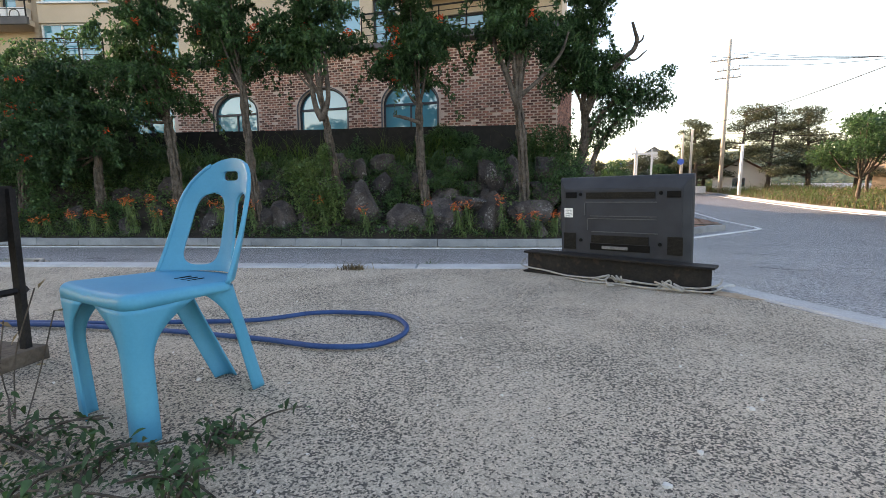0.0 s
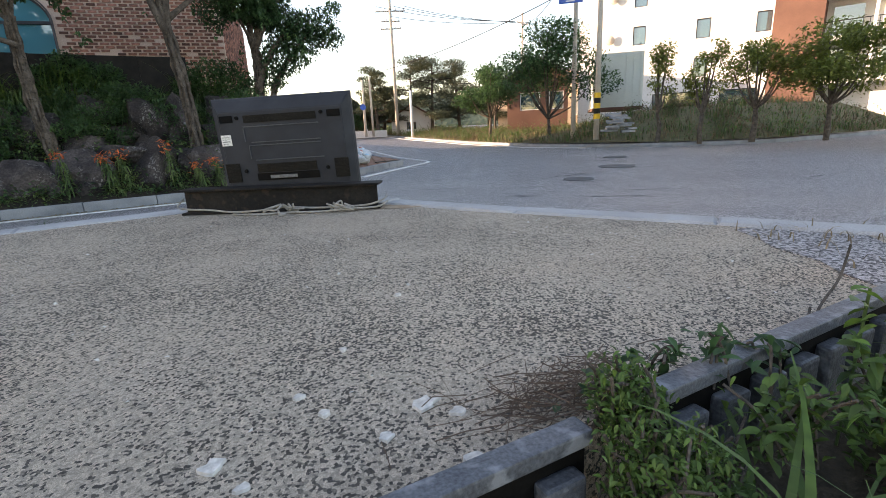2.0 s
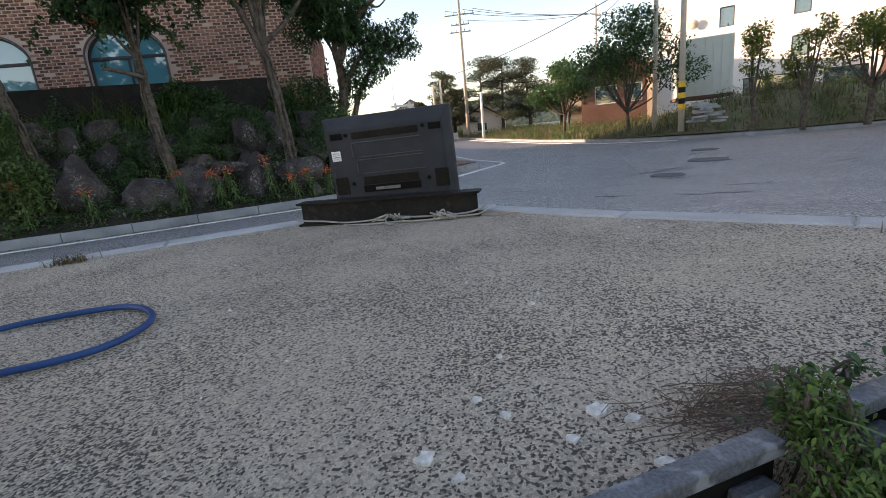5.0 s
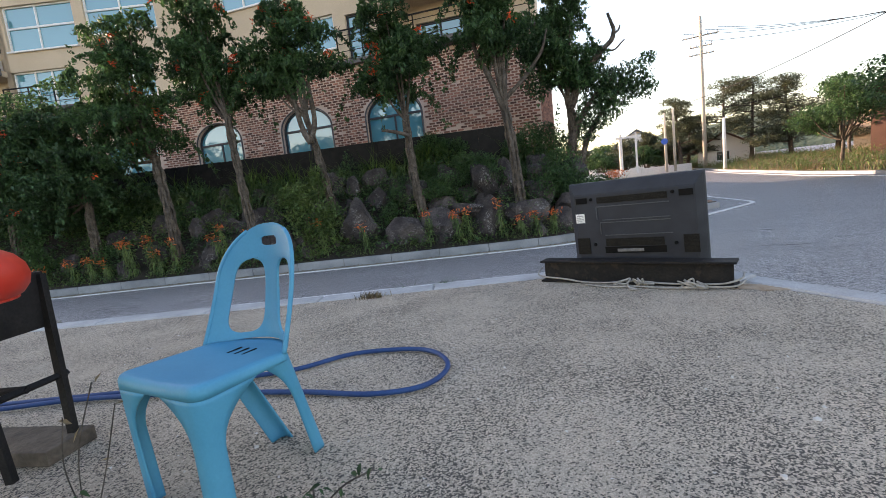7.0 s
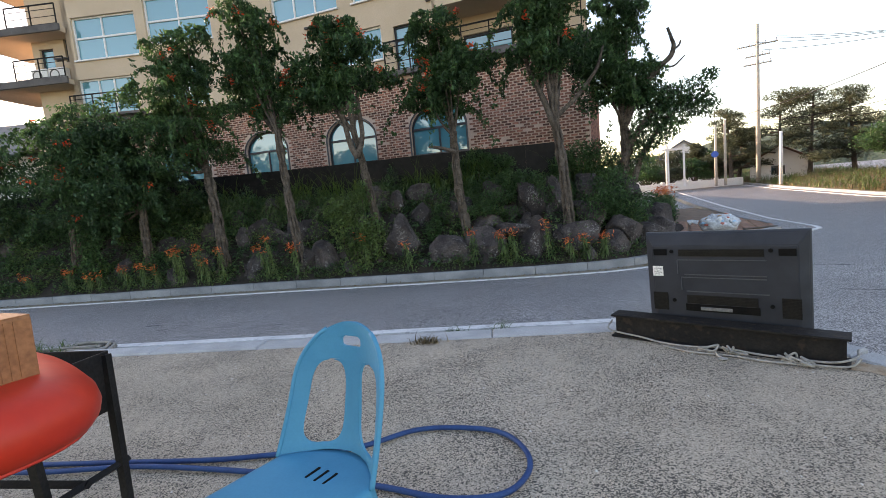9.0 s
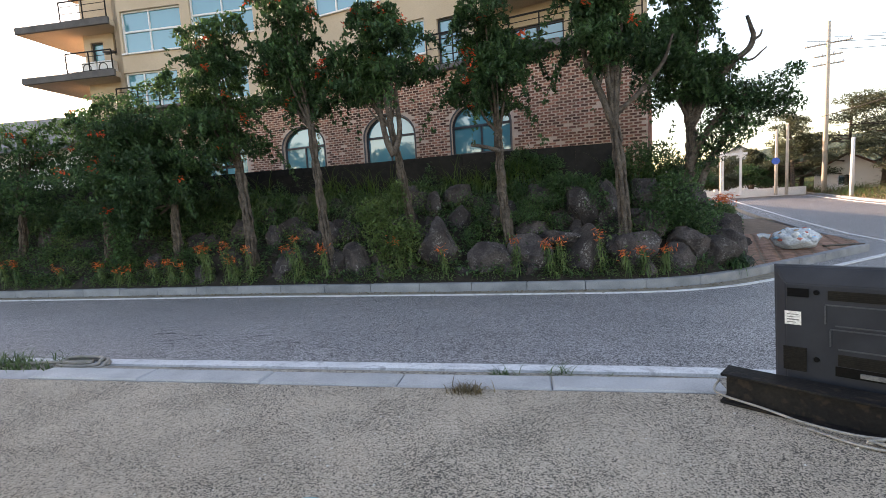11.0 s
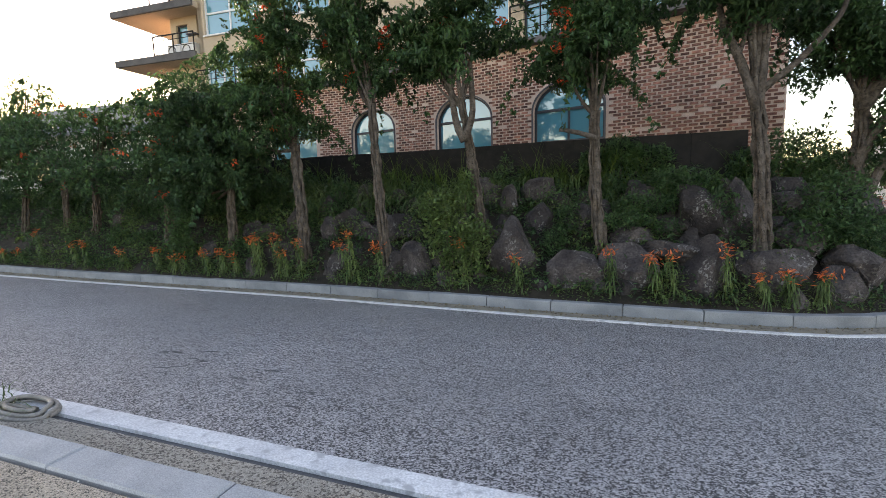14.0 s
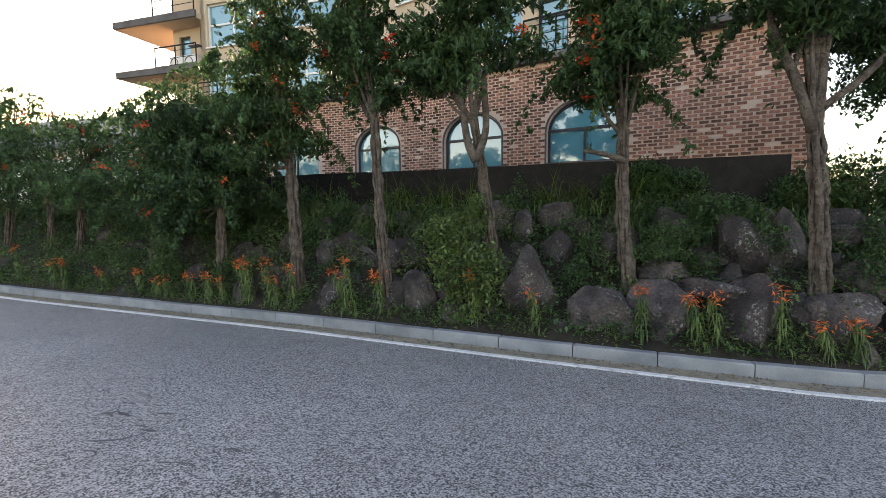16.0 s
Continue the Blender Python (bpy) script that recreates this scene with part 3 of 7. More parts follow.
kerb_near = thing("yard_kerb", "flat grey granite kerb stones edging the concrete yard", "kerb", kind="structure")
kerb_row(kerb_near, LOT_LINE[2:8], 1.0, 0.028, 0.235, lambda x, y: 0.005, lambda x, y: -0.5, gap=0.003, stone="pale_kerb")
kerb_row(kerb_near, LOT_LINE[7:], 1.0, 0.0, 0.17, lambda x, y: 0.012, lambda x, y: -0.5, gap=0.003, stone="pale_kerb")
kerb_row(kerb_near, LOT_LINE[:3], 1.0, 0.028, 0.235, lambda x, y: -0.02, lambda x, y: -0.5, gap=0.003, stone="pale_kerb")
kerb_far = thing("road_kerb", "grey granite kerb stones along the foot of the boulder bank", "kerb", kind="structure")
kerb_row(kerb_far, FAR_KERB, 1.02, 0.0, 0.16, lambda x, y: road_z(x, y) + 0.165, lambda x, y: road_z(x, y) - 0.2)
kerb_right = thing("road_kerb", "low worn grey kerb stones below the weedy verge", "kerb", kind="structure")
kerb_row(kerb_right, RIGHT_KERB[1:], 1.2, -0.16, 0.0, lambda x, y: road_z(x, y) + 0.14, lambda x, y: road_z(x, y) - 0.2)

# gutters and painted lines lie on the asphalt
def ribbon(name, line, w0, w1, lift, material, label, category, step=0.5):
    pts = along(line, step)
    bm = bmesh.new()
    strip(bm, pts, lambda x, y: road_z(x, y) - 0.02, lambda x, y: road_z(x, y) + lift, w0, w1)
    return tagged(finish(bm, name, material), label, category, "", "structure")


NEAR_SIDE = [(-14, 3.17), (-10, 3.46), (-3.7, 3.90), (-0.5, 4.10), (1.25, 4.20), (1.9, 4.18)]
ribbon("gutter", NEAR_SIDE, -0.06, 0.225, 0.03, M["gutterbed"], "sandy gutter strip between kerb and road line", "gutter")
ribbon("asphalt_edge", NEAR_SIDE, 0.22, 0.292, 0.006, M["tar"], "dark broken edge of the asphalt beside the gutter", "asphalt")
ribbon("road_line", NEAR_SIDE, 0.29, 0.45, 0.03, M["paint"], "thick cracked white edge line on the asphalt", "road marking")
ribbon("gutter", FAR_KERB[:10], -0.33, -0.01, 0.012, M["sand"], "gutter with sand and dead leaves below the kerb", "gutter")
ribbon("road_line", FAR_KERB[:10], -0.43, -0.335, 0.017, M["paint"], "thin white edge line along the far gutter", "road marking")
ribbon("road_line", [(4.9, 11.5), (8.2, 14.45), (8.35, 14.7), (8.6, 18), (9.4, 24), (11, 34), (13, 46)], -0.06, 0.06, 0.017, M["paint"], "white edge line round the paved corner", "road marking")
ribbon("road_line", [(p[0] - 0.5, p[1] - 0.25) for p in RIGHT_KERB[4:]], -0.06, 0.06, 0.017, M["paint"], "white edge line by the far kerb", "road marking")
for cx, cy, r in ((10.3, 8.45, 0.42), (7.9, 7.2, 0.30), (12.5, 10.5, 0.35)):
    bm = bmesh.new()
    bmesh.ops.create_cone(bm, cap_ends=True, segments=28, radius1=r, radius2=r * 0.97, depth=0.03)
    bmesh.ops.translate(bm, vec=(cx, cy, road_z(cx, cy) + 0.004), verts=bm.verts)
    ob = tagged(finish(bm, "manhole_cover", M["tar"]), "dark iron manhole cover set in the asphalt", "manhole cover", "manhole covers")

# traffic island mark at the right
bm = bmesh.new()
ring = [(24.5 + 2.6 * math.cos(a), 6.4 + 1.2 * math.sin(a)) for a in np.linspace(0, 2 * math.pi, 33)]
strip(bm, ring, lambda x, y: road_z(x, y) - 0.02, lambda x, y: road_z(x, y) + 0.1, -0.1, 0.1)
tagged(finish(bm, "island_kerb", M["paint"]), "white painted oval kerb of a small planted island", "kerb", "", "structure")

# ---- boulder bank ----
def kerb_y(x):
    P = FAR_KERB
    for a, b in zip(P[:8], P[1:9]):
        if a[0] <= x <= b[0]:
            return a[1] + (b[1] - a[1]) * (x - a[0]) / (b[0] - a[0])
    return P[0][1] if x < P[0][0] else 10.75 + (x - 3.5) * 0.93


def bank_z(x, y):
    """Height of the planted bank behind the far kerb."""
    k = kerb_y(x) + 0.17
    t = (y - k) / 2.9
    e = min(1.0, max(0.0, (4.5 - x - 0.10 * max(0.0, y - 13)) / 2.4))
    s = min(1.0, max(0.0, t))
    base = road_z(x, kerb_y(x)) + 0.13
    top = base - 0.02 + (1.37 - base) * (e * e * (3 - 2 * e))
    return base + (top - base) * (s * (1.35 - 0.35 * s)) + 0.10 * e * noise.noise((x * 1.3, y * 1.3, 0)) * min(1, max(0, t * 4))


def bank_sheet():
    xs = np.linspace(-34, 5.0, 190)
    rows = 34
    v, f = [], []
    for j in range(rows):
        for x in xs:
            y = kerb_y(x) + 0.15 + (9.0 * (j / (rows - 1)) ** 1.25)
            v.append((x, y, bank_z(x, y)))
    n = len(xs)
    for j in range(rows - 1):
        for i in range(n - 1):
            f.append((j * n + i, j * n + i + 1, (j + 1) * n + i + 1, (j + 1) * n + i))
    return tagged(from_arrays("bank", v, f, M["bank_soil"], None, True), "steep bank of soil behind the kerb, shade put into its colour", "bank", "", "structure")


bank_sheet()
sheet("terrace", -40, 2.9, 40, 13.6, 40, 20, lambda x, y: 1.25, M["soil"], "earth terrace round the apartment house", "ground")

# paved corner with herringbone pavers, built last
ISLAND = [(3.05, 10.55), (3.5, 10.95), (4.6, 12.0), (6.75, 13.98), (7.15, 14.4), (7.3, 14.95), (7.4, 17), (8.2, 24), (6.2, 24), (5.2, 18), (4.0, 13.5)]
def island_z(x, y):
    return road_z(7.0, 13.6) + 0.15
polygon_slab("pavement", ISLAND, -1.0, island_z(0, 0), M["joint"], "sandy bed of the paved street corner", "pavement")

# low black board fence on top of the bank
fence = thing("fence", "low black board fence along the top of the bank", "fence", kind="structure")
for i in range(25):
    x = -21 + i * 0.9
    bm = boxed((x + 0.45, 12.6 + 0.01 * math.sin(i * 2.1), 1.66 + 0.01 * math.sin(i)), (0.898, 0.05, 1.16), bevel=0.004)
    part("board", bm, M["black"], fence)

# ---- apartment house ----
house = thing("apartment_house", "apartment house with brick ground floor and beige stucco storeys above", "building", pose(2.55, 15.2, 0, 0, 0, -9.65))
wing = thing("apartment_wing", "beige wing of the apartment house with slab balconies", "building", pose(-10.6, 17.44, 0, 0, 0, 6.84))


def arch_outline(u0, u1, z0, spring, rise, n=18):
    c, r = (u0 + u1) / 2, (u1 - u0) / 2
    return [(u0, z0), (u0, spring)] + [(c - r * math.cos(math.pi * k / n), spring + rise * math.sin(math.pi * k / n)) for k in range(1, n)] + [(u1, spring), (u1, z0)]


def rect_outline(u0, u1, z0, z1):
    return [(u0, z0), (u0, z1), (u1, z1), (u1, z0)]


def pierced_wall(name, x0, x1, z0, z1, holes, thick, material, parent, y=0.0):
    """A wall in the plane y with openings through it; holes are outlines in (x, z)."""
    bm = bmesh.new()

    def loop(pts):
        vs = [bm.verts.new((p[0], y, p[1])) for p in pts]
        return [bm.edges.new((a, b)) for a, b in zip(vs, vs[1:] + vs[:1])]
    es = loop([(x0, z0), (x1, z0), (x1, z1), (x0, z1)])
    for h in holes:
        es += loop(h)
    bmesh.ops.triangle_fill(bm, edges=es, use_beauty=True)
    q = bmesh.ops.extrude_face_region(bm, geom=list(bm.faces))
    bmesh.ops.translate(bm, vec=(0, thick, 0), verts=[g for g in q["geom"] if isinstance(g, bmesh.types.BMVert)])
    return part(name, bm, material, parent)


def frame_loop(outline, w, depth, y):
    """A frame of width w inside an outline."""
    bm = bmesh.new()
    n = len(outline)
    cx = sum(p[0] for p in outline) / n
    cz = (min(p[1] for p in outline) + max(p[1] for p in outline)) / 2
    hx = (max(p[0] for p in outline) - min(p[0] for p in outline)) / 2
    hz = (max(p[1] for p in outline) - min(p[1] for p in outline)) / 2
    inner = [(cx + (p[0] - cx) * (1 - w / hx), cz + (p[1] - cz) * (1 - w / hz)) for p in outline]
    vs = []
    for o, i in zip(outline, inner):
        vs.append([bm.verts.new((o[0], y, o[1])), bm.verts.new((i[0], y, i[1])), bm.verts.new((i[0], y + depth, i[1])), bm.verts.new((o[0], y + depth, o[1]))])
    for a, b in zip(vs, vs[1:] + vs[:1]):
        for k in range(4):
            bm.faces.new((a[k], a[(k + 1) % 4], b[(k + 1) % 4], b[k]))
    return bm, inner


def window(parent, outline, dark, bars_x, bars_z, y=0.10, label="", curtain=True):
    """A framed window in an opening: frame, bars, panes, sill and the drawn blind behind."""
    m = M["darkframe"] if dark else M["white"]
    bm, inner = frame_loop(outline, 0.06, 0.08, y)
    w = part("window", bm, m, parent, label)
    u0, u1 = min(p[0] for p in inner), max(p[0] for p in inner)
    z0, z1 = min(p[1] for p in inner), max(p[1] for p in inner)
    for b in bars_x:
        x = u0 + (u1 - u0) * b[0]
        zt = z0 + (z1 - z0) * (b[1] if len(b) > 1 else 1.0)
        part("mullion", boxed((x, y + 0.035, (z0 + zt) / 2), (0.055, 0.06, zt - z0)), m, w)
    for b in bars_z:
        z = z0 + (z1 - z0) * b
        part("transom", boxed(((u0 + u1) / 2, y + 0.03, z), (u1 - u0, 0.062, 0.07)), m, w)
    bm = bmesh.new()
    bm.faces.new([bm.verts.new((p[0], y + 0.05, p[1])) for p in inner])
    part("pane", bm, M["glass"], w, "pane with the sky's blue-green reflection put into its colour")
    zs = min(p[1] for p in outline)
    part("sill", boxed(((u0 + u1) / 2, 0.03, zs - 0.03), (u1 - u0 + 0.2, 0.22, 0.06), bevel=0.01), M["white"] if not dark else M["slab"], w)
    return w


ARCHES = [(-13.0, -11.0), (-9.2, -7.2), (-5.85, -3.85)]
BR_TOP = 5.28
arch_holes = [arch_outline(a, b, 2.55, 3.42, 0.76) for a, b in ARCHES]
pierced_wall("wall", -13.6, 0, 0.9, BR_TOP, arch_holes, 0.25, M["mortar"], house)
for h in arch_holes:
    window(house, h, True, [(0.5, 0.55)], [0.55], label="arched window with dark frame")
# arch surrounds
for h in arch_holes:
    bm, _ = frame_loop([(p[0] + (0.035 if p[0] > (h[0][0] + h[-1][0]) / 2 else -0.035), p[1] + (0.035 if k not in (0, len(h) - 1) else 0)) for k, p in enumerate(h)], 0.033, 0.12, -0.05)
    part("arch_trim", bm, M["slab"], house)
# end wall, upper storeys
part("end_wall", boxed((-0.13, 5.2, 3.1), (0.25, 10.0, 4.36)), M["mortar"], house)
UP = [((-8.8, -6.6, 5.95, 7.05), [(0.5,)], []), ((-11.0, -8.2, 7.95, 9.7), [(0.33,), (0.66,)], [0.5]), ((-13.3, -12.5, 5.6, 7.2), [(0.45,)], [0.55]), ((-6.15, -5.3, 5.45, 6.9), [], [0.72]), ((-7.6, -5.0, 7.95, 9.7), [(0.5,)], [0.45])]
pierced_wall("upper_wall", -13.6, -4.6, BR_TOP, 12.2, [rect_outline(*u[0]) for u in UP], 0.25, M["stucco"], house)
for u, bx, bz in UP:
    window(house, rect_outline(*u), False if u[0] != -6.15 else True, bx, bz)
# recessed balcony at the corner
pierced_wall("balcony_wall", -4.6, 0, BR_TOP, 12.2, [rect_outline(-4.05, -2.35, 5.6, 6.5)], 0.25, M["stucco"], house, y=1.1)
w = window(house, rect_outline(-4.05, -2.35, 5.6, 6.5), True, [(0.5,)], [], y=1.2)
part("return_wall", boxed((-4.6, 0.55, 8.7), (0.2, 1.1, 7.0)), M["stucco"], house)
part("ceiling_slab", boxed((-2.1, 0.45, 7.2), (4.8, 1.5, 0.25)), M["stucco"], house)
part("parapet", boxed((-2.1, 0.1, 9.9), (4.8, 0.25, 4.6)), M["stucco"], house)
part("ledge", boxed((-6.8, -0.06, BR_TOP + 0.06), (13.9, 0.36, 0.16), bevel=0.015), M["slab"], house, "dark ledge between brick and stucco")
part("balcony_floor", boxed((-2.2, 0.35, BR_TOP + 0.09), (4.7, 1.5, 0.18), bevel=0.01), M["slab"], house)


def railing(parent, x0, x1, y, z0, z1, bars=4):
    r = part("railing", boxed(((x0 + x1) / 2, y, z1), (x1 - x0, 0.045, 0.045), bevel=0.006), M["black"], parent)
    for k in range(bars):
        part("rail", boxed(((x0 + x1) / 2, y, z0 + (z1 - z0) * (k + 0.3) / bars), (x1 - x0, 0.02, 0.02)), M["black"], r)
    n = max(2, round((x1 - x0) / 0.9) + 1)
    for k in range(n):
        part("post", boxed((x0 + (x1 - x0) * k / (n - 1), y, (z0 + z1) / 2), (0.035, 0.035, z1 - z0)), M["black"], r)


railing(house, -6.5, -0.1, -0.12, BR_TOP + 0.12, 6.4)
part("body", boxed((-6.9, 6.2, 6.6), (13.0, 9.6, 11.2)), M["stucco"], house)
part("roof", boxed((-6.8, 5.0, 12.35), (14.6, 11.6, 0.3)), M["roof"], house)
for xa, za in ((-9.5, 7.5), (-4.8, 7.45), (-11.8, 7.5)):
    part("vent_cap", boxed((xa, -0.05, za), (0.16, 0.12, 0.07), bevel=0.01), M["slab"], house)

# wing
BALCONY_WINDOWS = ((-7.0, -6.6, 7.9, 8.9), (-8.1, -7.5, 7.2, 8.5), (-7.0, -6.6, 5.6, 6.6), (-8.1, -7.2, 2.3, 4.0))
WW = [((-6.15, -3.5, 7.72, 9.35), [(0.45,)], [0.52]), ((-6.25, -3.9, 5.55, 6.98), [(0.33,), (0.62,)], []), ((-3.1, -0.45, 8.02, 9.75), [(0.5,)], [0.5]), ((-2.6, -0.9, 5.6, 7.1), [(0.5,)], [0.5]), ((-6.15, -3.5, 10.1, 11.6), [(0.45,)], [0.5])]
WA = [arch_outline(-3.3, -1.3, 2.55, 3.42, 0.76), arch_outline(-7.0, -5.0, 2.55, 3.42, 0.76)]
pierced_wall("wall", -8.2, 0.3, 0.9, 5.25, WA, 0.25, M["mortar"], wing)
for h in WA:
    window(wing, h, True, [(0.5, 0.55)], [0.55], label="arched window with dark frame")
pierced_wall("upper_wall", -6.45, 0.3, 5.25, 12.2, [rect_outline(*u[0]) for u in WW], 0.25, M["stucco"], wing)
for u, bx, bz in WW:
    window(wing, rect_outline(*u), False, bx, bz)
part("ledge", boxed((-3.4, -0.06, 5.32), (7.6, 0.36, 0.15), bevel=0.015), M["slab"], wing)
railing(wing, -6.4, -3.6, -0.35, 5.42, 6.3)
part("balcony_floor", boxed((-5.0, -0.2, 5.45), (3.0, 0.5, 0.1), bevel=0.01), M["slab"], wing)
part("side_wall", boxed((-6.35, 0.35, 8.7), (0.2, 0.7, 7.0)), M["stucco"], wing)
part("side_wall", boxed((-8.3, 1.9, 6.6), (0.2, 2.3, 11.2)), M["stucco"], wing)
pierced_wall("balcony_wall", -8.4, -6.4, 0.9, 12.2, [rect_outline(*o) for o in BALCONY_WINDOWS], 0.25, M["stucco"], wing, y=0.5)
for o in BALCONY_WINDOWS:
    window(wing, rect_outline(*o), True, [], [], y=0.6)
for zs in (6.93, 8.92, 11.3):
    part("balcony_slab", boxed((-8.5, 1.2, zs), (4.2, 3.0, 0.22), bevel=0.02), M["stucco"], wing)
    part("slab_edge", boxed((-8.5, -0.34, zs + 0.03), (4.3, 0.1, 0.26), bevel=0.01), M["slab"], wing, "dark metal fascia")
    part("slab_edge", boxed((-10.62, 1.2, zs + 0.03), (0.1, 3.0, 0.26), bevel=0.01), M["slab"], wing, "dark metal fascia")
    if zs < 11:
        railing(wing, -8.6, -6.5, -0.25, zs + 0.14, zs + 0.95, 3)
part("body", boxed((-4.1, 7.8, 6.6), (8.4, 9.6, 11.2)), M["stucco"], wing)
part("roof", boxed((-4.4, 6.5, 12.35), (11.0, 13.0, 0.3)), M["roof"], wing)

for xa in (-7.2, -7.95):
    ac = part("air_conditioner", boxed((xa, 0.28, 7.35), (0.68, 0.28, 0.55), bevel=0.02), M["white"], wing, "white outdoor air conditioner unit")
    bm = bmesh.new()
    tube(bm, [(xa - 0.08 + 0.19 * math.cos(a), 0.13, 7.35 + 0.19 * math.sin(a)) for a in np.linspace(0, 2 * math.pi, 25)], 0.018, 6, cap=False)
    part("fan_grille", bm, M["slab"], ac)

# worn cracks and small tar marks in the asphalt
def road_mark(pts, w, seed):
    rng = random.Random(seed)
    path = smooth_path([(x, y, 0) for x, y in pts], 7)
    bm = bmesh.new()
    rows = []
    for k, p in enumerate(path):
        q = path[min(k + 1, len(path) - 1)] - path[max(k - 1, 0)]
        s = Vector((-q.y, q.x, 0)).normalized()
        ww = w * rng.uniform(0.35, 1.3) * min(1.0, 0.25 + k / 3, 0.25 + (len(path) - 1 - k) / 3)
        j = rng.uniform(-0.6, 0.6) * w
        rows.append([bm.verts.new((p.x + s.x * (j + e * ww), p.y + s.y * (j + e * ww), road_z(p.x, p.y) + 0.005)) for e in (-1, 1)])
    for a, b in zip(rows, rows[1:]):
        bm.faces.new((a[0], a[1], b[1], b[0]))
    return tagged(finish(bm, "road_crack", M["tar"]), "dark crack worn into the grey asphalt", "crack", "cracks in the road", "structure")


for k, (pts, w) in enumerate(((((-4.5, 5.55), (-4.38, 5.62), (-4.22, 5.60)), 0.018), (((-4.05, 5.15), (-3.85, 5.3), (-3.8, 5.5)), 0.012), (((5.5, 7.6), (7.0, 7.9), (8.6, 7.7), (10.8, 8.1)), 0.012), (((4.6, 6.3), (6.2, 6.6), (8.0, 6.3)), 0.012), (((-3.3, 5.2), (-3.1, 5.28), (-3.0, 5.26)), 0.010), (((6.8, 9.3), (8.4, 9.9), (10.4, 9.7), (12.8, 10.2)), 0.014))):
    road_mark(pts, w, 40 + k)
worn = random.Random(21)
for k in range(26):
    x, y, L = worn.uniform(3.6, 13), worn.uniform(4.2, 11.5), worn.uniform(0.3, 1.0)
    if (x - 2.43) * 0.87 + (y - 3.38) * 0.5 > 0.9 and x < 15 and y < 8 + 0.5 * x:
        a = worn.uniform(-0.5, 0.25)
        road_mark([(x + L * u * math.cos(a), y + L * u * math.sin(a) + worn.uniform(-0.06, 0.06)) for u in (0, 0.3, 0.6, 1.0)], worn.uniform(0.012, 0.045), 70 + k)
for k in range(9):
    x, y = -4.9 + worn.uniform(0, 2.6), worn.uniform(4.95, 5.8)
    road_mark([(x, y), (x + 0.07, y + 0.03), (x + 0.14, y + worn.uniform(0, 0.05))], worn.uniform(0.008, 0.016), 110 + k)

# ---- boulders ----
def boulder(x, y, z, w, h, seed, flat=False):
    rng = random.Random(seed)
    bm = bmesh.new()
    bmesh.ops.create_icosphere(bm, subdivisions=4, radius=1.0)
    off = Vector((rng.uniform(-50, 50), rng.uniform(-50, 50), rng.uniform(-50, 50)))
    cuts = []
    for _ in range(13):
        d = Vector((rng.gauss(0, 1), rng.gauss(0, 1), rng.gauss(0, 0.8))).normalized()
        cuts.append((d, rng.uniform(0.46, 0.80)))
    dep = max(w, h) * rng.uniform(0.75, 0.95)
    for v in bm.verts:
        p = v.co.copy()
        for d, k in cuts:
            e = p.dot(d) - k
            if e > 0:
                p -= d * e
        q = p.copy()
        p *= 1 + 0.10 * noise.noise(q * 1.6 + off) + 0.05 * noise.noise(q * 4.3 + off) + 0.03 * noise.noise(q * 9 + off) - 0.10 * max(0.0, 0.25 - abs(noise.noise(q * 1.9 - off)))
        v.co = Vector((p.x * w * 0.70, p.y * dep * 0.60, p.z * h * 0.74))
    ob = finish(bm, "boulder", M["rock"], None, False)
    ob.matrix_world = pose(x, y, z, rng.uniform(-8, 8), rng.uniform(-10, 10), rng.uniform(-15, 15))
    return tagged(ob, "flat grey stone slab lying on the bank" if flat else "rough purplish-grey boulder with pale lichen set in the bank", "boulder", "boulders in the bank")


ROCKS = [(-2.15, .10, .95, .98), (-1.91, .69, .66, .58), (-1.23, -.13, .87, .66), (-.2, -.04, .91, .83), (.28, .28, 1.24, .35), (.68, -.08, .95, 1.04), (.67, .82, .87, .75), (1.17, .82, .5, .91), (-.28, .48, .62, .37), (-.2, 1.06, .66, .5), (-2.0, 1.23, .66, .41), (-2.6, 1.03, .41, .5), (-3.2, 1.22, .5, .5), (-4.58, .49, .75, .58), (-3.92, -.09, .66, .75), (-5.99, .67, .66, .5), (-6.38, .45, .41, .5), (-5.66, -.07, .58, .62), (-4.46, -.16, .5, .66), (-11.82, .26, .8, .6), (1.49, .03, 1.0, .7), (1.97, .40, .6, .5), (-1.25, .71, .5, .5), (-7.36, .58, .5, .58)]
MORE = [(-9.28, -.08, .5, .5), (-7.64, -.32, .5, .5), (-12.85, .10, .5, .41), (-14.76, -.04, .6, .5), (-16.38, -.17, .6, .5), (-.84, .76, .41, .5), (-3.27, -.26, .5, .41), (-6.9, -.1, .55, .5), (-8.4, .35, .6, .5), (-10.3, .3, .6, .5), (-13.8, .5, .7, .5), (-15.6, .5, .7, .5), (-18, .1, .8, .6), (-20, .2, .8, .6), (2.65, .1, .7, .55), (2.35, -.15, .6, .45), (2.75, .85, .7, .5), (-5.1, .55, .5, .45), (-3.4, .6, .5, .45)]
for k, (x, z, w, h) in enumerate(ROCKS + MORE):
    y = 9.95 + 1.25 * z + 0.30 + (0.30 if x > 2.2 else 0)
    y = max(y, kerb_y(x) + 0.20 + 0.50 * max(w, h))
    boulder(x, y, z - 0.02, w, h, 100 + k, k == 4)
fill = random.Random(31)
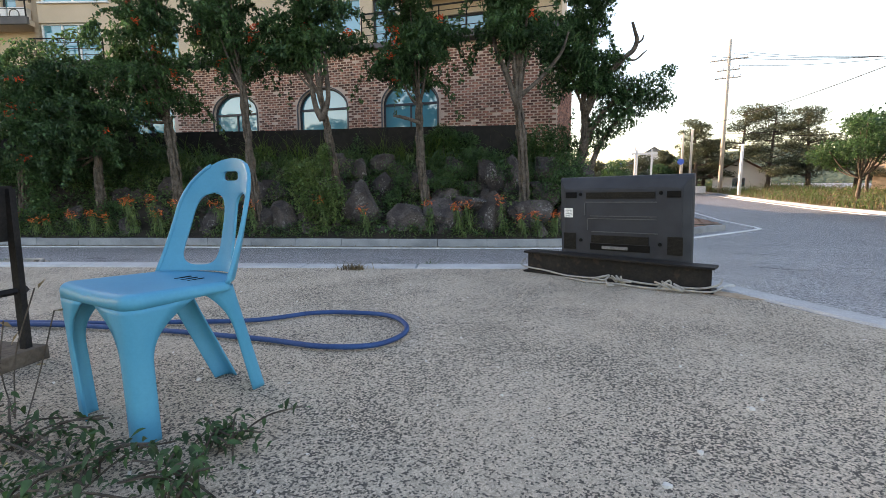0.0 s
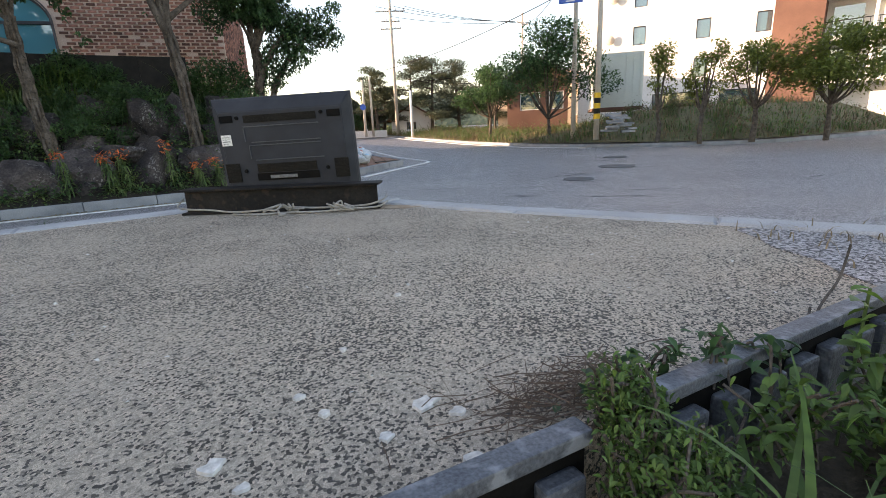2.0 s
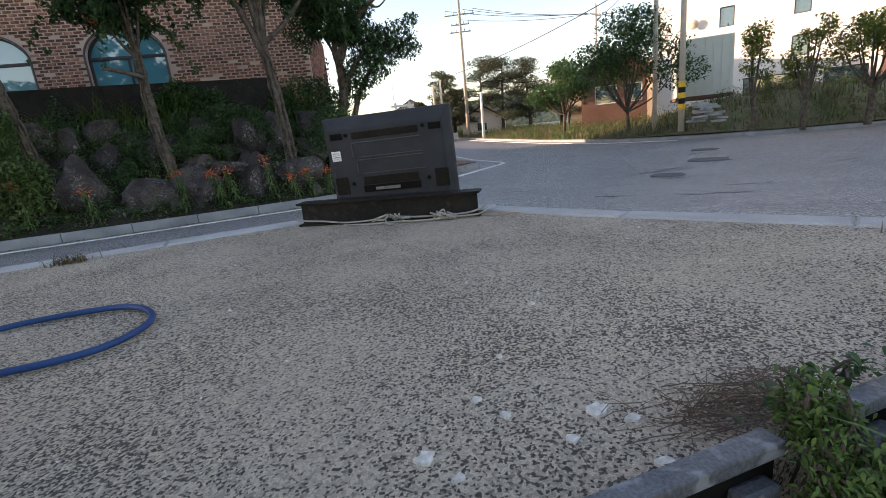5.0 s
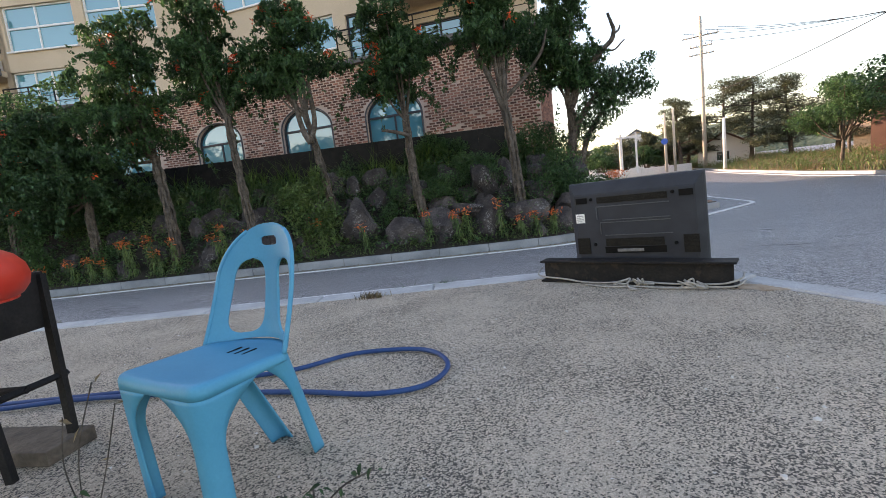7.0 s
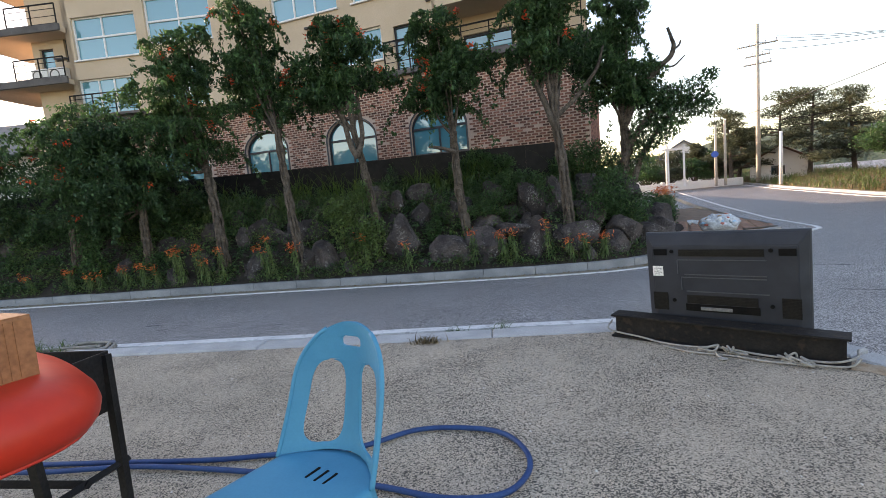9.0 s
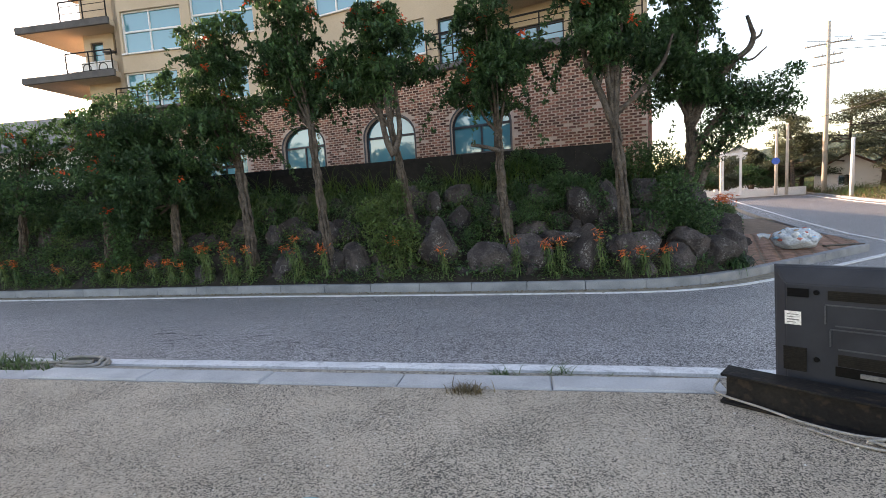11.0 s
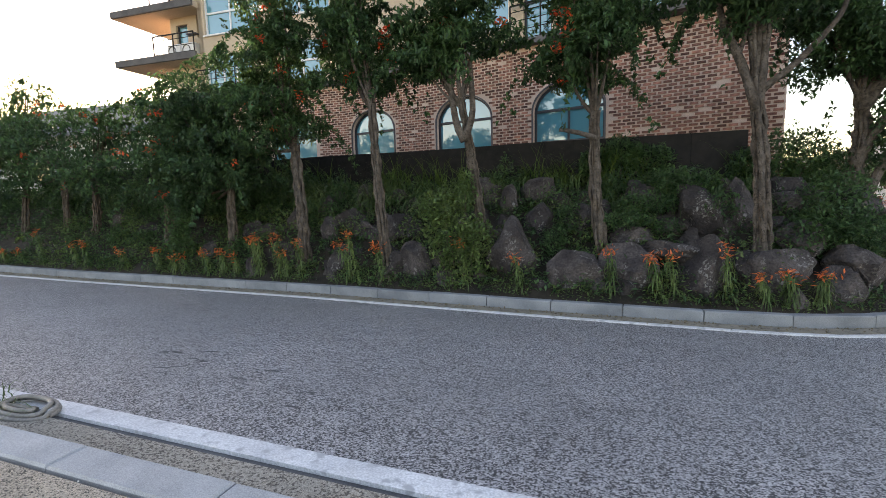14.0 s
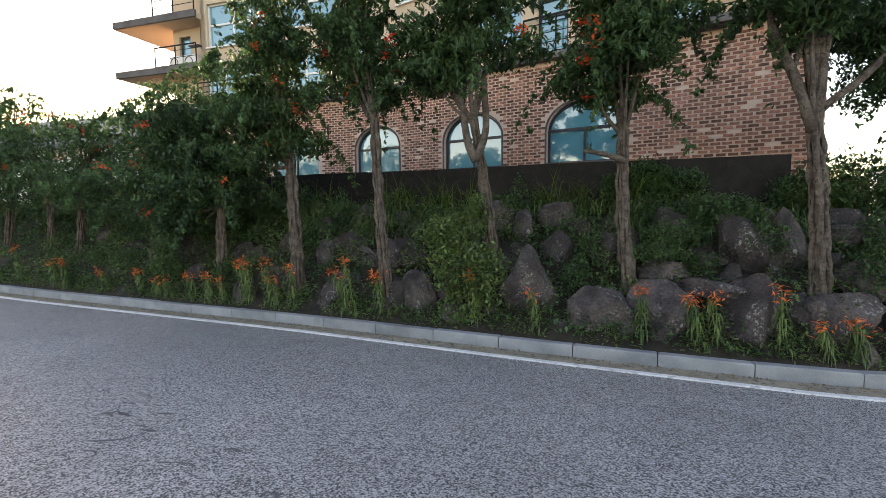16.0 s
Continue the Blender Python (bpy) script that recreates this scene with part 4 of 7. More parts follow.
for k in range(84):
    x, z = fill.uniform(-12, 2.6), fill.choice((-0.25, 0.1, 0.4, 0.7, 1.0, 1.15)) + fill.uniform(-0.1, 0.1)
    w = fill.uniform(0.26, 0.55)
    boulder(x, max(9.95 + 1.25 * z + 0.40, kerb_y(x) + 0.22 + 0.55 * w), z - 0.02, w, w * fill.uniform(0.6, 1.0), 500 + k)

# ---- vine-grown trees on the bank ----
def trunk_mesh(base, top, r0, r1, rng, strands=6, fork=None):
    """A trunk of twisted vine stems round a core, flaring at the foot."""
    bm = bmesh.new()
    base, top = Vector(base), Vector(top)
    n = 16
    bend = Vector((rng.uniform(-0.08, 0.08), rng.uniform(-0.08, 0.08), 0))
    core = [base.lerp(top, t / n) + bend * math.sin(math.pi * t / n) * 2 for t in range(n + 1)]
    rad = [r0 + (r1 - r0) * (t / n) ** 0.7 + (0.35 * r0 * max(0, 1 - t / 3)) for t in range(n + 1)]
    tube(bm, core, [r * 0.56 for r in rad], 12, 0.5)
    strands = int(strands * 1.8)
    for s in range(strands):
        a0, tw = 2 * math.pi * s / strands + rng.uniform(-0.3, 0.3), rng.uniform(-2.4, 2.4)
        pts = []
        for t in range(n + 1):
            a = a0 + tw * t / n
            rr = rad[t] * (0.80 + 0.26 * math.sin(2.3 * t + s * 2)) + (0.12 * max(0, 1 - t / 2.0) if rng.random() < 0.9 else 0)
            pts.append(core[t] + Vector((math.cos(a) * rr, math.sin(a) * rr, -0.03 * max(0, 1 - t))))
        tube(bm, smooth_path(pts, 3), rng.uniform(0.12, 0.30) * r0, 7, 0.9)
    return bm


def limb(bm, pts, r0, r1, wob=0.4):
    path = smooth_path(pts, 6)
    tube(bm, path, [r0 + (r1 - r0) * i / (len(path) - 1) for i in range(len(path))], 9, wob)


def crown_blobs(cx, cy, z0, z1, w, rng, lobes):
    out = []
    h = z1 - z0
    for k in range(lobes):
        t = (k + 0.5) / lobes
        prof = 0.62 + 0.38 * math.sin(math.pi * min(1.0, t * 1.1 + 0.1))
        a = rng.uniform(0, 2 * math.pi)
        off = w * 0.26 * prof * rng.uniform(0.4, 1.0)
        rr = w * 0.30 * prof * rng.uniform(0.85, 1.2)
        out.append((cx + off * math.cos(a), cy + 0.8 * off * math.sin(a), z0 + h * (0.10 + 0.82 * t), rr, rr * 0.95, max(0.25, h / lobes * rng.uniform(0.8, 1.25))))
    return out


def vine_tree(base, top, crown, w, n, seed, label, r0=0.13, flowers=10, limbs=(), leaf="leaf", twigs=16, lobes=9, strands=6, size=0.105):
    rng = random.Random(seed)
    nrg = np.random.default_rng(seed)
    tr = thing("tree", label, "tree", group="trees along the bank")
    bm = trunk_mesh(base, top, r0, r0 * 0.62, rng, strands)
    for pts, a, b in limbs:
        limb(bm, pts, a, b)
    cx, cy, z0, z1 = crown
    n, w = int(n * 1.9), w * 1.36
    blobs = crown_blobs(cx, cy, z0, z1, w, rng, lobes)
    for b in blobs[::1]:
        mid = Vector(top).lerp(Vector(b[:3]), 0.5) + Vector((0, 0, -0.15))
        limb(bm, [Vector(top) + Vector((0, 0, -0.1)), mid, b[:3]], r0 * 0.32, 0.012)
    part("trunk", bm, M["bark"], tr, "grey twisted trunk wrapped in vine stems", True)
    # leafy shoots stick out of the outline
    shoots = []
    for _ in range(int(twigs * 1.8)):
        b = rng.choice(blobs)
        a, e = rng.uniform(0, 2 * math.pi), rng.uniform(-0.5, 0.9)
        for s in range(11):
            rr = 0.85 + 0.09 * s
            shoots.append((b[0] + b[3] * rr * math.cos(a) * math.cos(e), b[1] + b[4] * rr * math.sin(a) * math.cos(e), b[2] + b[5] * rr * math.sin(e) - 0.012 * s * s * 0.6, 0.07, 0.07, 0.05))
    cores = [(b[0], b[1], b[2], b[3] * 0.8, b[4] * 0.8, b[5] * 0.9) for b in blobs]
    p = np.concatenate([blob_points(blobs, int(n * 0.60), nrg, 0.6), blob_points(cores, int(n * 0.20), nrg, 0.2), blob_points(shoots, int(n * 0.20), nrg, 0.1)])
    keep = np.array([noise.noise(Vector(q) * 3.2) > -0.2 for q in p])
    p = p[keep]
    v, f = leaf_cloud(p, size, nrg, 0.55, 0.5)
    from_arrays("crown", v, f, M[leaf], tr)
    if flowers:
        for _ in range(flowers):
            b = rng.choice(blobs)
            a, e = rng.uniform(math.pi, 2 * math.pi), rng.uniform(-0.2, 0.8)
            c = np.array((b[0] + b[3] * 1.0 * math.cos(a) * math.cos(e), b[1] + b[4] * 1.02 * math.sin(a) * math.cos(e), b[2] + b[5] * math.sin(e)))
            v, f = leaf_cloud(c + nrg.normal(0, 0.05, (16, 3)), 0.075, nrg, 0.0, 0.6)
            tagged(from_arrays("blossom", v, f, M["redpetal"], tr), kind="stuff")
    return tr


V = "tree with vine-wrapped trunk, dark green crown and red trumpet flowers"
vine_tree((-15.5, 10.4, -.1), (-15.3, 10.4, 2.2), (-15.6, 10.4, 1.3, 4.1), 2.6, 4000, 11, V, 0.11, 5)
vine_tree((-14.0, 10.3, .1), (-13.9, 10.4, 2.0), (-13.4, 10.4, 1.3, 3.8), 2.5, 4000, 12, V, 0.11, 6, limbs=[([(-13.95, 10.4, 1.6), (-13.6, 10.3, 2.3), (-13.2, 10.35, 2.75), (-12.8, 10.35, 2.9)], 0.08, 0.04)])
vine_tree((-10.8, 10.2, -.1), (-10.7, 10.3, 2.4), (-10.8, 10.4, 1.5, 4.3), 3.2, 11000, 13, V, 0.13, 6, lobes=10)
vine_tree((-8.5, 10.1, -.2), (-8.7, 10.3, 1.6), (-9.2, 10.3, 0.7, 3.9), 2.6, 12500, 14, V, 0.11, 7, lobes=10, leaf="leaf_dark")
vine_tree((-6.55, 10.15, -.35), (-6.8, 10.3, 2.3), (-7.2, 10.3, 1.9, 5.6), 2.1, 13000, 15, V, 0.13, 8, lobes=12, twigs=26)
vine_tree((-4.45, 10.0, -.40), (-4.75, 10.1, 2.9), (-5.2, 10.25, 2.95, 5.9), 1.6, 8600, 16, V, 0.105, 7, lobes=10, twigs=20)
vine_tree((-2.75, 10.35, .45), (-2.95, 10.0, 2.75), (-3.2, 10.2, 3.1, 5.05), 1.95, 9000, 17, V, 0.10, 16, twigs=20, strands=4,
          limbs=[([(-2.92, 10.0, 2.1), (-3.08, 10.0, 2.55), (-3.2, 10.1, 3.3)], 0.06, 0.045), ([(-2.92, 10.0, 2.1), (-2.78, 10.05, 2.6), (-2.84, 10.1, 3.4)], 0.06, 0.04)])
vine_tree((-.62, 10.5, -.45), (-.9, 10.6, 2.5), (-1.1, 10.6, 2.7, 4.95), 1.85, 9000, 18, V, 0.11, 8, twigs=20, strands=8, limbs=[([(-.85, 10.45, 2.05), (-1.15, 10.3, 2.15), (-1.4, 10.25, 2.2)], 0.04, 0.03)])
vine_tree((1.42, 10.35, -.35), (1.25, 10.45, 2.5), (1.3, 10.6, 3.2, 5.9), 1.7, 9500, 19, "tree with a thick twisted vine trunk and bare forked limb", 0.115, 3, strands=8, twigs=24,
          limbs=[([(1.25, 10.42, 2.3), (1.04, 10.4, 2.93), (0.81, 10.4, 3.48), (0.73, 10.4, 3.85), (0.72, 10.45, 4.5)], 0.065, 0.03), ([(1.26, 10.45, 2.3), (1.31, 10.45, 3.0), (1.25, 10.5, 3.8)], 0.07, 0.045), ([(1.3, 10.45, 2.55), (1.72, 10.5, 2.92), (2.13, 10.6, 3.42), (2.3, 10.7, 3.9)], 0.05, 0.022), ([(1.0, 10.4, 3.0), (1.08, 10.4, 3.4), (1.05, 10.4, 4.0)], 0.03, 0.018)])
vine_tree((2.72, 12.0, 1.0), (2.85, 12.0, 2.6), (2.75, 12.0, 2.6, 5.5), 1.6, 11000, 20, "leaning tree with heavy vine trunk and a bare dead limb", 0.12, 0, strands=9, twigs=22, lobes=10,
          limbs=[([(2.87, 12, 2.35), (3.36, 11.9, 3.25), (3.62, 11.9, 3.53), (3.88, 11.9, 3.75), (3.97, 11.9, 3.98), (3.93, 11.9, 4.15), (3.86, 11.9, 4.38)], 0.075, 0.028), ([(3.95, 11.9, 3.9), (4.08, 11.9, 3.98), (4.12, 11.9, 4.08)], 0.03, 0.015), ([(3.7, 11.9, 3.6), (3.95, 11.9, 3.55), (4.2, 11.9, 3.75)], 0.03, 0.012), ([(2.85, 12, 1.5), (3.1, 12, 2.1), (3.5, 12, 2.6), (3.9, 12, 2.9)], 0.08, 0.045)])
bl = np.random.default_rng(77)
leaning = thing("tree", "dense dark green shrub tree leaning over the corner", "tree", group="trees along the bank")
bm = bmesh.new()
limb(bm, [(3.0, 12.1, 0.9), (3.3, 12.1, 1.7), (3.8, 12.1, 2.4), (4.3, 12.1, 2.9)], 0.08, 0.03)
part("trunk", bm, M["bark"], leaning)
lobes_ = [(2.2, 12.1, 3.1, .42, .4, .42), (2.15, 12.2, 3.8, .45, .4, .45), (3.45, 12.1, 2.2, .55, .5, .45), (3.9, 12.1, 2.6, .6, .5, .5), (4.35, 12.1, 2.9, .5, .45, .42), (3.6, 12.1, 2.95, .6, .5, .4), (4.6, 12.1, 2.65, .35, .35, .28), (3.2, 12.1, 1.75, .35, .35, .3), (4.75, 12.1, 3.3, .22, .2, .18)]
v, f = leaf_cloud(blob_points(lobes_, 8000, bl, 0.3), 0.09, bl, 0.5, 0.5)
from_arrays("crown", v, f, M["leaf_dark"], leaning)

# ivy column and bright bush
def bush(name, label, blobs, n, seed, leaf, size, stems=True):
    nrg = np.random.default_rng(seed)
    t = thing(name, label, "bush", group="bushes on the bank")
    if stems:
        bm = bmesh.new()
        x0, y0 = blobs[0][0], blobs[0][1]
        zb = min(b[2] - b[5] for b in blobs)
        for b in blobs:
            limb(bm, [(x0 + (b[0] - x0) * 0.3, y0, zb), (x0 + (b[0] - x0) * 0.7, (y0 + b[1]) / 2, (zb + b[2]) / 2), b[:3]], 0.02, 0.006)
        part("stems", bm, M["bark"], t)
    p = blob_points(blobs, n, nrg, 0.35)
    v, f = leaf_cloud(p, size, nrg, 0.4, 0.5)
    from_arrays("leaves", v, f, M[leaf], t)
    return t


bush("ivy", "column of ivy climbing beside the bank", [(-10.05, 9.95, 2.0, .55, .35, .5), (-10.0, 9.9, 1.4, .45, .3, .5), (-9.95, 9.85, .8, .4, .3, .5), (-9.9, 9.8, .2, .4, .28, .45)], 3600, 31, "leaf", 0.08, False)
bush("shrub", "bright green upright shrub growing among the boulders", [(-3.0, 9.95, -.1, .5, .3, .5), (-3.2, 10.0, .5, .55, .35, .5), (-3.35, 10.05, .95, .4, .3, .35), (-2.75, 9.95, .45, .35, .3, .45), (-3.6, 10.1, 1.0, .3, .25, .3), (-2.95, 10.1, 1.25, .2, .2, .4)], 4600, 32, "grass", 0.085)
bush("shrub", "low green creeper spreading over the corner stones", [(2.3, 10.75, .75, .55, .4, .35), (1.95, 10.7, .5, .4, .35, .3), (2.7, 10.9, .6, .5, .4, .35), (2.4, 11.1, 1.15, .5, .4, .3)], 3600, 33, "leaf", 0.07, False)
bush("shrub", "creeper spilling between boulders", [(-.45, 10.75, .75, .5, .3, .18), (-.15, 11.1, 1.0, .6, .35, .2), (.2, 10.9, .62, .3, .25, .15)], 2200, 34, "leaf", 0.06, False)
bush("shrub", "creeper hanging between boulders", [(-1.5, 10.5, .35, .22, .25, .4), (-1.35, 10.85, .8, .25, .25, .35), (-1.1, 10.4, .1, .2, .2, .2)], 1500, 35, "leaf", 0.06, False)

for k, x in enumerate(np.arange(-22, -6.5, 1.25)):
    r_ = random.Random(900 + k)
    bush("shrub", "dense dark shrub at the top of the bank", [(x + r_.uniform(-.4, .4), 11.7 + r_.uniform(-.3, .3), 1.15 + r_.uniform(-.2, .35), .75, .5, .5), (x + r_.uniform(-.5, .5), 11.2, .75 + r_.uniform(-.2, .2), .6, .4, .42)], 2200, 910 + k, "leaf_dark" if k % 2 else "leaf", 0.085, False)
for k, x in enumerate(np.arange(-20, -7.4, 1.05)):
    r_ = random.Random(950 + k)
    bush("shrub", "low leafy shrub between the lilies and boulders", [(x + r_.uniform(-.3, .3), 10.15, .05 + r_.uniform(-.15, .2), .42, .3, .32)], 800, 960 + k, "leaf" if k % 3 else "leaf_light", 0.075, False)
bush("shrub", "leafy shrub closing the end of the black fence", [(1.9, 12.2, 1.75, .5, .35, .45), (2.35, 12.3, 1.7, .45, .35, .5), (1.5, 12.3, 1.6, .4, .3, .35), (2.7, 12.2, 1.45, .4, .35, .4)], 4200, 36, "leaf", 0.08)
bush("shrub", "arching creeper heaped over the black fence", [(-.6, 12.4, 1.95, .45, .25, .35), (-.1, 12.35, 1.8, .5, .25, .3), (-1.1, 12.4, 1.75, .35, .25, .3)], 2600, 37, "leaf", 0.075)
bush("shrub", "dark creeper spilling down between two trunks", [(.55, 11.3, 1.25, .5, .35, .35), (.9, 11.0, .95, .35, .3, .3), (.2, 11.5, 1.35, .4, .3, .3)], 2600, 38, "leaf", 0.07, False)
# ground cover and grass on the bank
rg = np.random.default_rng(5)
pts = []
while len(pts) < 36000:
    x, t = rg.uniform(-24, 3.6), rg.uniform(0, 1)
    y = kerb_y(x) + 0.2 + 3.2 * t
    if noise.noise((x * 0.9, y * 1.2, 3.0)) + 0.25 * t > -0.16:
        pts.append((x, y, bank_z(x, y) + abs(rg.normal(0.06, 0.11)) + max(0.0, 0.22 * noise.noise((x * 2.1, y * 2.1, 8.0)))))
v, f = leaf_cloud(pts, 0.082, rg, 0.3, 0.5)
tagged(from_arrays("ground_cover", v, f, M["leaf"]), "dark leafy ground cover between the boulders", "ground cover", "", "stuff")
pts = []
while len(pts) < 15000:
    x, t = rg.uniform(-16, 3.2), rg.uniform(0.05, 1)
    y = kerb_y(x) + 0.25 + 2.9 * t
    m = noise.noise((x * 1.5, y * 1.7, 9.0))
    if m > 0.08:
        pts.append((x, y, bank_z(x, y) + 0.08 + rg.uniform(0, 0.15 + 0.6 * m)))
v, f = leaf_cloud(pts, 0.07, rg, 0.3, 0.5)
tagged(from_arrays("creeper", v, f, M["grass"]), "fresh green creeper in patches between the boulders", "creeper", "", "stuff")
pts = []
while len(pts) < 13000:
    x = rg.uniform(-24, 2.8)
    y = kerb_y(x) + rg.uniform(0.19, 0.55)
    if noise.noise((x * 1.6, 1.0, 3.0)) > -0.25:
        pts.append((x, y, bank_z(x, y) + abs(rg.normal(0.03, 0.07))))
v, f = leaf_cloud(pts, 0.06, rg, 0.1, 0.4)
tagged(from_arrays("weeds", v, f, M["grass"]), "low weeds along the back of the kerb", "weeds", "", "stuff")
pts = [(x, y, bank_z(x, y) - 0.02) for x, y in zip(rg.uniform(-20, 2.9, 9000), rg.uniform(11.6, 12.55, 9000)) if noise.noise((x * 1.3, y * 0.9, 4.0)) > 0.05]
v, f = blades(pts, 0.75, rg, 0.95, 0.013, 5, -math.pi / 2)
v2, f2 = blades([(x, 12.45 + 0.1 * math.sin(x * 9), bank_z(x, 12.45)) for x in rg.uniform(-16, 2.9, 900) if noise.noise((x * 0.8, 2.0, 0.0)) > 0.0], 0.9, rg, 0.55, 0.012, 5, -math.pi / 2)
tagged(from_arrays("fence_grass", v2, f2, M["leaf_light"]), "tall arching grass hanging over the black fence", "grass", "", "stuff")
tagged(from_arrays("tall_grass", v, f, M["grass"]), "long arching grass in front of the black fence", "grass", "", "stuff")
pts = []
while len(pts) < 26000:
    x, y = rg.uniform(-24, 3.4), rg.uniform(11.3, 12.55)
    m = noise.noise((x * 0.9, y * 1.1, 5.0)) + 0.5 * noise.noise((x * 2.6, y * 2.6, 1.0))
    if m > -0.12:
        pts.append((x, y, bank_z(x, y) + rg.uniform(0.0, 0.18 + 0.85 * max(0.0, m))))
v, f = leaf_cloud(pts, 0.075, rg, 0.4, 0.45)
tagged(from_arrays("undergrowth", v, f, M["leaf"]), "leafy undergrowth along the top of the bank", "undergrowth", "", "stuff")


# ---- lilies ----
def lily(x, ztop, seed, y=None):
    rng = random.Random(seed)
    nrg = np.random.default_rng(seed)
    t = thing("lily", "orange lily clump with drooping strap leaves above the kerb", "flower", group="lilies along the kerb")
    yb = kerb_y(x) + 0.32
    zb = bank_z(x, yb) - 0.03
    ytop = yb - 0.10
    h = max(0.35, ztop - zb)
    bm = bmesh.new()
    lv, lf, fl = [], [], []
    for s in range(rng.choice((2, 3))):
        bx, tx = x + rng.uniform(-0.06, 0.06) + 0.05, x + rng.uniform(-0.10, 0.10)
        hh = h * rng.uniform(0.86, 1.04)
        stem = smooth_path([(bx, yb, zb), (bx * 0.5 + tx * 0.5, yb - 0.03, zb + hh * 0.55), (tx, ytop, zb + hh)], 5)
        tube(bm, stem, 0.007, 5)
        for q in range(46):
            k = rng.uniform(0.12, 0.93)
            p = stem[int(k * (len(stem) - 1))]
            az = rng.uniform(0, 2 * math.pi)
            L = rng.uniform(0.13, 0.22) * (1.1 - 0.4 * k)
            dx, dy = math.cos(az), math.sin(az)
            i0 = len(lv)
            for st in range(4):
                u = st / 3
                ox = L * 0.62 * math.sin(u * 1.35)
                oz = 0.03 * math.sin(u * 3) - L * 0.75 * u * u
                w = 0.015 * (1 - u) + 0.001
                c = Vector((p.x + dx * ox, p.y + dy * ox, p.z + oz))
                lv += [(c.x - dy * w, c.y + dx * w, c.z), (c.x + dy * w, c.y - dx * w, c.z)]
            for st in range(3):
                a = i0 + 2 * st
                lf.append((a, a + 1, a + 3, a + 2))
        top = np.array(stem[-1])
        fl.append(top + nrg.normal(0, (0.055, 0.045, 0.045), (17, 3)))
    part("stem", bm, M["grass"], t)
    from_arrays("leaves", lv, lf, M["grass"], t)
    for c in fl:
        v, f = leaf_cloud(c, 0.082, nrg, -0.1, 0.28)
        tagged(from_arrays("flower_head", v, f, M["petal"], t), kind="stuff")


LILIES = [(-7.5, .5), (-7.4, .42), (-6.93, .49), (-6.38, .44), (-6.74, .14), (-5.16, .54), (-5.32, .32), (-4.6, .36), (-2.9, .48), (-1.93, .21), (-.56, .4), (.03, .33), (.26, .39), (.92, .43), (1.38, .05), (1.67, .12), (-14.83, .53), (-12.88, .26), (-13.35, .24), (-11.47, .08), (-10.28, .14), (-8.86, .12), (-8.36, .18), (-9.47, .0), (-9.85, -.1), (-16.48, -.08), (-15.63, -.1), (-8.06, .09), (2.0, .1)]
for k, (x, z) in enumerate(LILIES):
    lily(x, z, 300 + k)


# further along the bank: trees added to block the low sun, a neighbouring house
for k, (x, zt, w) in enumerate(((-17.2, 5.0, 2.2), (-19.0, 5.3, 2.3), (-21.2, 5.4, 2.5), (-23.6, 5.6, 2.7), (-26.2, 4.6, 2.6), (-29.0, 5.0, 2.8))):
    vine_tree((x, 10.1 - 0.02 * k, -.2), (x + .1, 10.3, 2.0), (x, 10.3, 1.2, zt), w, 5000 if k < 4 else 2600, 60 + k, V, 0.11, 4)
neighbour = thing("neighbour_house", "low cream house with a grey tiled roof behind the trees", "house", pose(-27.5, 19.5, 0, 0, 0, 8))
pierced_wall("wall", -7.0, 7.0, 0.8, 4.3, [rect_outline(3.2, 4.6, 2.2, 3.6), rect_outline(-1.0, 0.6, 2.2, 3.6)], 0.25, M["whitewall"], neighbour, y=-4.0)
for o in ((3.2, 4.6, 2.2, 3.6), (-1.0, 0.6, 2.2, 3.6)):
    bm, inner = frame_loop(rect_outline(*o), 0.06, 0.08, -3.9)
    w_ = part("window", bm, M["darkframe"], neighbour)
    bm = bmesh.new()
    bm.faces.new([bm.verts.new((p[0], -3.86, p[1])) for p in inner])
    part("pane", bm, M["glass2"], w_)
part("side_wall", boxed((6.9, 0.1, 2.55), (0.25, 7.9, 3.5)), M["whitewall"], neighbour)
part("side_wall", boxed((-6.9, 0.1, 2.55), (0.25, 7.9, 3.5)), M["whitewall"], neighbour)
part("back_wall", boxed((0, 4.1, 2.55), (14.0, 0.25, 3.5)), M["whitewall"], neighbour)
bm = bmesh.new()
rp = [[bm.verts.new((x, y, z)) for y, z in ((-4.8, 4.15), (0, 6.3), (4.8, 4.15), (4.8, 4.3), (0, 6.5), (-4.8, 4.3))] for x in (-7.6, 7.6)]
for k in range(6):
    bm.faces.new((rp[0][k], rp[0][(k + 1) % 6], rp[1][(k + 1) % 6], rp[1][k]))
bm.faces.new(rp[0])
bm.faces.new(rp[1])
part("roof", bm, M["roof"], neighbour)

# ---- plastic chair ----
def grid_sheet(bm, rows, drop=()):
    """Quads between rows of points; drop holds (row, column) cells left open."""
    vs = [[bm.verts.new(p) for p in r] for r in rows]
    for j in range(len(vs) - 1):
        for i in range(len(vs[0]) - 1):
            if (j, i) not in drop:
                bm.faces.new((vs[j][i], vs[j][i + 1], vs[j + 1][i + 1], vs[j + 1][i]))


def thick(ob, t, bevel=0.0, offset=0.0):
    s = ob.modifiers.new("thickness", "SOLIDIFY")
    s.thickness, s.offset = t, offset
    if bevel:
        b = ob.modifiers.new("round", "BEVEL")
        b.width, b.segments, b.limit_method = bevel, 2, "ANGLE"
    ob.data.shade_smooth()
    return ob


chair = thing("plastic_chair", "faded sky-blue stackable plastic chair standing on concrete", "chair", pose(0.002, 1.472, 0, 0, 0, -22.0))


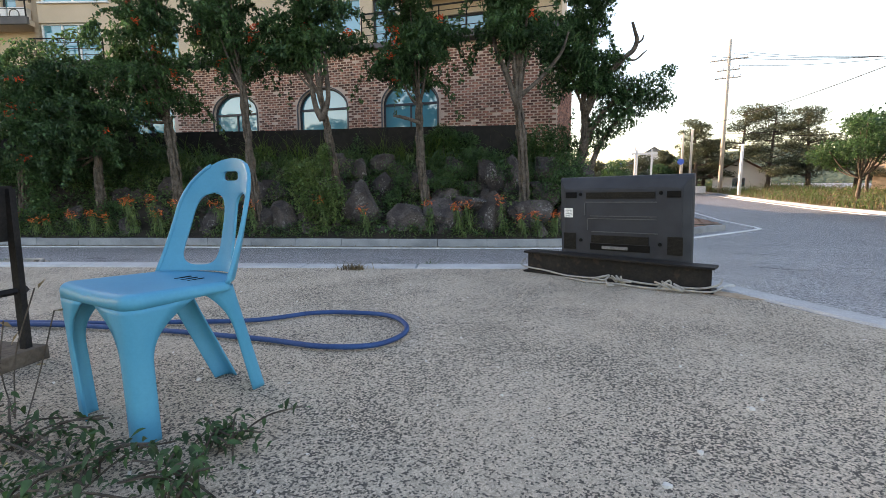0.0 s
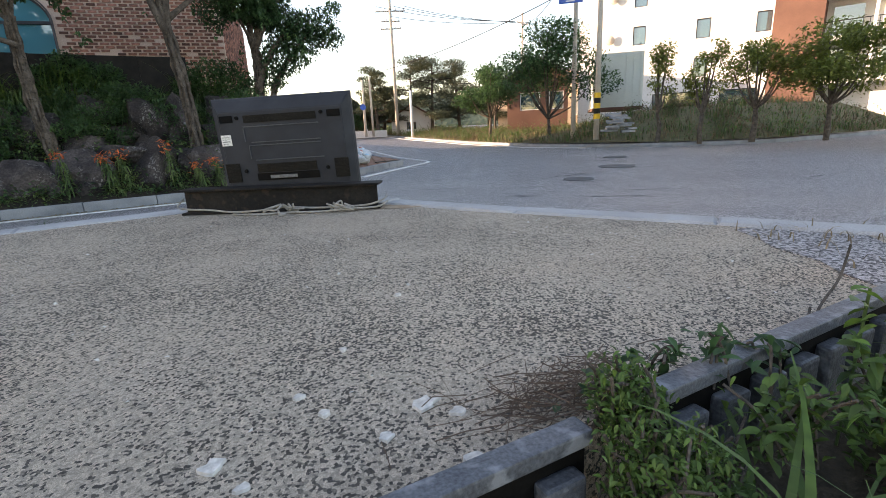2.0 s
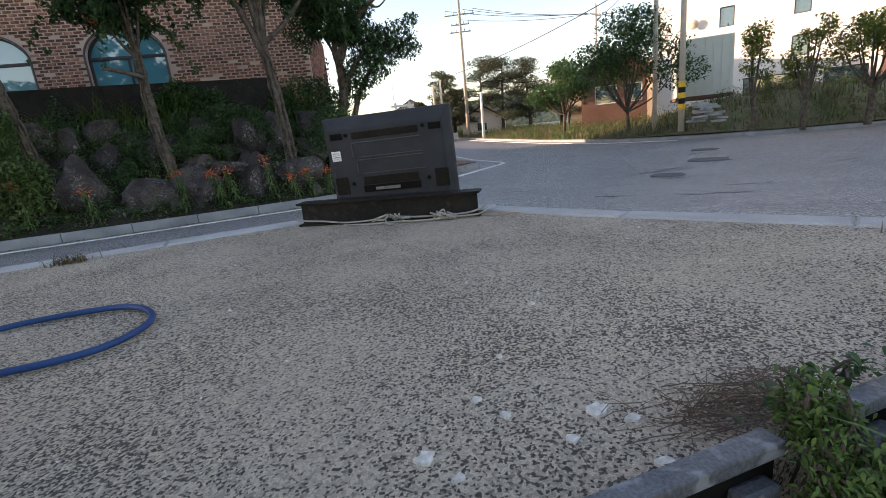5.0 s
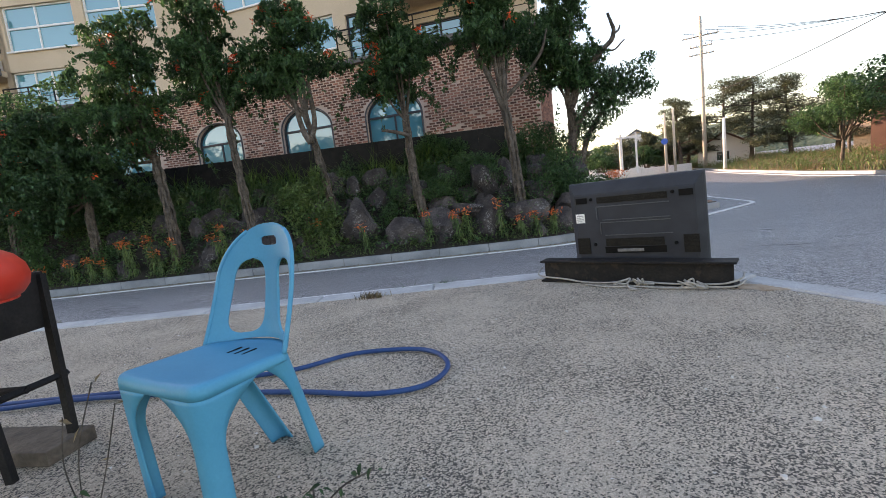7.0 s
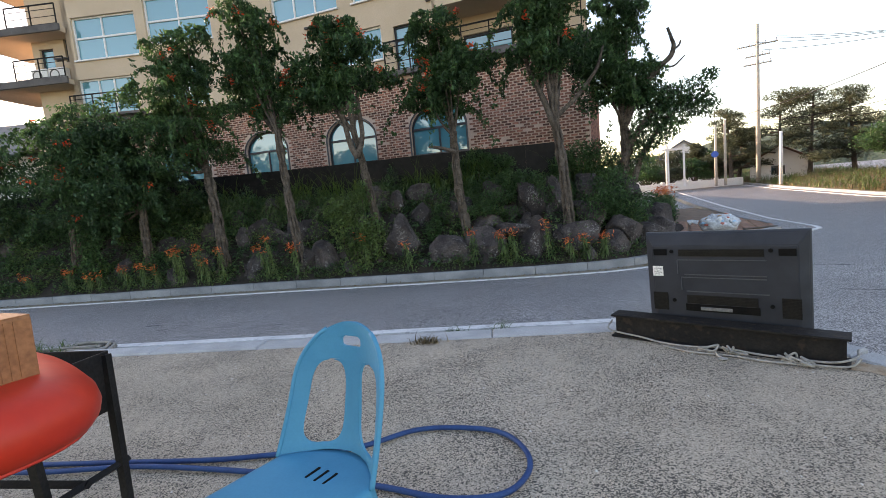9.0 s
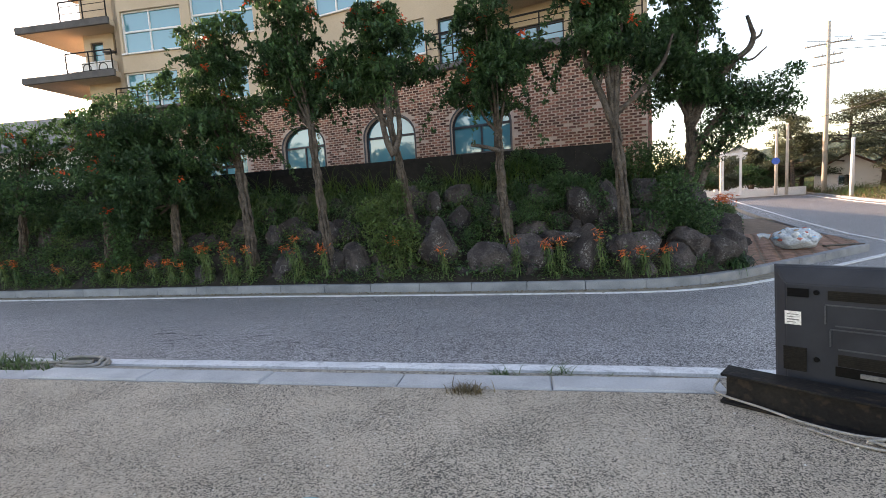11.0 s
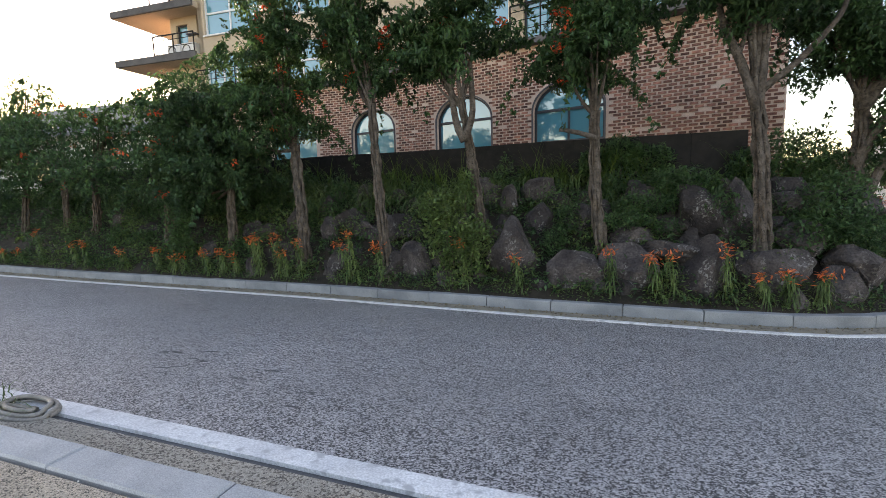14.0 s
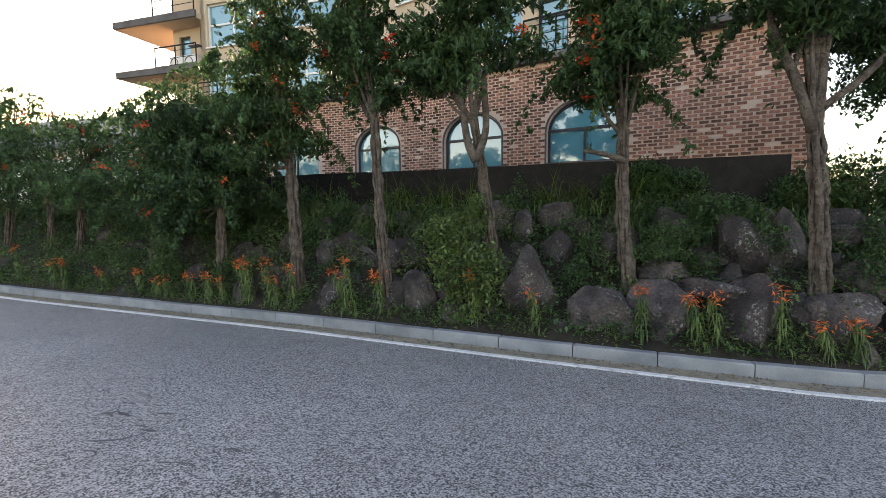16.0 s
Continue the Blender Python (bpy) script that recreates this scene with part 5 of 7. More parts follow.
def back_y(x, t):
    """Depth of the curved backrest at a share t of its height."""
    return 0.178 + 0.062 * t + 0.012 * math.sin(math.pi * t) - (3.3 - 1.5 * t) * x * x


def seat_z(x, y):
    t = (y + 0.24) / 0.36
    return 0.418 - 0.018 * t - 0.010 * math.cos(x / 0.2 * 1.5) + 0.008 * max(0.0, t - 0.75)


# seat: rounded front corners, a rolled rim with a short skirt, a back edge that follows the backrest
SEAT_X, SEAT_F, SEAT_R = 0.1945, -0.2365, 0.042
rows = []
SEAT_C = (-1.0, -0.985, -0.96, -0.92, -0.85, -0.72, -0.55, -0.35, -0.15, 0.0, 0.15, 0.35, 0.55, 0.72, 0.85, 0.92, 0.96, 0.985, 1.0)
for j in range(33):
    g = (j / 32) ** 1.9
    row = []
    for s_ in SEAT_C:
        y = SEAT_F + (back_y(s_ * 0.19, 0.0) - SEAT_F) * g
        e = max(0.0, SEAT_R - (y - SEAT_F))
        half_w = SEAT_X - SEAT_R + math.sqrt(SEAT_R ** 2 - e ** 2)
        x = s_ * half_w
        cx = abs(x) - (SEAT_X - SEAT_R)
        d = SEAT_R - math.hypot(cx, e) if cx > 0 and e > 0 else min(SEAT_X - abs(x), y - SEAT_F)
        q = max(0.0, 0.020 - max(0.0, d))
        row.append((x, y, seat_z(x, y) - (0.020 - math.sqrt(0.020 ** 2 - q * q))))
    rows.append(row)
bm = bmesh.new()
vs = [[bm.verts.new(p) for p in r] for r in rows]
for j in range(32):
    for i in range(len(SEAT_C) - 1):
        bm.faces.new((vs[j][i], vs[j][i + 1], vs[j + 1][i + 1], vs[j + 1][i]))
rim = [r[0] for r in vs[::-1]] + vs[0][1:-1] + [r[-1] for r in vs]
low = [bm.verts.new((v.co.x, v.co.y, 0.376)) for v in rim]
for k in range(len(rim) - 1):
    bm.faces.new((rim[k], low[k], low[k + 1], rim[k + 1]))
thick(part("seat", bm, M["chair"], chair), 0.006)
for k in (-0.035, 0.0, 0.035):
    part("drain_slot", boxed((k + 0.012, 0.044, seat_z(k, 0.044) + 0.0035), (0.008, 0.055, 0.003), bevel=0.001), M["tvdark"], chair)

# backrest: a curved shell with two long openings, a spine and a hand hole
rows, drop = [], set()
N = 132
for j in range(N + 1):
    t = j / N
    W = 0.192 - 0.020 * t
    if t > 0.50:
        W *= math.sqrt(max(0.0, 1 - ((t - 0.50) / 0.502) ** 2.5))
    q = min(1.0, max(0.0, (t - 0.05) / 0.64))
    mid = 0.094 - 0.014 * q
    half = 0.060 * (1 - 0.12 * q) * max(0.0, 1 - abs(2 * q - 1) ** 5) ** 0.42
    hi, ho = mid - half, min(mid + max(half, 0.004), W * 0.93)
    hi = min(hi, ho * 0.9)
    if t > 0.69:
        k = min(1.0, (t - 0.69) / 0.08)
        hi, ho = hi + (0.030 - hi) * k, min(W * 0.85, ho)
        hi = min(hi, ho * 0.6)
    if 0.80 <= t <= 0.885:
        q2 = (t - 0.80) / 0.085
        hi = 0.040 * max(0.03, 1 - abs(2 * q2 - 1) ** 5) ** 0.4
        ho = max(hi + 0.004, min(W * 0.85, ho))
    z = 0.398 + 0.392 * t
    xs = (-W, -(W + ho) / 2, -ho, -(hi + ho) / 2, -hi, -hi / 2, 0.0, hi / 2, hi, (hi + ho) / 2, ho, (W + ho) / 2, W)
    rows.append([(x, back_y(x, t), z) for x in xs])
    if 0.05 < t < 0.69:
        drop |= {(j, 2), (j, 3), (j, 8), (j, 9)}
    if 0.80 <= t < 0.885:
        drop |= {(j, 4), (j, 5), (j, 6), (j, 7)}
bm = bmesh.new()
grid_sheet(bm, rows, drop)
thick(part("backrest", bm, M["chair"], chair), 0.009, 0.002)
for sx in (-1, 1):
    bm = bmesh.new()
    tube(bm, [(sx * abs(r[0][0]), r[0][1] - 0.002, r[0][2]) for r in rows[:126:4]], 0.0075, 8)
    part("edge_rib", bm, M["chair"], chair, smooth=True)


def chair_leg(top, foot, sx, sy, w0, w1, v0, v1):
    """An angle-section leg: two tapered flanges that meet in a rounded corner and flare into the seat."""
    bm = bmesh.new()
    rows = []
    for k in range(29):
        t = k / 28
        c = Vector(top).lerp(Vector(foot), t)
        flare = max(0.0, 1 - t * 2.3) ** 2.6
        w, d = w1 + (w0 - w1) * flare, v1 + (v0 - v1) * flare
        r = 0.020 + 0.022 * (1 - t)
        arc = [(c.x - sx * (r - r * math.sin(a)), c.y - sy * (r - r * math.cos(a)), c.z) for a in np.linspace(0, math.pi / 2, 6)]
        rows.append([(c.x - sx * max(w, r + 0.004), c.y, c.z), (c.x - sx * (r + max(w, r + 0.004)) / 2, c.y, c.z)] + arc + [(c.x, c.y - sy * (r + max(d, r + 0.004)) / 2, c.z), (c.x, c.y - sy * max(d, r + 0.004), c.z)])
    grid_sheet(bm, rows)
    return bm


for sx in (-1, 1):
    thick(part("leg", chair_leg((sx * SEAT_X, SEAT_F, 0.376), (sx * 0.175 + 0.008, -0.226, 0.0), sx, -1, 0.160, 0.054, 0.180, 0.052), M["chair"], chair), 0.006)
    thick(part("leg", chair_leg((sx * 0.178, 0.098, 0.384), (sx * 0.104 + 0.035, 0.214, 0.0), sx, 1, 0.085, 0.046, 0.125, 0.054), M["chair"], chair), 0.006)

# ---- hose ----
HOSE = [(-3.6, 1.75, .018), (-2.6, 1.95, .018), (-2.08, 2.06, .018), (-1.5, 2.12, .018), (-0.9, 2.17, .018), (-.63, 2.22, .018), (-.22, 2.30, .018), (.04, 2.47, .018), (.32, 2.49, .018), (.48, 2.43, .018), (.575, 2.28, .018), (.575, 2.13, .018), (.48, 2.0, .018), (.27, 1.965, .018), (0.0, 2.02, .018), (-.3, 2.06, .018), (-.61, 2.09, .018), (-1.2, 2.10, .022), (-1.7, 2.03, .022), (-2.4, 1.98, .018), (-3.6, 1.60, .018)]
bm = bmesh.new()
tube(bm, smooth_path(HOSE, 10), 0.012, 10)
tagged(finish(bm, "garden_hose", M["hose"], None, True), "blue garden hose lying in a loop on the concrete", "hose")
bm = bmesh.new()
pts = []
for k in range(90):
    a = k * 0.21
    r = 0.215 + 0.018 * math.sin(k * 0.05) - 0.0008 * k
    pts.append((-3.76 + 1.25 * r * math.cos(a), 4.14 + 0.62 * r * math.sin(a), road_z(-3.95, 4.14) + 0.04 + 0.018 * (k // 30) + 0.004 * math.sin(a * 3)))
pts += [(-4.1, 4.05, -0.03), (-4.5, 4.0, -0.05)]
tube(bm, pts, 0.015, 8)
tagged(finish(bm, "hose_coil", M["hosecoil"], None, True), "coiled beige hose lying abandoned in the gutter", "hose")

# ---- television and beam ----
beam = thing("steel_beam", "blackened steel H-beam lying at the yard corner", "beam", pose(1.80, 3.615, 0, 0, 0, -30.8))
part("flange", boxed((0, 0, 0.162), (1.34, 0.155, 0.014), bevel=0.003), M["beam"], beam)
part("flange", boxed((0, 0, 0.008), (1.34, 0.155, 0.014), bevel=0.003), M["beam"], beam)
part("web", boxed((0, -0.03, 0.085), (1.30, 0.014, 0.142)), M["beam"], beam)
tv = thing("television", "discarded charcoal flat television seen from behind, leaning", "television", pose(1.918, 3.792, 0.035, 3.5, -1.0, -31.5))
bm = bmesh.new()
W, H = 0.962, 0.716
rows = [[(x * W / 2, y, z) for x, y, z in r] for r in (
    [(-1, 0.03, 0), (1, 0.03, 0), (1, 0.03, H), (-1, 0.03, H)],
    [(-1, -0.0, 0), (1, -0.0, 0), (1, -0.0, H), (-1, -0.0, H)],
    [(-0.985, -0.012, 0.008), (0.985, -0.012, 0.008), (0.985, -0.012, H - 0.012), (-0.985, -0.012, H - 0.012)],
    [(-0.88, -0.055, 0.02), (0.88, -0.055, 0.02), (0.88, -0.055, H - 0.085), (-0.88, -0.055, H - 0.085)])]
vs = [[bm.verts.new(p) for p in r] for r in rows]
for a, b in zip(vs, vs[1:]):
    for k in range(4):
        bm.faces.new((a[k], a[(k + 1) % 4], b[(k + 1) % 4], b[k]))
bm.faces.new(vs[0])
bm.faces.new(vs[-1])
bmesh.ops.bevel(bm, geom=list(bm.edges), offset=0.005, segments=2, affect="EDGES")
part("housing", bm, M["tv"], tv)
part("screen", boxed((0, 0.034, H / 2), (W * 0.985, 0.006, H * 0.97), bevel=0.002), M["tvdark"], tv)
part("bezel", boxed((0, 0.018, H / 2), (W + 0.006, 0.016, H + 0.006), bevel=0.003), M["tvridge"], tv)
yb = -0.058
for cx, cz, sx, sz in ((0, H - 0.135, 0.50, 0.048), (0.0, 0.25, 0.42, 0.06), (-0.385, 0.225, 0.10, 0.13), (0.385, 0.225, 0.10, 0.13)):
    g = part("vent", boxed((cx, yb, cz), (sx, 0.006, sz), bevel=0.001), M["tvvent"], tv)
    n = int(sz / 0.009)
    for k in range(n):
        part("slat", boxed((cx, yb - 0.004, cz - sz / 2 + sz * (k + 0.5) / n), (sx * 0.98, 0.002, 0.003)), M["tvvent"], g)
for cx in (-0.37, 0.37):
    part("grip", boxed((cx, yb, H - 0.13), (0.09, 0.008, 0.045), bevel=0.003), M["tvdark"], tv, "recessed carrying grip")
for cx, cz in ((-0.295, H - 0.125), (0.285, H - 0.12), (-0.295, 0.235), (0.285, 0.23)):
    bm = bmesh.new()
    bmesh.ops.create_cone(bm, cap_ends=True, segments=14, radius1=0.014, radius2=0.011, depth=0.012)
    bmesh.ops.rotate(bm, cent=(0, 0, 0), matrix=Matrix.Rotation(math.pi / 2, 3, "X"), verts=bm.verts)
    bmesh.ops.translate(bm, vec=(cx, yb - 0.002, cz), verts=bm.verts)
    part("screw_boss", bm, M["tvdark"], tv)
for z0, x0, x1 in ((H - 0.185, -0.26, 0.26), (H - 0.29, -0.22, 0.26), (H - 0.31, -0.24, 0.26), (H - 0.41, -0.21, 0.27)):
    part("ridge", boxed(((x0 + x1) / 2, yb, z0), (x1 - x0, 0.008, 0.006), bevel=0.001), M["tvridge"], tv)
for x0, z0, z1 in ((-0.26, H - 0.285, H - 0.19), (-0.24, H - 0.40, H - 0.315)):
    part("ridge", boxed((x0, yb, (z0 + z1) / 2), (0.006, 0.008, z1 - z0), bevel=0.001), M["tvridge"], tv)
pnl = part("socket_panel", boxed((0.0, yb, 0.19), (0.44, 0.006, 0.05), bevel=0.001), M["tvdark"], tv)
part("connector", boxed((-0.03, yb - 0.006, 0.188), (0.19, 0.012, 0.022), bevel=0.002), M["ink"], pnl)
lab = part("sticker", boxed((-0.392, yb - 0.001, H - 0.268), (0.07, 0.003, 0.072)), M["label"], tv, "white rating label")
for k in range(4):
    part("print_bar", boxed((-0.392 - 0.005 * (k % 2), yb - 0.003, H - 0.248 - 0.014 * k), (0.05 - 0.012 * (k % 2), 0.002, 0.003 + 0.003 * (k == 2))), M["ink"], lab)
# rusty run-off beside the beam
bm = bmesh.new()
rst = random.Random(12)
ringv = [bm.verts.new((2.40 + 0.26 * math.cos(a) * rst.uniform(0.6, 1.1), 3.22 + 0.10 * math.sin(a) * rst.uniform(0.6, 1.1) - 0.12 * math.cos(a), 0.0025)) for a in np.linspace(0, 2 * math.pi, 24, endpoint=False)]
bm.faces.new(ringv)
tagged(finish(bm, "rust_stain", M["rust"]), "brown rusty run-off stain on the concrete by the beam", "stain", "", "structure")
# rope along the foot of the beam
Rb = pose(1.80, 3.615, 0, 0, 0, -30.8)
def on_beam(p):
    return Rb @ Vector(p)
bm = bmesh.new()
rr = random.Random(4)
main = [(-0.70, 0.02, 0.10), (-0.69, -0.06, 0.05), (-0.45, -0.10, 0.035), (-0.30, -0.115, 0.02), (-0.12, -0.13, 0.025), (0.05, -0.115, 0.04), (0.25, -0.12, 0.03), (0.45, -0.115, 0.03), (0.60, -0.10, 0.035), (0.69, -0.05, 0.06), (0.70, 0.04, 0.08)]
tube(bm, smooth_path([on_beam(p) for p in main], 8), 0.0065, 7)
low = [(-0.28, -0.15, 0.01), (-0.1, -0.19, 0.01), (0.1, -0.16, 0.012), (0.3, -0.17, 0.012), (0.5, -0.15, 0.02), (0.66, -0.10, 0.02), (0.71, 0.0, 0.04)]
tube(bm, smooth_path([on_beam(p) for p in low], 8), 0.0065, 7)
for cx in (-0.02, 0.07, 0.14, 0.40, 0.46):
    kn = [(cx + rr.uniform(-0.06, 0.06), -0.14 + rr.uniform(-0.04, 0.03), rr.uniform(0.012, 0.07)) for _ in range(7)]
    tube(bm, smooth_path([on_beam(p) for p in kn + kn[:1]], 6), 0.0065, 7)
tail = [(0.02, -0.15, 0.03), (0.05, -0.20, 0.012), (0.10, -0.23, 0.010), (0.06, -0.25, 0.010)]
tube(bm, smooth_path([on_beam(p) for p in tail], 6), 0.007, 7)
tagged(finish(bm, "rope", M["rope"], None, True), "knotted pale rope wound along the steel beam", "rope")

# ---- grill stand with cushion and boxes ----
grill = thing("grill_stand", "black steel charcoal grill trough on angled legs", "grill")
X0, X1, Y0, Y1, ZB, ZT = -1.70, -0.885, 1.44, 1.75, 0.49, 0.70
for c, s in ((((X0 + X1) / 2, Y0, (ZB + ZT) / 2), (X1 - X0, 0.008, ZT - ZB)), (((X0 + X1) / 2, Y1, (ZB + ZT) / 2), (X1 - X0, 0.008, ZT - ZB)), ((X1, (Y0 + Y1) / 2, (ZB + ZT) / 2), (0.008, Y1 - Y0, ZT - ZB)), ((X0, (Y0 + Y1) / 2, (ZB + ZT) / 2), (0.008, Y1 - Y0, ZT - ZB))):
    part("side_plate", boxed(c, s, bevel=0.002), M["black"], grill)
part("bottom_plate", boxed(((X0 + X1) / 2, (Y0 + Y1) / 2, ZB), (X1 - X0, Y1 - Y0, 0.008)), M["black"], grill)
for a, b in (((X1 - 0.03, Y0 + 0.015, 0.69), (-0.873, 1.469, 0.0)), ((X1 + 0.005, Y1 - 0.015, 0.69), (-0.852, 1.70, 0.05)), ((X0 + 0.02, Y0 + 0.015, 0.56), (X0 - 0.03, 1.469, 0.0)), ((X0 + 0.02, Y1 - 0.015, 0.56), (X0 - 0.03, 1.70, 0.05))):
    bm = bmesh.new()
    tube(bm, [a, b], 0.019, 4)
    part("leg", bm, M["black"], grill)
for a, b in (((-0.885, 1.40, 0.29), (-0.862, 1.74, 0.29)), ((X0, Y0 + 0.1, 0.29), (-0.86, Y0 + 0.14, 0.29))):
    bm = bmesh.new()
    tube(bm, [a, b], 0.014, 4)
    part("brace", bm, M["black"], grill)
bm = bmesh.new()
tube(bm, [(-1.10 + 0.022 * math.cos(a), Y1, 0.592 + 0.022 * math.sin(a)) for a in np.linspace(0, 2 * math.pi, 17)], 0.004, 6, cap=False)
part("lifting_ring", bm, M["black"], grill)
part("tray", boxed((-0.95, 1.14, 0.676), (0.6, 0.50, 0.012)), M["black"], grill)
plank = tagged(finish(boxed((-1.36, 1.68, 0.03), (1.10, 0.20, 0.058), Matrix.Rotation(radians(-3), 3, "Z"), 0.006), "plank", M["wood"]), "weathered plank on the concrete under the grill legs", "plank")
# red cushion with rounded corners
def cushion_ring(bm, r, z, seg=64):
    out = []
    for k in range(seg):
        a = 2 * math.pi * k / seg
        c, d = math.cos(a), math.sin(a)
        q = r / (abs(c) ** 4 + abs(d) ** 4) ** 0.25
        out.append(bm.verts.new((q * c, q * d, z + 0.006 * noise.noise((q * c * 5, q * d * 5, z * 3)))))
    return out


bm = bmesh.new()
prof = [(0.08, 0.150), (0.20, 0.149), (0.27, 0.145), (0.315, 0.134), (0.345, 0.115), (0.362, 0.090), (0.368, 0.062), (0.362, 0.034), (0.347, 0.012), (0.325, 0.0), (0.1, 0.0)]
rings = [cushion_ring(bm, r, z) for r, z in prof]
for a, b in zip(rings, rings[1:]):
    for k in range(64):
        bm.faces.new((a[k], a[(k + 1) % 64], b[(k + 1) % 64], b[k]))
bm.faces.new(rings[0])
bm.faces.new(rings[-1][::-1])
cushion = thing("seat_cushion", "thick red vinyl seat cushion with rounded corners on black legs", "cushion", pose(-0.745, 1.056, 0.683, 0, 0, -26.6))
part("cover", bm, M["red"], cushion, smooth=True)
bm = bmesh.new()
pip = cushion_ring(bm, 0.336, 0.004)
pts = [v.co.copy() for v in pip]
bm.clear()
tube(bm, pts + pts[:1], 0.004, 6, cap=False)
part("piping", bm, M["red"], cushion)


def carton(name, m, s, label, flutes):
    t = thing(name, label, "box", m, "cartons")
    part("body", boxed((0, 0, s[2] / 2), s, bevel=0.006), M["card"], t)
    part("flap", boxed((0, s[1] * 0.25, s[2] + 0.001), (s[0] * 0.995, s[1] * 0.485, 0.004)), M["card"], t)
    part("flap", boxed((0, -s[1] * 0.25, s[2] + 0.001), (s[0] * 0.995, s[1] * 0.485, 0.004)), M["card"], t)
    if flutes:
        for k in range(9):
            part("crease", boxed((s[0] * (0.16 + 0.034 * k), -s[1] / 2 - 0.001, s[2] * 0.5), (0.004, 0.003, s[2] * 0.9)), M["card"], t)
    return t


carton("carton", pose(-0.70, 1.0, 0.830, 0, 1, 78), (0.50, 0.38, 0.14), "long brown corrugated carton lying on the red cushion", True)
carton("carton", pose(-0.85, 1.14, 0.974, 0, 1, 74), (0.30, 0.22, 0.15), "small brown carton stacked on a longer one", False)

# ---- plastic edging along the bed ----
edging = thing("bed_edging", "grey ribbed plastic edging along the concrete yard", "edging", kind="structure")
for x0, x1, z, yo in ((0.2, 1.14, 0.040, 0.0), (1.15, 1.785, 0.040, 0.0), (1.95, 2.95, 0.050, -0.002), (2.96, 3.75, 0.066, -0.01)):
    L = x1 - x0
    part("top_rail", boxed(((x0 + x1) / 2, 0.823 + yo, z - 0.014), (L, 0.042, 0.028), None, 0.004), M["panel"], edging)
    # near-black plate paints the shade in the recess behind the ribs
    part("back_plate", boxed(((x0 + x1) / 2, 0.826 + yo, z - 0.17), (L, 0.014, 0.285)), M["tvdark"], edging)
    n = max(2, int(L / 0.125))
    for k in range(n):
        cx = x0 + L * (k + 0.5) / n
        part("rib", boxed((cx, 0.803 + yo, z - 0.175), (L / n * 0.62, 0.034, 0.225), bevel=0.008), M["panel"], edging)
ob = tagged(finish(boxed((2.05, 0.42, -0.08), (0.34, 0.12, 0.04), Matrix.Rotation(0.5, 3, "Z"), 0.01), "edging_piece", M["panel"]), "loose grey edging piece spattered with white paint", "edging")

# ---- plants at the yard's edge ----
rg2 = np.random.default_rng(9)
def leafy_plant(name, label, blobs, n, seed, leaf, size, stems):
    nrg = np.random.default_rng(seed)
    t = thing(name, label, "plant", group="plants in the bed")
    bm = bmesh.new()
    P = []
    for b in blobs:
        for _ in range(stems):
            q = (b[0] + nrg.normal(0, b[3] * 0.6), b[1] + nrg.normal(0, b[4] * 0.6), b[2] + b[5] * nrg.uniform(0.1, 1.0))
            root = (b[0] + nrg.normal(0, 0.03), b[1] + nrg.normal(0, 0.03), max(-0.14, b[2] - b[5]) if b[1] < 0.8 else 0.0)
            path = smooth_path([root, ((root[0] + q[0]) / 2, (root[1] + q[1]) / 2, (root[2] + q[2]) / 2 + 0.03), q], 5)
            tube(bm, path, 0.0028, 5)
            P += [tuple(path[min(len(path) - 1, int(k * len(path)))] + Vector(nrg.normal(0, 0.012, 3))) for k in np.linspace(0.25, 1, 9)]
    tagged(part("stem_tangle", bm, M["bark"], t), kind="stuff")
    pts = np.concatenate([np.array(P), blob_points(blobs, n, nrg, 0.3)])
    pts = pts[pts[:, 2] > np.where(pts[:, 1] > 0.78, 0.01, -0.13)]
    v, f = ovate_leaves(pts, size, nrg, 0.25, 0.42)
    from_arrays("leaves", v, f, M[leaf], t, True)
    return t


leafy_plant("weed_patch", "trailing green weeds creeping onto the concrete by the chair", [(-.25, 1.12, .04, .28, .14, .06), (.05, 1.05, .03, .25, .12, .05), (.3, 1.22, .03, .14, .10, .04), (-.5, 1.1, .06, .2, .15, .08), (-.72, 1.0, .06, .22, .16, .08), (-.35, .92, .05, .3, .12, .07), (.35, 1.02, .05, .14, .10, .06), (.0, 0.9, .05, .35, .1, .07)], 620, 41, "leaf", 0.032, 10)
leafy_plant("bush_clover", "small-leaved green creeper over the grey edging", [(1.86, .82, .07, .07, .05, .06), (1.83, .77, .0, .07, .04, .09), (1.88, .80, .03, .07, .06, .06), (1.86, .72, -.02, .10, .07, .09), (1.80, .68, -.08, .08, .06, .08), (1.95, .72, -.06, .07, .06, .08), (1.90, .62, -.10, .12, .08, .07)], 4600, 42, "leaf_light", 0.0145, 12)
leafy_plant("bed_weeds", "mixed broad-leaved weeds in the bed below the edging", [(2.12, .70, .0, .10, .06, .08), (2.3, .58, -.02, .14, .10, .12), (2.45, .62, .0, .12, .08, .14), (2.2, .42, -.08, .2, .14, .08), (2.6, .5, -.02, .2, .16, .14), (2.75, .7, .03, .14, .05, .10), (2.0, .3, -.1, .2, .14, .05)], 1500, 43, "leaf_light", 0.034, 9)
leafy_plant("vine_shoot", "trailing vine with heart-shaped leaves over the edging", [(2.0, .86, .05, .06, .04, .05), (2.12, .82, .07, .06, .03, .05), (2.2, .80, .04, .06, .04, .04), (1.92, .9, .03, .07, .04, .03)], 14, 44, "leaf", 0.036, 3)
tallw = thing("tall_weed", "upright weed with paired pale green leaves", "plant", group="plants in the bed")
bm = bmesh.new()
P = []
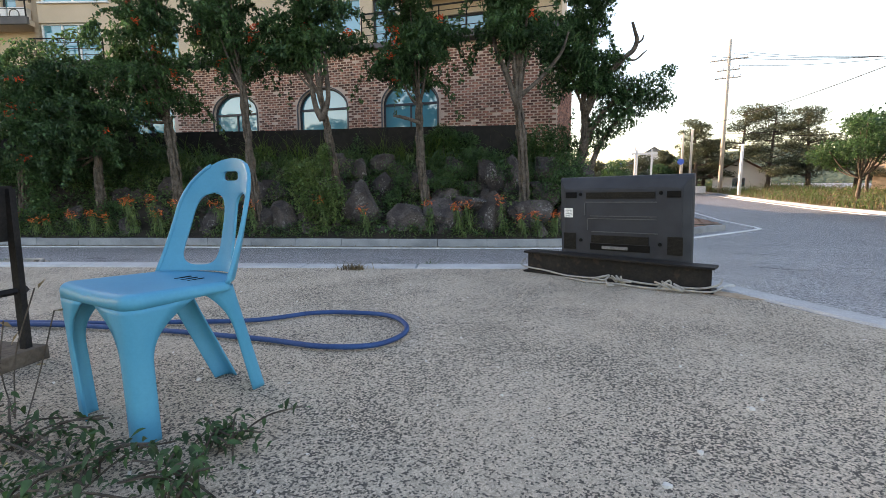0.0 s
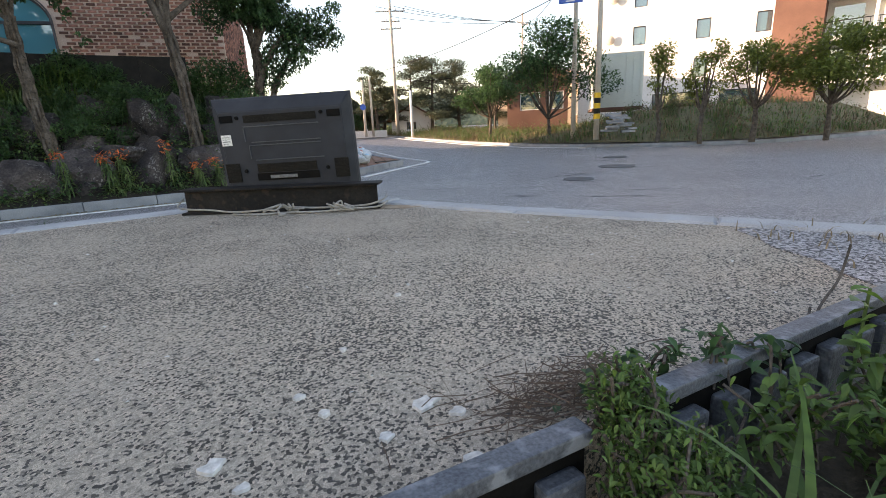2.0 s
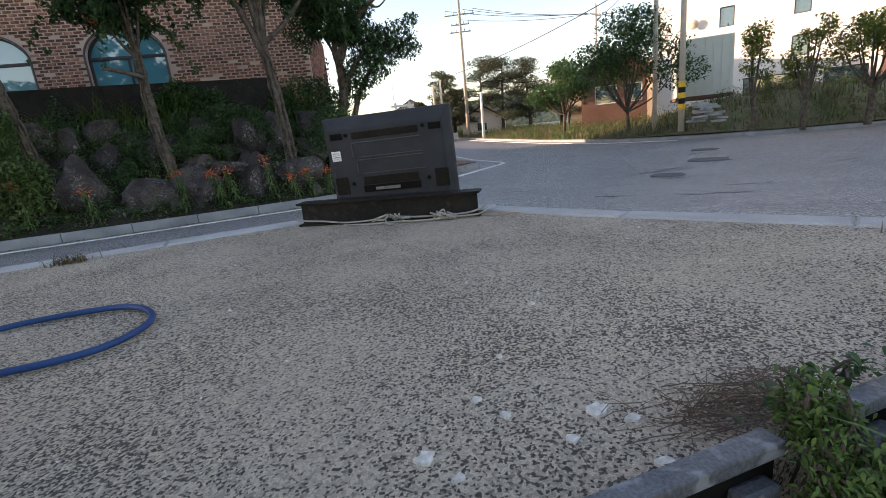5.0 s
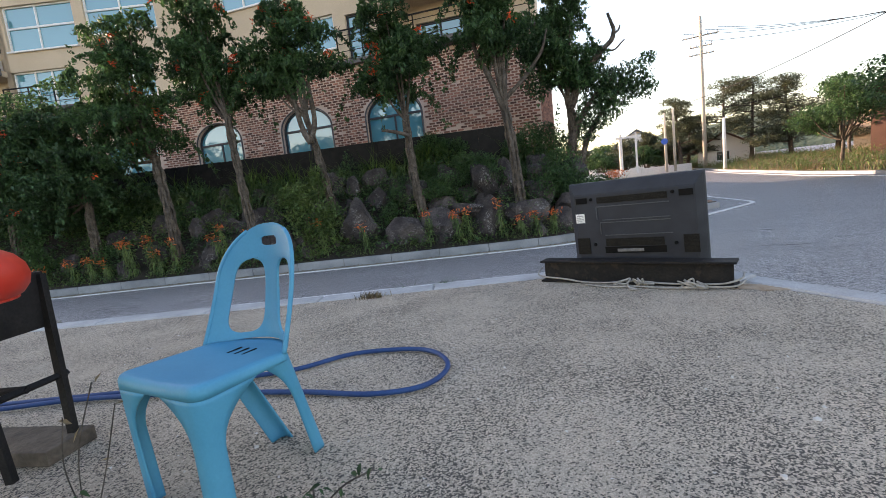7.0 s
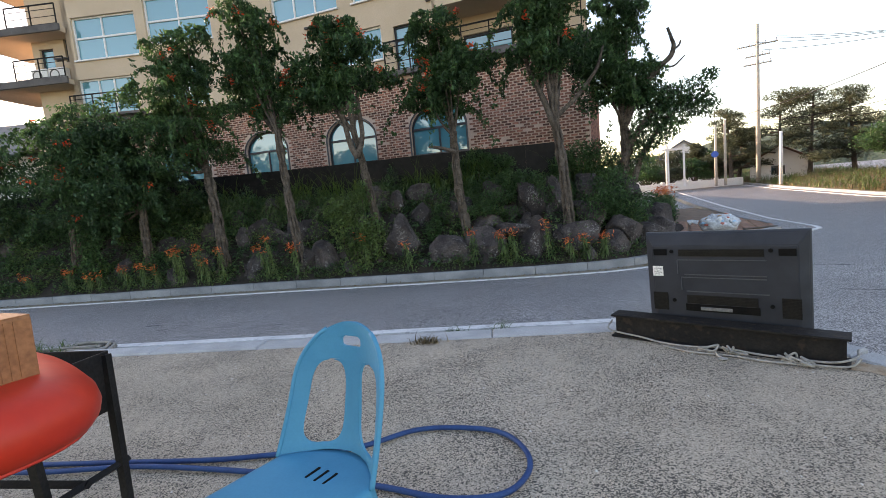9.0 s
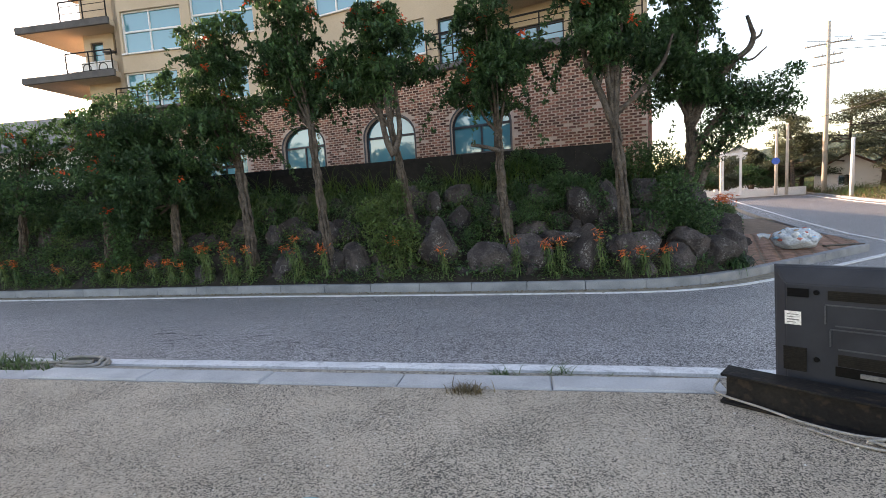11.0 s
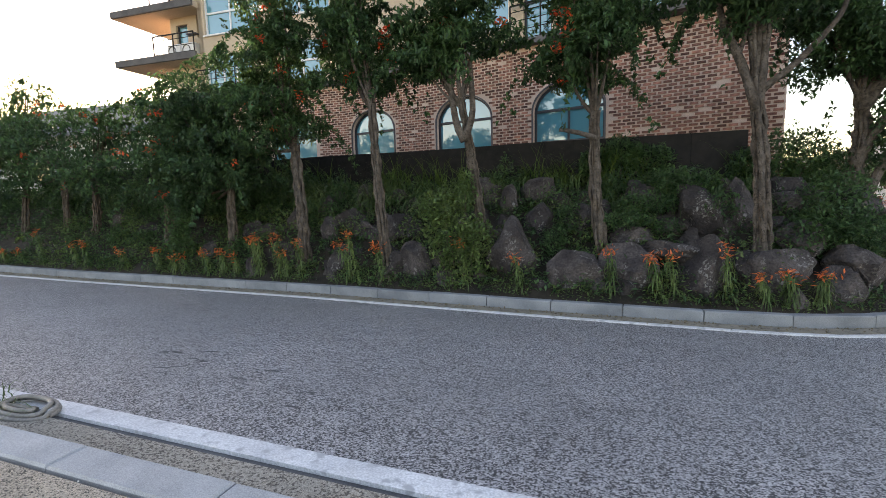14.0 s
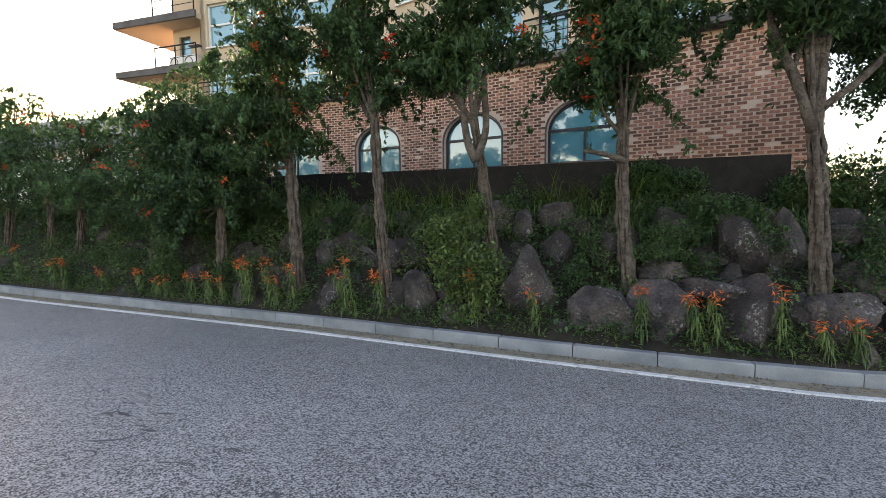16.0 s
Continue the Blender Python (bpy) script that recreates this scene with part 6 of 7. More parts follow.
for (x, y, h) in ((2.33, .70, .30), (2.38, .66, .24), (2.29, .66, .2)):
    tube(bm, [(x, y, -.14), (x + .01, y, .0), (x + .015, y, h - .12)], 0.003, 5)
    for k in np.linspace(0.15, 1, 13):
        for s in (-1, 1):
            P.append((x + s * 0.022 * (1.1 - k * 0.6), y + 0.012 * s, -.14 + (h + .02) * k))
part("stem", bm, M["grass"], tallw)
v, f = ovate_leaves(np.array(P), 0.04, rg2, 0.1, 0.5)
from_arrays("leaves", v, f, M["leaf_light"], tallw)
bb = [(1.93 + rg2.normal(0, .02), .60 + rg2.normal(0, .02), -.14) for _ in range(16)]
v, f = blades(bb, 0.30, rg2, 0.75, 0.010, 7)
tagged(from_arrays("grass_clump", v, f, M["leaf_light"]), "broad bright grass blades rising from the bed", "grass", "grass clumps")
bb = [(2.2 + rg2.normal(0, .25), .45 + rg2.normal(0, .12), -.14) for _ in range(60)]
v, f = blades(bb, 0.20, rg2, 0.8, 0.004, 5)
tagged(from_arrays("grass_clump", v, f, M["grass"]), "thin grass in the bed below the edging", "grass", "grass clumps")
# straw litter and dry stalk
bm = bmesh.new()
for _ in range(190):
    x, y, a, L = 1.84 + rg2.normal(0, .11), .935 + rg2.normal(0, .045), rg2.normal(0, .8), rg2.uniform(.03, .15)
    z = .004 + abs(rg2.normal(0, .012))
    dx, dy, c = L * math.cos(a) / 2, L * math.sin(a) / 2, rg2.normal(0, .012)
    tube(bm, [(x - dx, max(.84, y - dy), z), (x - c, max(.84, y + c), z + .004), (x + dx, max(.84, y + dy), z + abs(rg2.normal(0, .012)))], rg2.uniform(.0005, .0013), 4)
tagged(finish(bm, "straw_litter", M["twig"]), "dry brown stalks swept against the edging", "litter", "", "stuff")
bb = [(3.4 + rg2.normal(0, .12), 1.28 + rg2.normal(0, .12), .0) for _ in range(34)]
v, f = blades(bb, 0.10, rg2, 1.0, 0.003, 4)
tagged(from_arrays("dry_tuft", v, f, M["dry"]), "dry reddish grass tuft by the yard kerb", "grass", "", "stuff")
bm = bmesh.new()
tube(bm, smooth_path([(2.48, .835, .02), (2.54, .845, .06), (2.63, .855, .10), (2.70, .87, .17)], 5), 0.0032, 6)
for q in ((2.44, .83, .01), (2.5, .85, .03)):
    tube(bm, [q, (q[0] + .05, q[1] + .02, q[2] + .01)], 0.003, 5)
tagged(finish(bm, "dead_twig", M["bark"]), "dead twig stuck upright at the grey edging", "twig")
dry = thing("dry_weed", "thin dry weed stalks standing beside the chair", "plant", pose(0.2, -0.03, 0), "plants in the bed")
bm = bmesh.new()
for a, b, c in (((-.62, 1.32, 0), (-.60, 1.33, .2), (-.53, 1.35, .40)), ((-.62, 1.32, 0), (-.66, 1.33, .15), (-.64, 1.34, .30)), ((-.56, 1.30, 0), (-.50, 1.31, .16), (-.45, 1.33, .34))):
    tube(bm, smooth_path([a, b, c], 5), 0.002, 5)
part("stems", bm, M["bark"], dry)
v, f = leaf_cloud(np.array([(-.53, 1.35, .40), (-.64, 1.34, .30), (-.45, 1.33, .34), (-.6, 1.33, .25), (-.5, 1.31, .18)]) + rg2.normal(0, .008, (5, 3)), 0.035, rg2, -0.6, 0.5)
tagged(from_arrays("seed_heads", v, f, M["dry"], dry), kind="stuff")

# tufts along the near kerb
def tuft(x, y, z, n, h, leaf, label, lean=0.9):
    bb = [(x + rg2.normal(0, .05), y + rg2.normal(0, .025), z) for _ in range(n)]
    v, f = blades(bb, h, rg2, lean, 0.004, 4)
    tagged(from_arrays("weed_tuft", v, f, M[leaf]), label, "weed", "weed tufts at the kerb")


tuft(-.22, 3.86, 0, 120, 0.085, "dry", "half-dry weed tuft growing in the kerb joint", 0.8)
tuft(-.06, 4.3, -.08, 40, 0.12, "grass", "green weed in the gutter beside the white line")
tuft(.34, 4.38, -.09, 34, 0.17, "grass", "green weed in the gutter beside the white line")
tuft(.62, 4.36, -.09, 14, 0.08, "grass", "small weed in the gutter")
tuft(3.72, 1.0, 0, 60, 0.2, "grass", "green grass tuft by the yard kerb")
bb = [(-4.6 + rg2.normal(0, .35), 4.0 + rg2.normal(0, .08), -.06) for _ in range(420)]
v, f = blades(bb, 0.17, rg2, 1.0, 0.005, 4)
tagged(from_arrays("grass_patch", v, f, M["grass"]), "patch of green weeds in the gutter by the hose coil", "grass", "", "stuff")

# plaster flakes and pebbles on the concrete
for x, y, s, k in ((1.265, 1.073, .022, 1), (1.619, 1.052, .028, 2), (1.66, 1.0, .016, 3), (1.45, 1.12, .014, 4), (1.8, 1.62, .012, 5), (1.42, 1.2, .012, 6), (1.52, 1.0, .016, 7), (1.62, .88, .022, 8), (-.72, 1.37, .02, 9), (1.30, 1.0, .012, 10), (1.55, 1.35, .010, 11), (-.05, 1.62, .01, 12)):
    rr = random.Random(k)
    bm = bmesh.new()
    n = 11
    out = [(s * rr.uniform(0.5, 1.2) * math.cos(2 * math.pi * q / n), s * 0.8 * rr.uniform(0.5, 1.2) * math.sin(2 * math.pi * q / n)) for q in range(n)]
    top = [bm.verts.new((px, py, 0.006)) for px, py in out]
    bot = [bm.verts.new((px * 1.05, py * 1.05, -0.002)) for px, py in out]
    bm.faces.new(top)
    for q in range(n):
        bm.faces.new((top[q], bot[q], bot[(q + 1) % n], top[(q + 1) % n]))
    ob = finish(bm, "plaster_flake", M["flake"])
    ob.location = (x, y, 0)
    tagged(ob, "pale flake of plaster lying on the concrete", "debris", "plaster flakes")
rows_ = np.stack([rg2.uniform(-2.5, 3.2, 420), rg2.uniform(0.9, 3.8, 420), np.full(420, 0.002)], 1)
v, f = leaf_cloud(rows_, 0.012, rg2, 0.0, 0.8)
tagged(from_arrays("grit", v, f, M["flake"]), "scattered grit and chips on the concrete", "grit", "", "stuff")
rows_ = []
for _ in range(900):
    x = rg2.uniform(-20, 3)
    y = kerb_y(x) - abs(rg2.normal(0.05, 0.12)) - 0.02
    rows_.append((x, y, road_z(x, y) + 0.018))
v, f = leaf_cloud(np.array(rows_), 0.045, rg2, 0.0, 0.5)
tagged(from_arrays("fallen_leaves", v, f, M["dry"]), "brown fallen leaves in the far gutter", "leaves", "", "stuff")

# ---- corner bed, bag, far side of the junction ----
for k, (x, y) in enumerate(((5.3, 18.6), (5.8, 20.0), (6.2, 21.4), (5.5, 19.4), (6.5, 22.2))):
    t = thing("lily", "orange lily clump on the corner bed", "flower", group="lilies on the corner")
    nrg = np.random.default_rng(500 + k)
    b = [(x + nrg.normal(0, .1), y + nrg.normal(0, .1), -0.45) for _ in range(60)]
    v, f = blades(b, 0.95, nrg, 0.6, 0.02, 5)
    from_arrays("leaves", v, f, M["grass"], t)
    v, f = leaf_cloud(np.array([(x, y, 0.58)]) + nrg.normal(0, (.18, .15, .10), (60, 3)), 0.12, nrg, 0, 0.35)
    tagged(from_arrays("flower_head", v, f, M["petal"], t), kind="stuff")
nrg = np.random.default_rng(520)
b = [(3.42 + nrg.normal(0, .13), 11.05 + nrg.normal(0, .10), -0.42) for _ in range(130)]
v, f = blades(b, 0.42, nrg, 0.85, 0.018, 5)
tagged(from_arrays("iris_clump", v, f, M["leaf"]), "dark green strap-leaved clump at the kerb corner", "plant", "grass clumps")
pts = [(x, y, max(bank_z(x, y), island_z(x, y)) + abs(nrg.normal(0.06, 0.12))) for x, y in zip(nrg.uniform(2.4, 4.6, 7000), nrg.uniform(11.4, 19, 7000)) if x < 3.3 + 0.12 * (y - 11)]
v, f = leaf_cloud(pts, 0.085, nrg, 0.3, 0.5)
tagged(from_arrays("corner_undergrowth", v, f, M["leaf"]), "leafy undergrowth sloping to the paved corner", "undergrowth", "", "stuff")
for k, (x, y, z, w, h) in enumerate(((3.05, 11.0, -.2, .8, .6), (3.4, 11.6, -.15, .7, .6), (3.9, 12.9, -.3, .5, .35), (4.3, 14.0, -.35, .6, .3), (3.6, 12.3, .1, .7, .6))):
    boulder(x, y, z, w, h, 180 + k)

bush("shrub", "dark shrub in the bed behind the paved corner", [(4.5, 15.6, -.1, .5, .6, .4), (4.9, 17.0, .0, .5, .7, .45), (4.4, 16.4, .3, .5, .6, .4)], 3200, 530, "leaf", 0.1)
bush("shrub", "low shrub in the bed behind the paved corner", [(5.4, 19.2, -.1, .5, .7, .35), (6.0, 21.0, -.1, .5, .8, .35), (6.5, 22.8, .0, .5, .8, .4), (5.0, 18.0, -.2, .4, .6, .3)], 3600, 531, "grass", 0.1)
bag = thing("rubbish_bag", "clear plastic bag stuffed with packaging on the pavement", "bag", pose(5.45, 13.6, island_z(0, 0), 0, 0, -12))
rb = random.Random(8)
def lump(c, s, seed, mat, name, sub=3):
    bm = bmesh.new()
    bmesh.ops.create_icosphere(bm, subdivisions=sub, radius=1.0)
    o = Vector((seed * 3.1, seed * 1.7, 0))
    for v in bm.verts:
        p = v.co
        v.co = Vector(((p.x * (1 + 0.25 * noise.noise(p * 1.8 + o))) * s[0] + c[0], p.y * (1 + 0.25 * noise.noise(p * 2.1 + o)) * s[1] + c[1], max(-0.9, p.z * (1 + 0.25 * noise.noise(p * 1.9 + o))) * s[2] + c[2]))
    return part(name, bm, mat, bag, smooth=True)
lump((0, 0, .25), (.45, .28, .25), 1, M["film"], "bag_film", 4)
for k in range(58):
    a = rb.uniform(0, 2 * math.pi)
    e = rb.uniform(0.0, 1.2)
    c = (.42 * math.cos(a) * math.cos(e), .27 * math.sin(a) * math.cos(e), .24 + .23 * math.sin(e))
    lump(c, (rb.uniform(.04, .09), rb.uniform(.03, .06), rb.uniform(.035, .07)), 10 + k, M[("cloth_a", "film", "cloth_b", "film", "cloth_c", "label", "film")[k % 7]], "packaging", 2)
bm = bmesh.new()
tube(bm, smooth_path([(-.5, 0, .3), (-.62, .02, .34), (-.72, .03, .30)], 4), [.07, .065, .06, .05, .045, .05, .06, .07, .08], 8, 0.5)
part("tied_neck", bm, M["film"], bag)
part_b = tagged(finish(boxed((6.6, 14.05, island_z(0, 0) + 0.02), (0.9, 0.12, 0.04), Matrix.Rotation(0.25, 3, "Z"), 0.006), "timber_offcut", M["wood"]), "dark timber offcut lying on the pavers", "timber")

# verge behind the far kerb
def verge_sheet():
    line = along(RIGHT_KERB[1:], 1.0)
    v, f = [], []
    m = 12
    for i, p in enumerate(line):
        d = (line[min(i + 1, len(line) - 1)] - line[max(i - 1, 0)]).normalized()
        nr = Vector((d.y, -d.x))
        for j in range(m):
            w = 0.15 + 9.0 * (j / (m - 1)) ** 1.5
            q = p + nr * w
            e = min(1.0, max(0.0, (22 - q.y) / 6))
            h = road_z(p.x, p.y) + 0.13 + (0.25 + 1.15 * e) * min(1, w / 4.0) + 0.12 * noise.noise((q.x * 0.5, q.y * 0.5, 0)) * min(1, w)
            v.append((q.x, q.y, h))
    for i in range(len(line) - 1):
        for j in range(m - 1):
            a = i * m + j
            f.append((a, a + 1, a + m + 1, a + m))
    return tagged(from_arrays("verge", v, f, M["ground"], None, True), "sloping weedy verge behind the kerb", "verge", "", "structure"), v


verge, vv = verge_sheet()
va = np.array(vv)
def verge_points(n, rng, lo=0, hi=12):
    idx = rng.integers(0, len(va) // 12 - 1, n)
    j = rng.integers(lo, hi - 1, n)
    a, b, c = va[idx * 12 + j], va[idx * 12 + j + 1], va[(idx + 1) * 12 + j]
    u, w = rng.uniform(0, 1, (n, 1)), rng.uniform(0, 1, (n, 1))
    return a + (b - a) * u + (c - a) * w
nrg = np.random.default_rng(600)
v, f = blades(verge_points(11000, nrg), 0.40, nrg, 0.6, 0.016, 3)
tagged(from_arrays("verge_grass", v, f, M["dry"]), "dry brown grass on the verge", "grass", "", "stuff")
v, f = blades(np.array([q for q in verge_points(15000, nrg) if noise.noise((q[0] * 0.8, q[1] * 0.8, 2.0)) > 0.02]), 0.55, nrg, 0.6, 0.018, 3)
tagged(from_arrays("verge_weeds", v, f, M["grass"]), "green weeds on the verge", "weeds", "", "stuff")
v, f = leaf_cloud(verge_points(16000, nrg) + np.abs(nrg.normal(0, 0.26, (16000, 3))) * [0, 0, 1], 0.10, nrg, 0.2, 0.5)
q = verge_points(30000, nrg)
q = q[np.array([noise.noise((a[0] * 0.55, a[1] * 0.55, 7.0)) > 0.1 for a in q])]
v2, f2 = leaf_cloud(q + np.abs(nrg.normal(0, 0.32, q.shape)) * [0, 0, 1], 0.11, nrg, 0.1, 0.4)
tagged(from_arrays("dry_scrub", v2, f2, M["dry"]), "reddish dry scrub in clumps on the verge", "scrub", "", "stuff")
tagged(from_arrays("verge_shrubs", v, f, M["leaf_light"]), "low leafy scrub on the verge", "scrub", "", "stuff")


def verge_z(x, y):
    d = (va[:, 0] - x) ** 2 + (va[:, 1] - y) ** 2
    return float(va[int(d.argmin()), 2])


def street_tree(x, y, top, w, seed, leaf, label, n=3800, size=0.16, z0=None, lobes=8, trunk=0.09, low=0.35, umbrella=False):
    rng = random.Random(seed)
    nr = np.random.default_rng(seed)
    t = thing("tree", label, "tree", group="trees across the junction")
    zb = verge_z(x, y) if z0 is None else z0
    w, n, low = w * 1.2, int(n * 1.5), low * 0.8
    h = top - zb
    bm = bmesh.new()
    fork = Vector((x + rng.uniform(-.1, .1), y, zb + h * low))
    limb(bm, [(x, y, zb - 0.1), (x + rng.uniform(-.08, .08), y, zb + h * low * 0.5), fork], trunk, trunk * 0.75)
    blobs = []
    for k in range(lobes):
        a = 2 * math.pi * k / lobes + rng.uniform(-.4, .4)
        tt = rng.uniform(0.15, 1.0)
        rr = w * 0.5 * rng.uniform(0.35, 0.75) * (1.0 if umbrella else (1.15 - 0.65 * tt))
        z = zb + h * (low + (1 - low) * (0.2 + 0.66 * (rng.uniform(.55, 1) if umbrella else tt)))
        blobs.append((x + rr * math.cos(a), y + rr * math.sin(a), z, w * rng.uniform(.20, .28), w * rng.uniform(.20, .28), h * rng.uniform(.08, .12) if umbrella else h * rng.uniform(.11, .17)))
        limb(bm, [fork, fork.lerp(Vector(blobs[-1][:3]), 0.55) + Vector((0, 0, -0.05 * h)), blobs[-1][:3]], trunk * 0.5, 0.015)
    part("trunk", bm, M["bark"], t, smooth=True)
    p = blob_points(blobs, n, nr, 0.35)
    p = p[np.array([noise.noise(Vector(q) * 2.0) > -0.25 for q in p])]
    v, f = leaf_cloud(p, size, nr, 0.35, 0.5)
    from_arrays("crown", v, f, M[leaf], t)
    return t


G1 = "broad green roadside tree on the verge"
street_tree(16.7, 18.4, 5.4, 4.3, 201, "leaf", G1, 7200, 0.17, lobes=16, low=0.2)
street_tree(17.0, 24.0, 4.0, 3.0, 202, "leaf", G1, 4200, 0.17, lobes=10)
street_tree(17.4, 12.9, 3.2, 1.2, 203, "leaf_sun", "young tree on the verge, sunlight put into its leaf colour", 1100, 0.13, lobes=7)
street_tree(18.1, 11.6, 3.1, 1.5, 204, "leaf_sun", "young tree on the verge, sunlight put into its leaf colour", 1400, 0.13, lobes=7)
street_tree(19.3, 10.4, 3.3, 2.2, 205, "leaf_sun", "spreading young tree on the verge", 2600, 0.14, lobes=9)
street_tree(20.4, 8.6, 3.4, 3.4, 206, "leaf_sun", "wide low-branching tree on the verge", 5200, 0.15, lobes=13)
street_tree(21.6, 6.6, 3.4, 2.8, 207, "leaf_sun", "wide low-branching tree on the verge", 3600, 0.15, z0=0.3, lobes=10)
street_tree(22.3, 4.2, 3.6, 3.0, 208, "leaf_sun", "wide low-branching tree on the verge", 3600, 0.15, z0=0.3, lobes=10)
street_tree(21.5, 30.0, 5.0, 3.6, 209, "leaf", G1, 3800, 0.2, z0=0.1, lobes=9)


def pine(x, y, top, w, seed):
    rng = random.Random(seed)
    nr = np.random.default_rng(seed)
    t = thing("pine_tree", "tall pine with layered flat needle pads", "tree", group="pines")
    zb = 0.2
    bm = bmesh.new()
    lean = rng.uniform(-.5, .5)
    path = smooth_path([(x, y, zb - .3), (x + lean * .4, y, zb + (top - zb) * .4), (x + lean, y, top - .3)], 6)
    tube(bm, path, [0.2 - 0.15 * i / (len(path) - 1) for i in range(len(path))], 8, 0.3)
    blobs = []
    for k in range(24):
        tt = 0.2 + 0.8 * k / 23
        a = rng.uniform(0, 2 * math.pi)
        rr = w * 0.5 * (1.15 - tt) * rng.uniform(0.5, 1.25) + 0.15
        c = (x + lean * tt + rr * math.cos(a), y + rr * math.sin(a), zb + (top - zb) * tt)
        blobs.append((*c, w * rng.uniform(.18, .30), w * rng.uniform(.18, .30), rng.uniform(.25, .42)))
        limb(bm, [(x + lean * tt, y, c[2] - .3), ((x + lean * tt + c[0]) / 2, (y + c[1]) / 2, c[2] - .2), c], 0.06, 0.02)
    part("trunk", bm, M["bark"], t)
    v, f = leaf_cloud(blob_points(blobs, 7400, nr, 0.3), 0.30, nr, -0.1, 0.22)
    from_arrays("needles", v, f, M["leaf_pine"], t)


for k, (x, y, top, w) in enumerate(((17.3, 43.5, 5.9, 3.6), (20.5, 43.0, 6.9, 4.6), (22.0, 41.5, 6.6, 4.6), (24.2, 40.0, 6.1, 4.2), (19.0, 46.5, 4.4, 3.6), (26.5, 38.5, 5.2, 4.0), (15.6, 47, 3.6, 2.6), (28.5, 36, 4.6, 3.6))):
    pine(x, y, top, w, 700 + k)


for k, (x, y, top, w) in enumerate(((10.2, 42.5, 2.2, 2.6), (12.4, 43.5, 1.9, 2.4), (14.6, 44.5, 2.6, 2.8), (16.8, 46.0, 2.4, 2.8), (11.4, 47.0, 3.4, 3.2), (14.0, 49.0, 3.8, 3.4), (17.6, 50.0, 3.6, 3.4), (8.6, 44.0, 3.0, 2.8))):
    street_tree(x, y, top, w, 240 + k, "leaf_pine" if k % 2 else "leaf", "clipped dark evergreen in a front garden", 3000, 0.2, z0=0.0, lobes=12, low=0.04)
garden_wall = thing("garden_wall", "low whitewashed garden wall at the road's end", "wall", pose(12.3, 41.3, -0.1, 0, 0, 12), kind="structure")
for k in range(5):
    part("panel", boxed((-4.4 + 2.2 * k, 0, 0.30), (2.17, 0.18, 0.60), bevel=0.02), M["whitewall"], garden_wall)
    part("pier", boxed((-5.5 + 2.2 * k, 0, 0.36), (0.26, 0.26, 0.74), bevel=0.02), M["whitewall"], garden_wall)


def pole(name, label, x, y, z0, h, r, mat, arms=(), group="utility poles"):
    t = thing(name, label, "pole", group=group)
    bm = bmesh.new()
    tube(bm, [(x, y, z0 - 0.3), (x, y, z0 + h * 0.5), (x, y, z0 + h)], [r, r * 0.85, r * 0.7], 12)
    part("shaft", bm, M[mat], t, smooth=True)
    for dz, L, yaw in arms:
        c, s = math.cos(yaw), math.sin(yaw)
        bm = bmesh.new()
        tube(bm, [(x - c * L / 2, y - s * L / 2, z0 + dz), (x + c * L / 2, y + s * L / 2, z0 + dz)], 0.05, 6)
        a = part("crossarm", bm, M["pole"], t)
        for u in (-0.46, -0.2, 0.2, 0.46):
            bm = bmesh.new()
            bmesh.ops.create_cone(bm, cap_ends=True, segments=8, radius1=0.06, radius2=0.03, depth=0.22)
            bmesh.ops.translate(bm, vec=(x + c * L * u, y + s * L * u, z0 + dz + 0.14), verts=bm.verts)
            part("insulator", bm, M["white"], a)
    return t


AR = -0.42
pole("utility_pole", "tall concrete utility pole with crossarms", 18.3, 41.2, 0.3, 11.6, 0.17, "pole", ((10.1, 2.6, AR), (9.3, 1.6, AR), (8.7, 1.8, AR)))
pole("utility_pole", "short leaning concrete pole", 15.0, 40.5, 0.3, 4.4, 0.11, "pole")
pole("utility_pole", "short leaning concrete pole", 15.6, 40.3, 0.3, 4.7, 0.11, "pole")
pole("marker_post", "white post at the roadside", 17.1, 35.3, 0.2, 3.2, 0.12, "white")
pole("utility_pole", "concrete pole with a yellow and black warning band", 16.5, 15.2, 0.0, 7.5, 0.12, "pole")
pole("utility_pole", "concrete pole beside the warning pole", 16.7, 16.8, 0.0, 8.5, 0.11, "pole", ((6.9, 1.4, 0.6),))
pole("utility_pole", "concrete pole behind the pines", 27.0, 34.0, 0.3, 9.0, 0.13, "pole", ((8.2, 1.8, 0.4),))
band = thing("warning_band", "yellow and black striped band round a pole", "sign")
for k in range(5):
    bm = bmesh.new()
    tube(bm, [(16.5, 15.2, 0.55 + 0.21 * k), (16.5, 15.2, 0.755 + 0.21 * k)], 0.131, 14)
    part("stripe", bm, M["yellow" if k % 2 == 0 else "black"], band)
sg = thing("street_sign", "blue street name plate on a pole arm", "sign", pose(15.72, 16.05, 5.25, 0, 0, -40))
part("plate", boxed((0, 0, 0), (0.95, 0.03, 0.30), bevel=0.02), M["blue"], sg)
part("arm", boxed((0.75, 0.03, 0.0), (1.1, 0.04, 0.05)), M["pole"], sg)
for k, (w_, zz) in enumerate(((0.6, 0.05), (0.35, -0.07))):
    part("lettering_bar", boxed((-0.02, -0.018, zz), (w_, 0.006, 0.07 if k == 0 else 0.04)), M["label"], sg)
rs = thing("road_sign", "round blue road sign on a grey post", "sign", pose(14.3, 38.7, 0.2, 0, 0, -20))
bm = bmesh.new()
tube(bm, [(0, 0, 0), (0, 0, 2.4)], 0.04, 8)
part("post", bm, M["pole"], rs)
bm = bmesh.new()
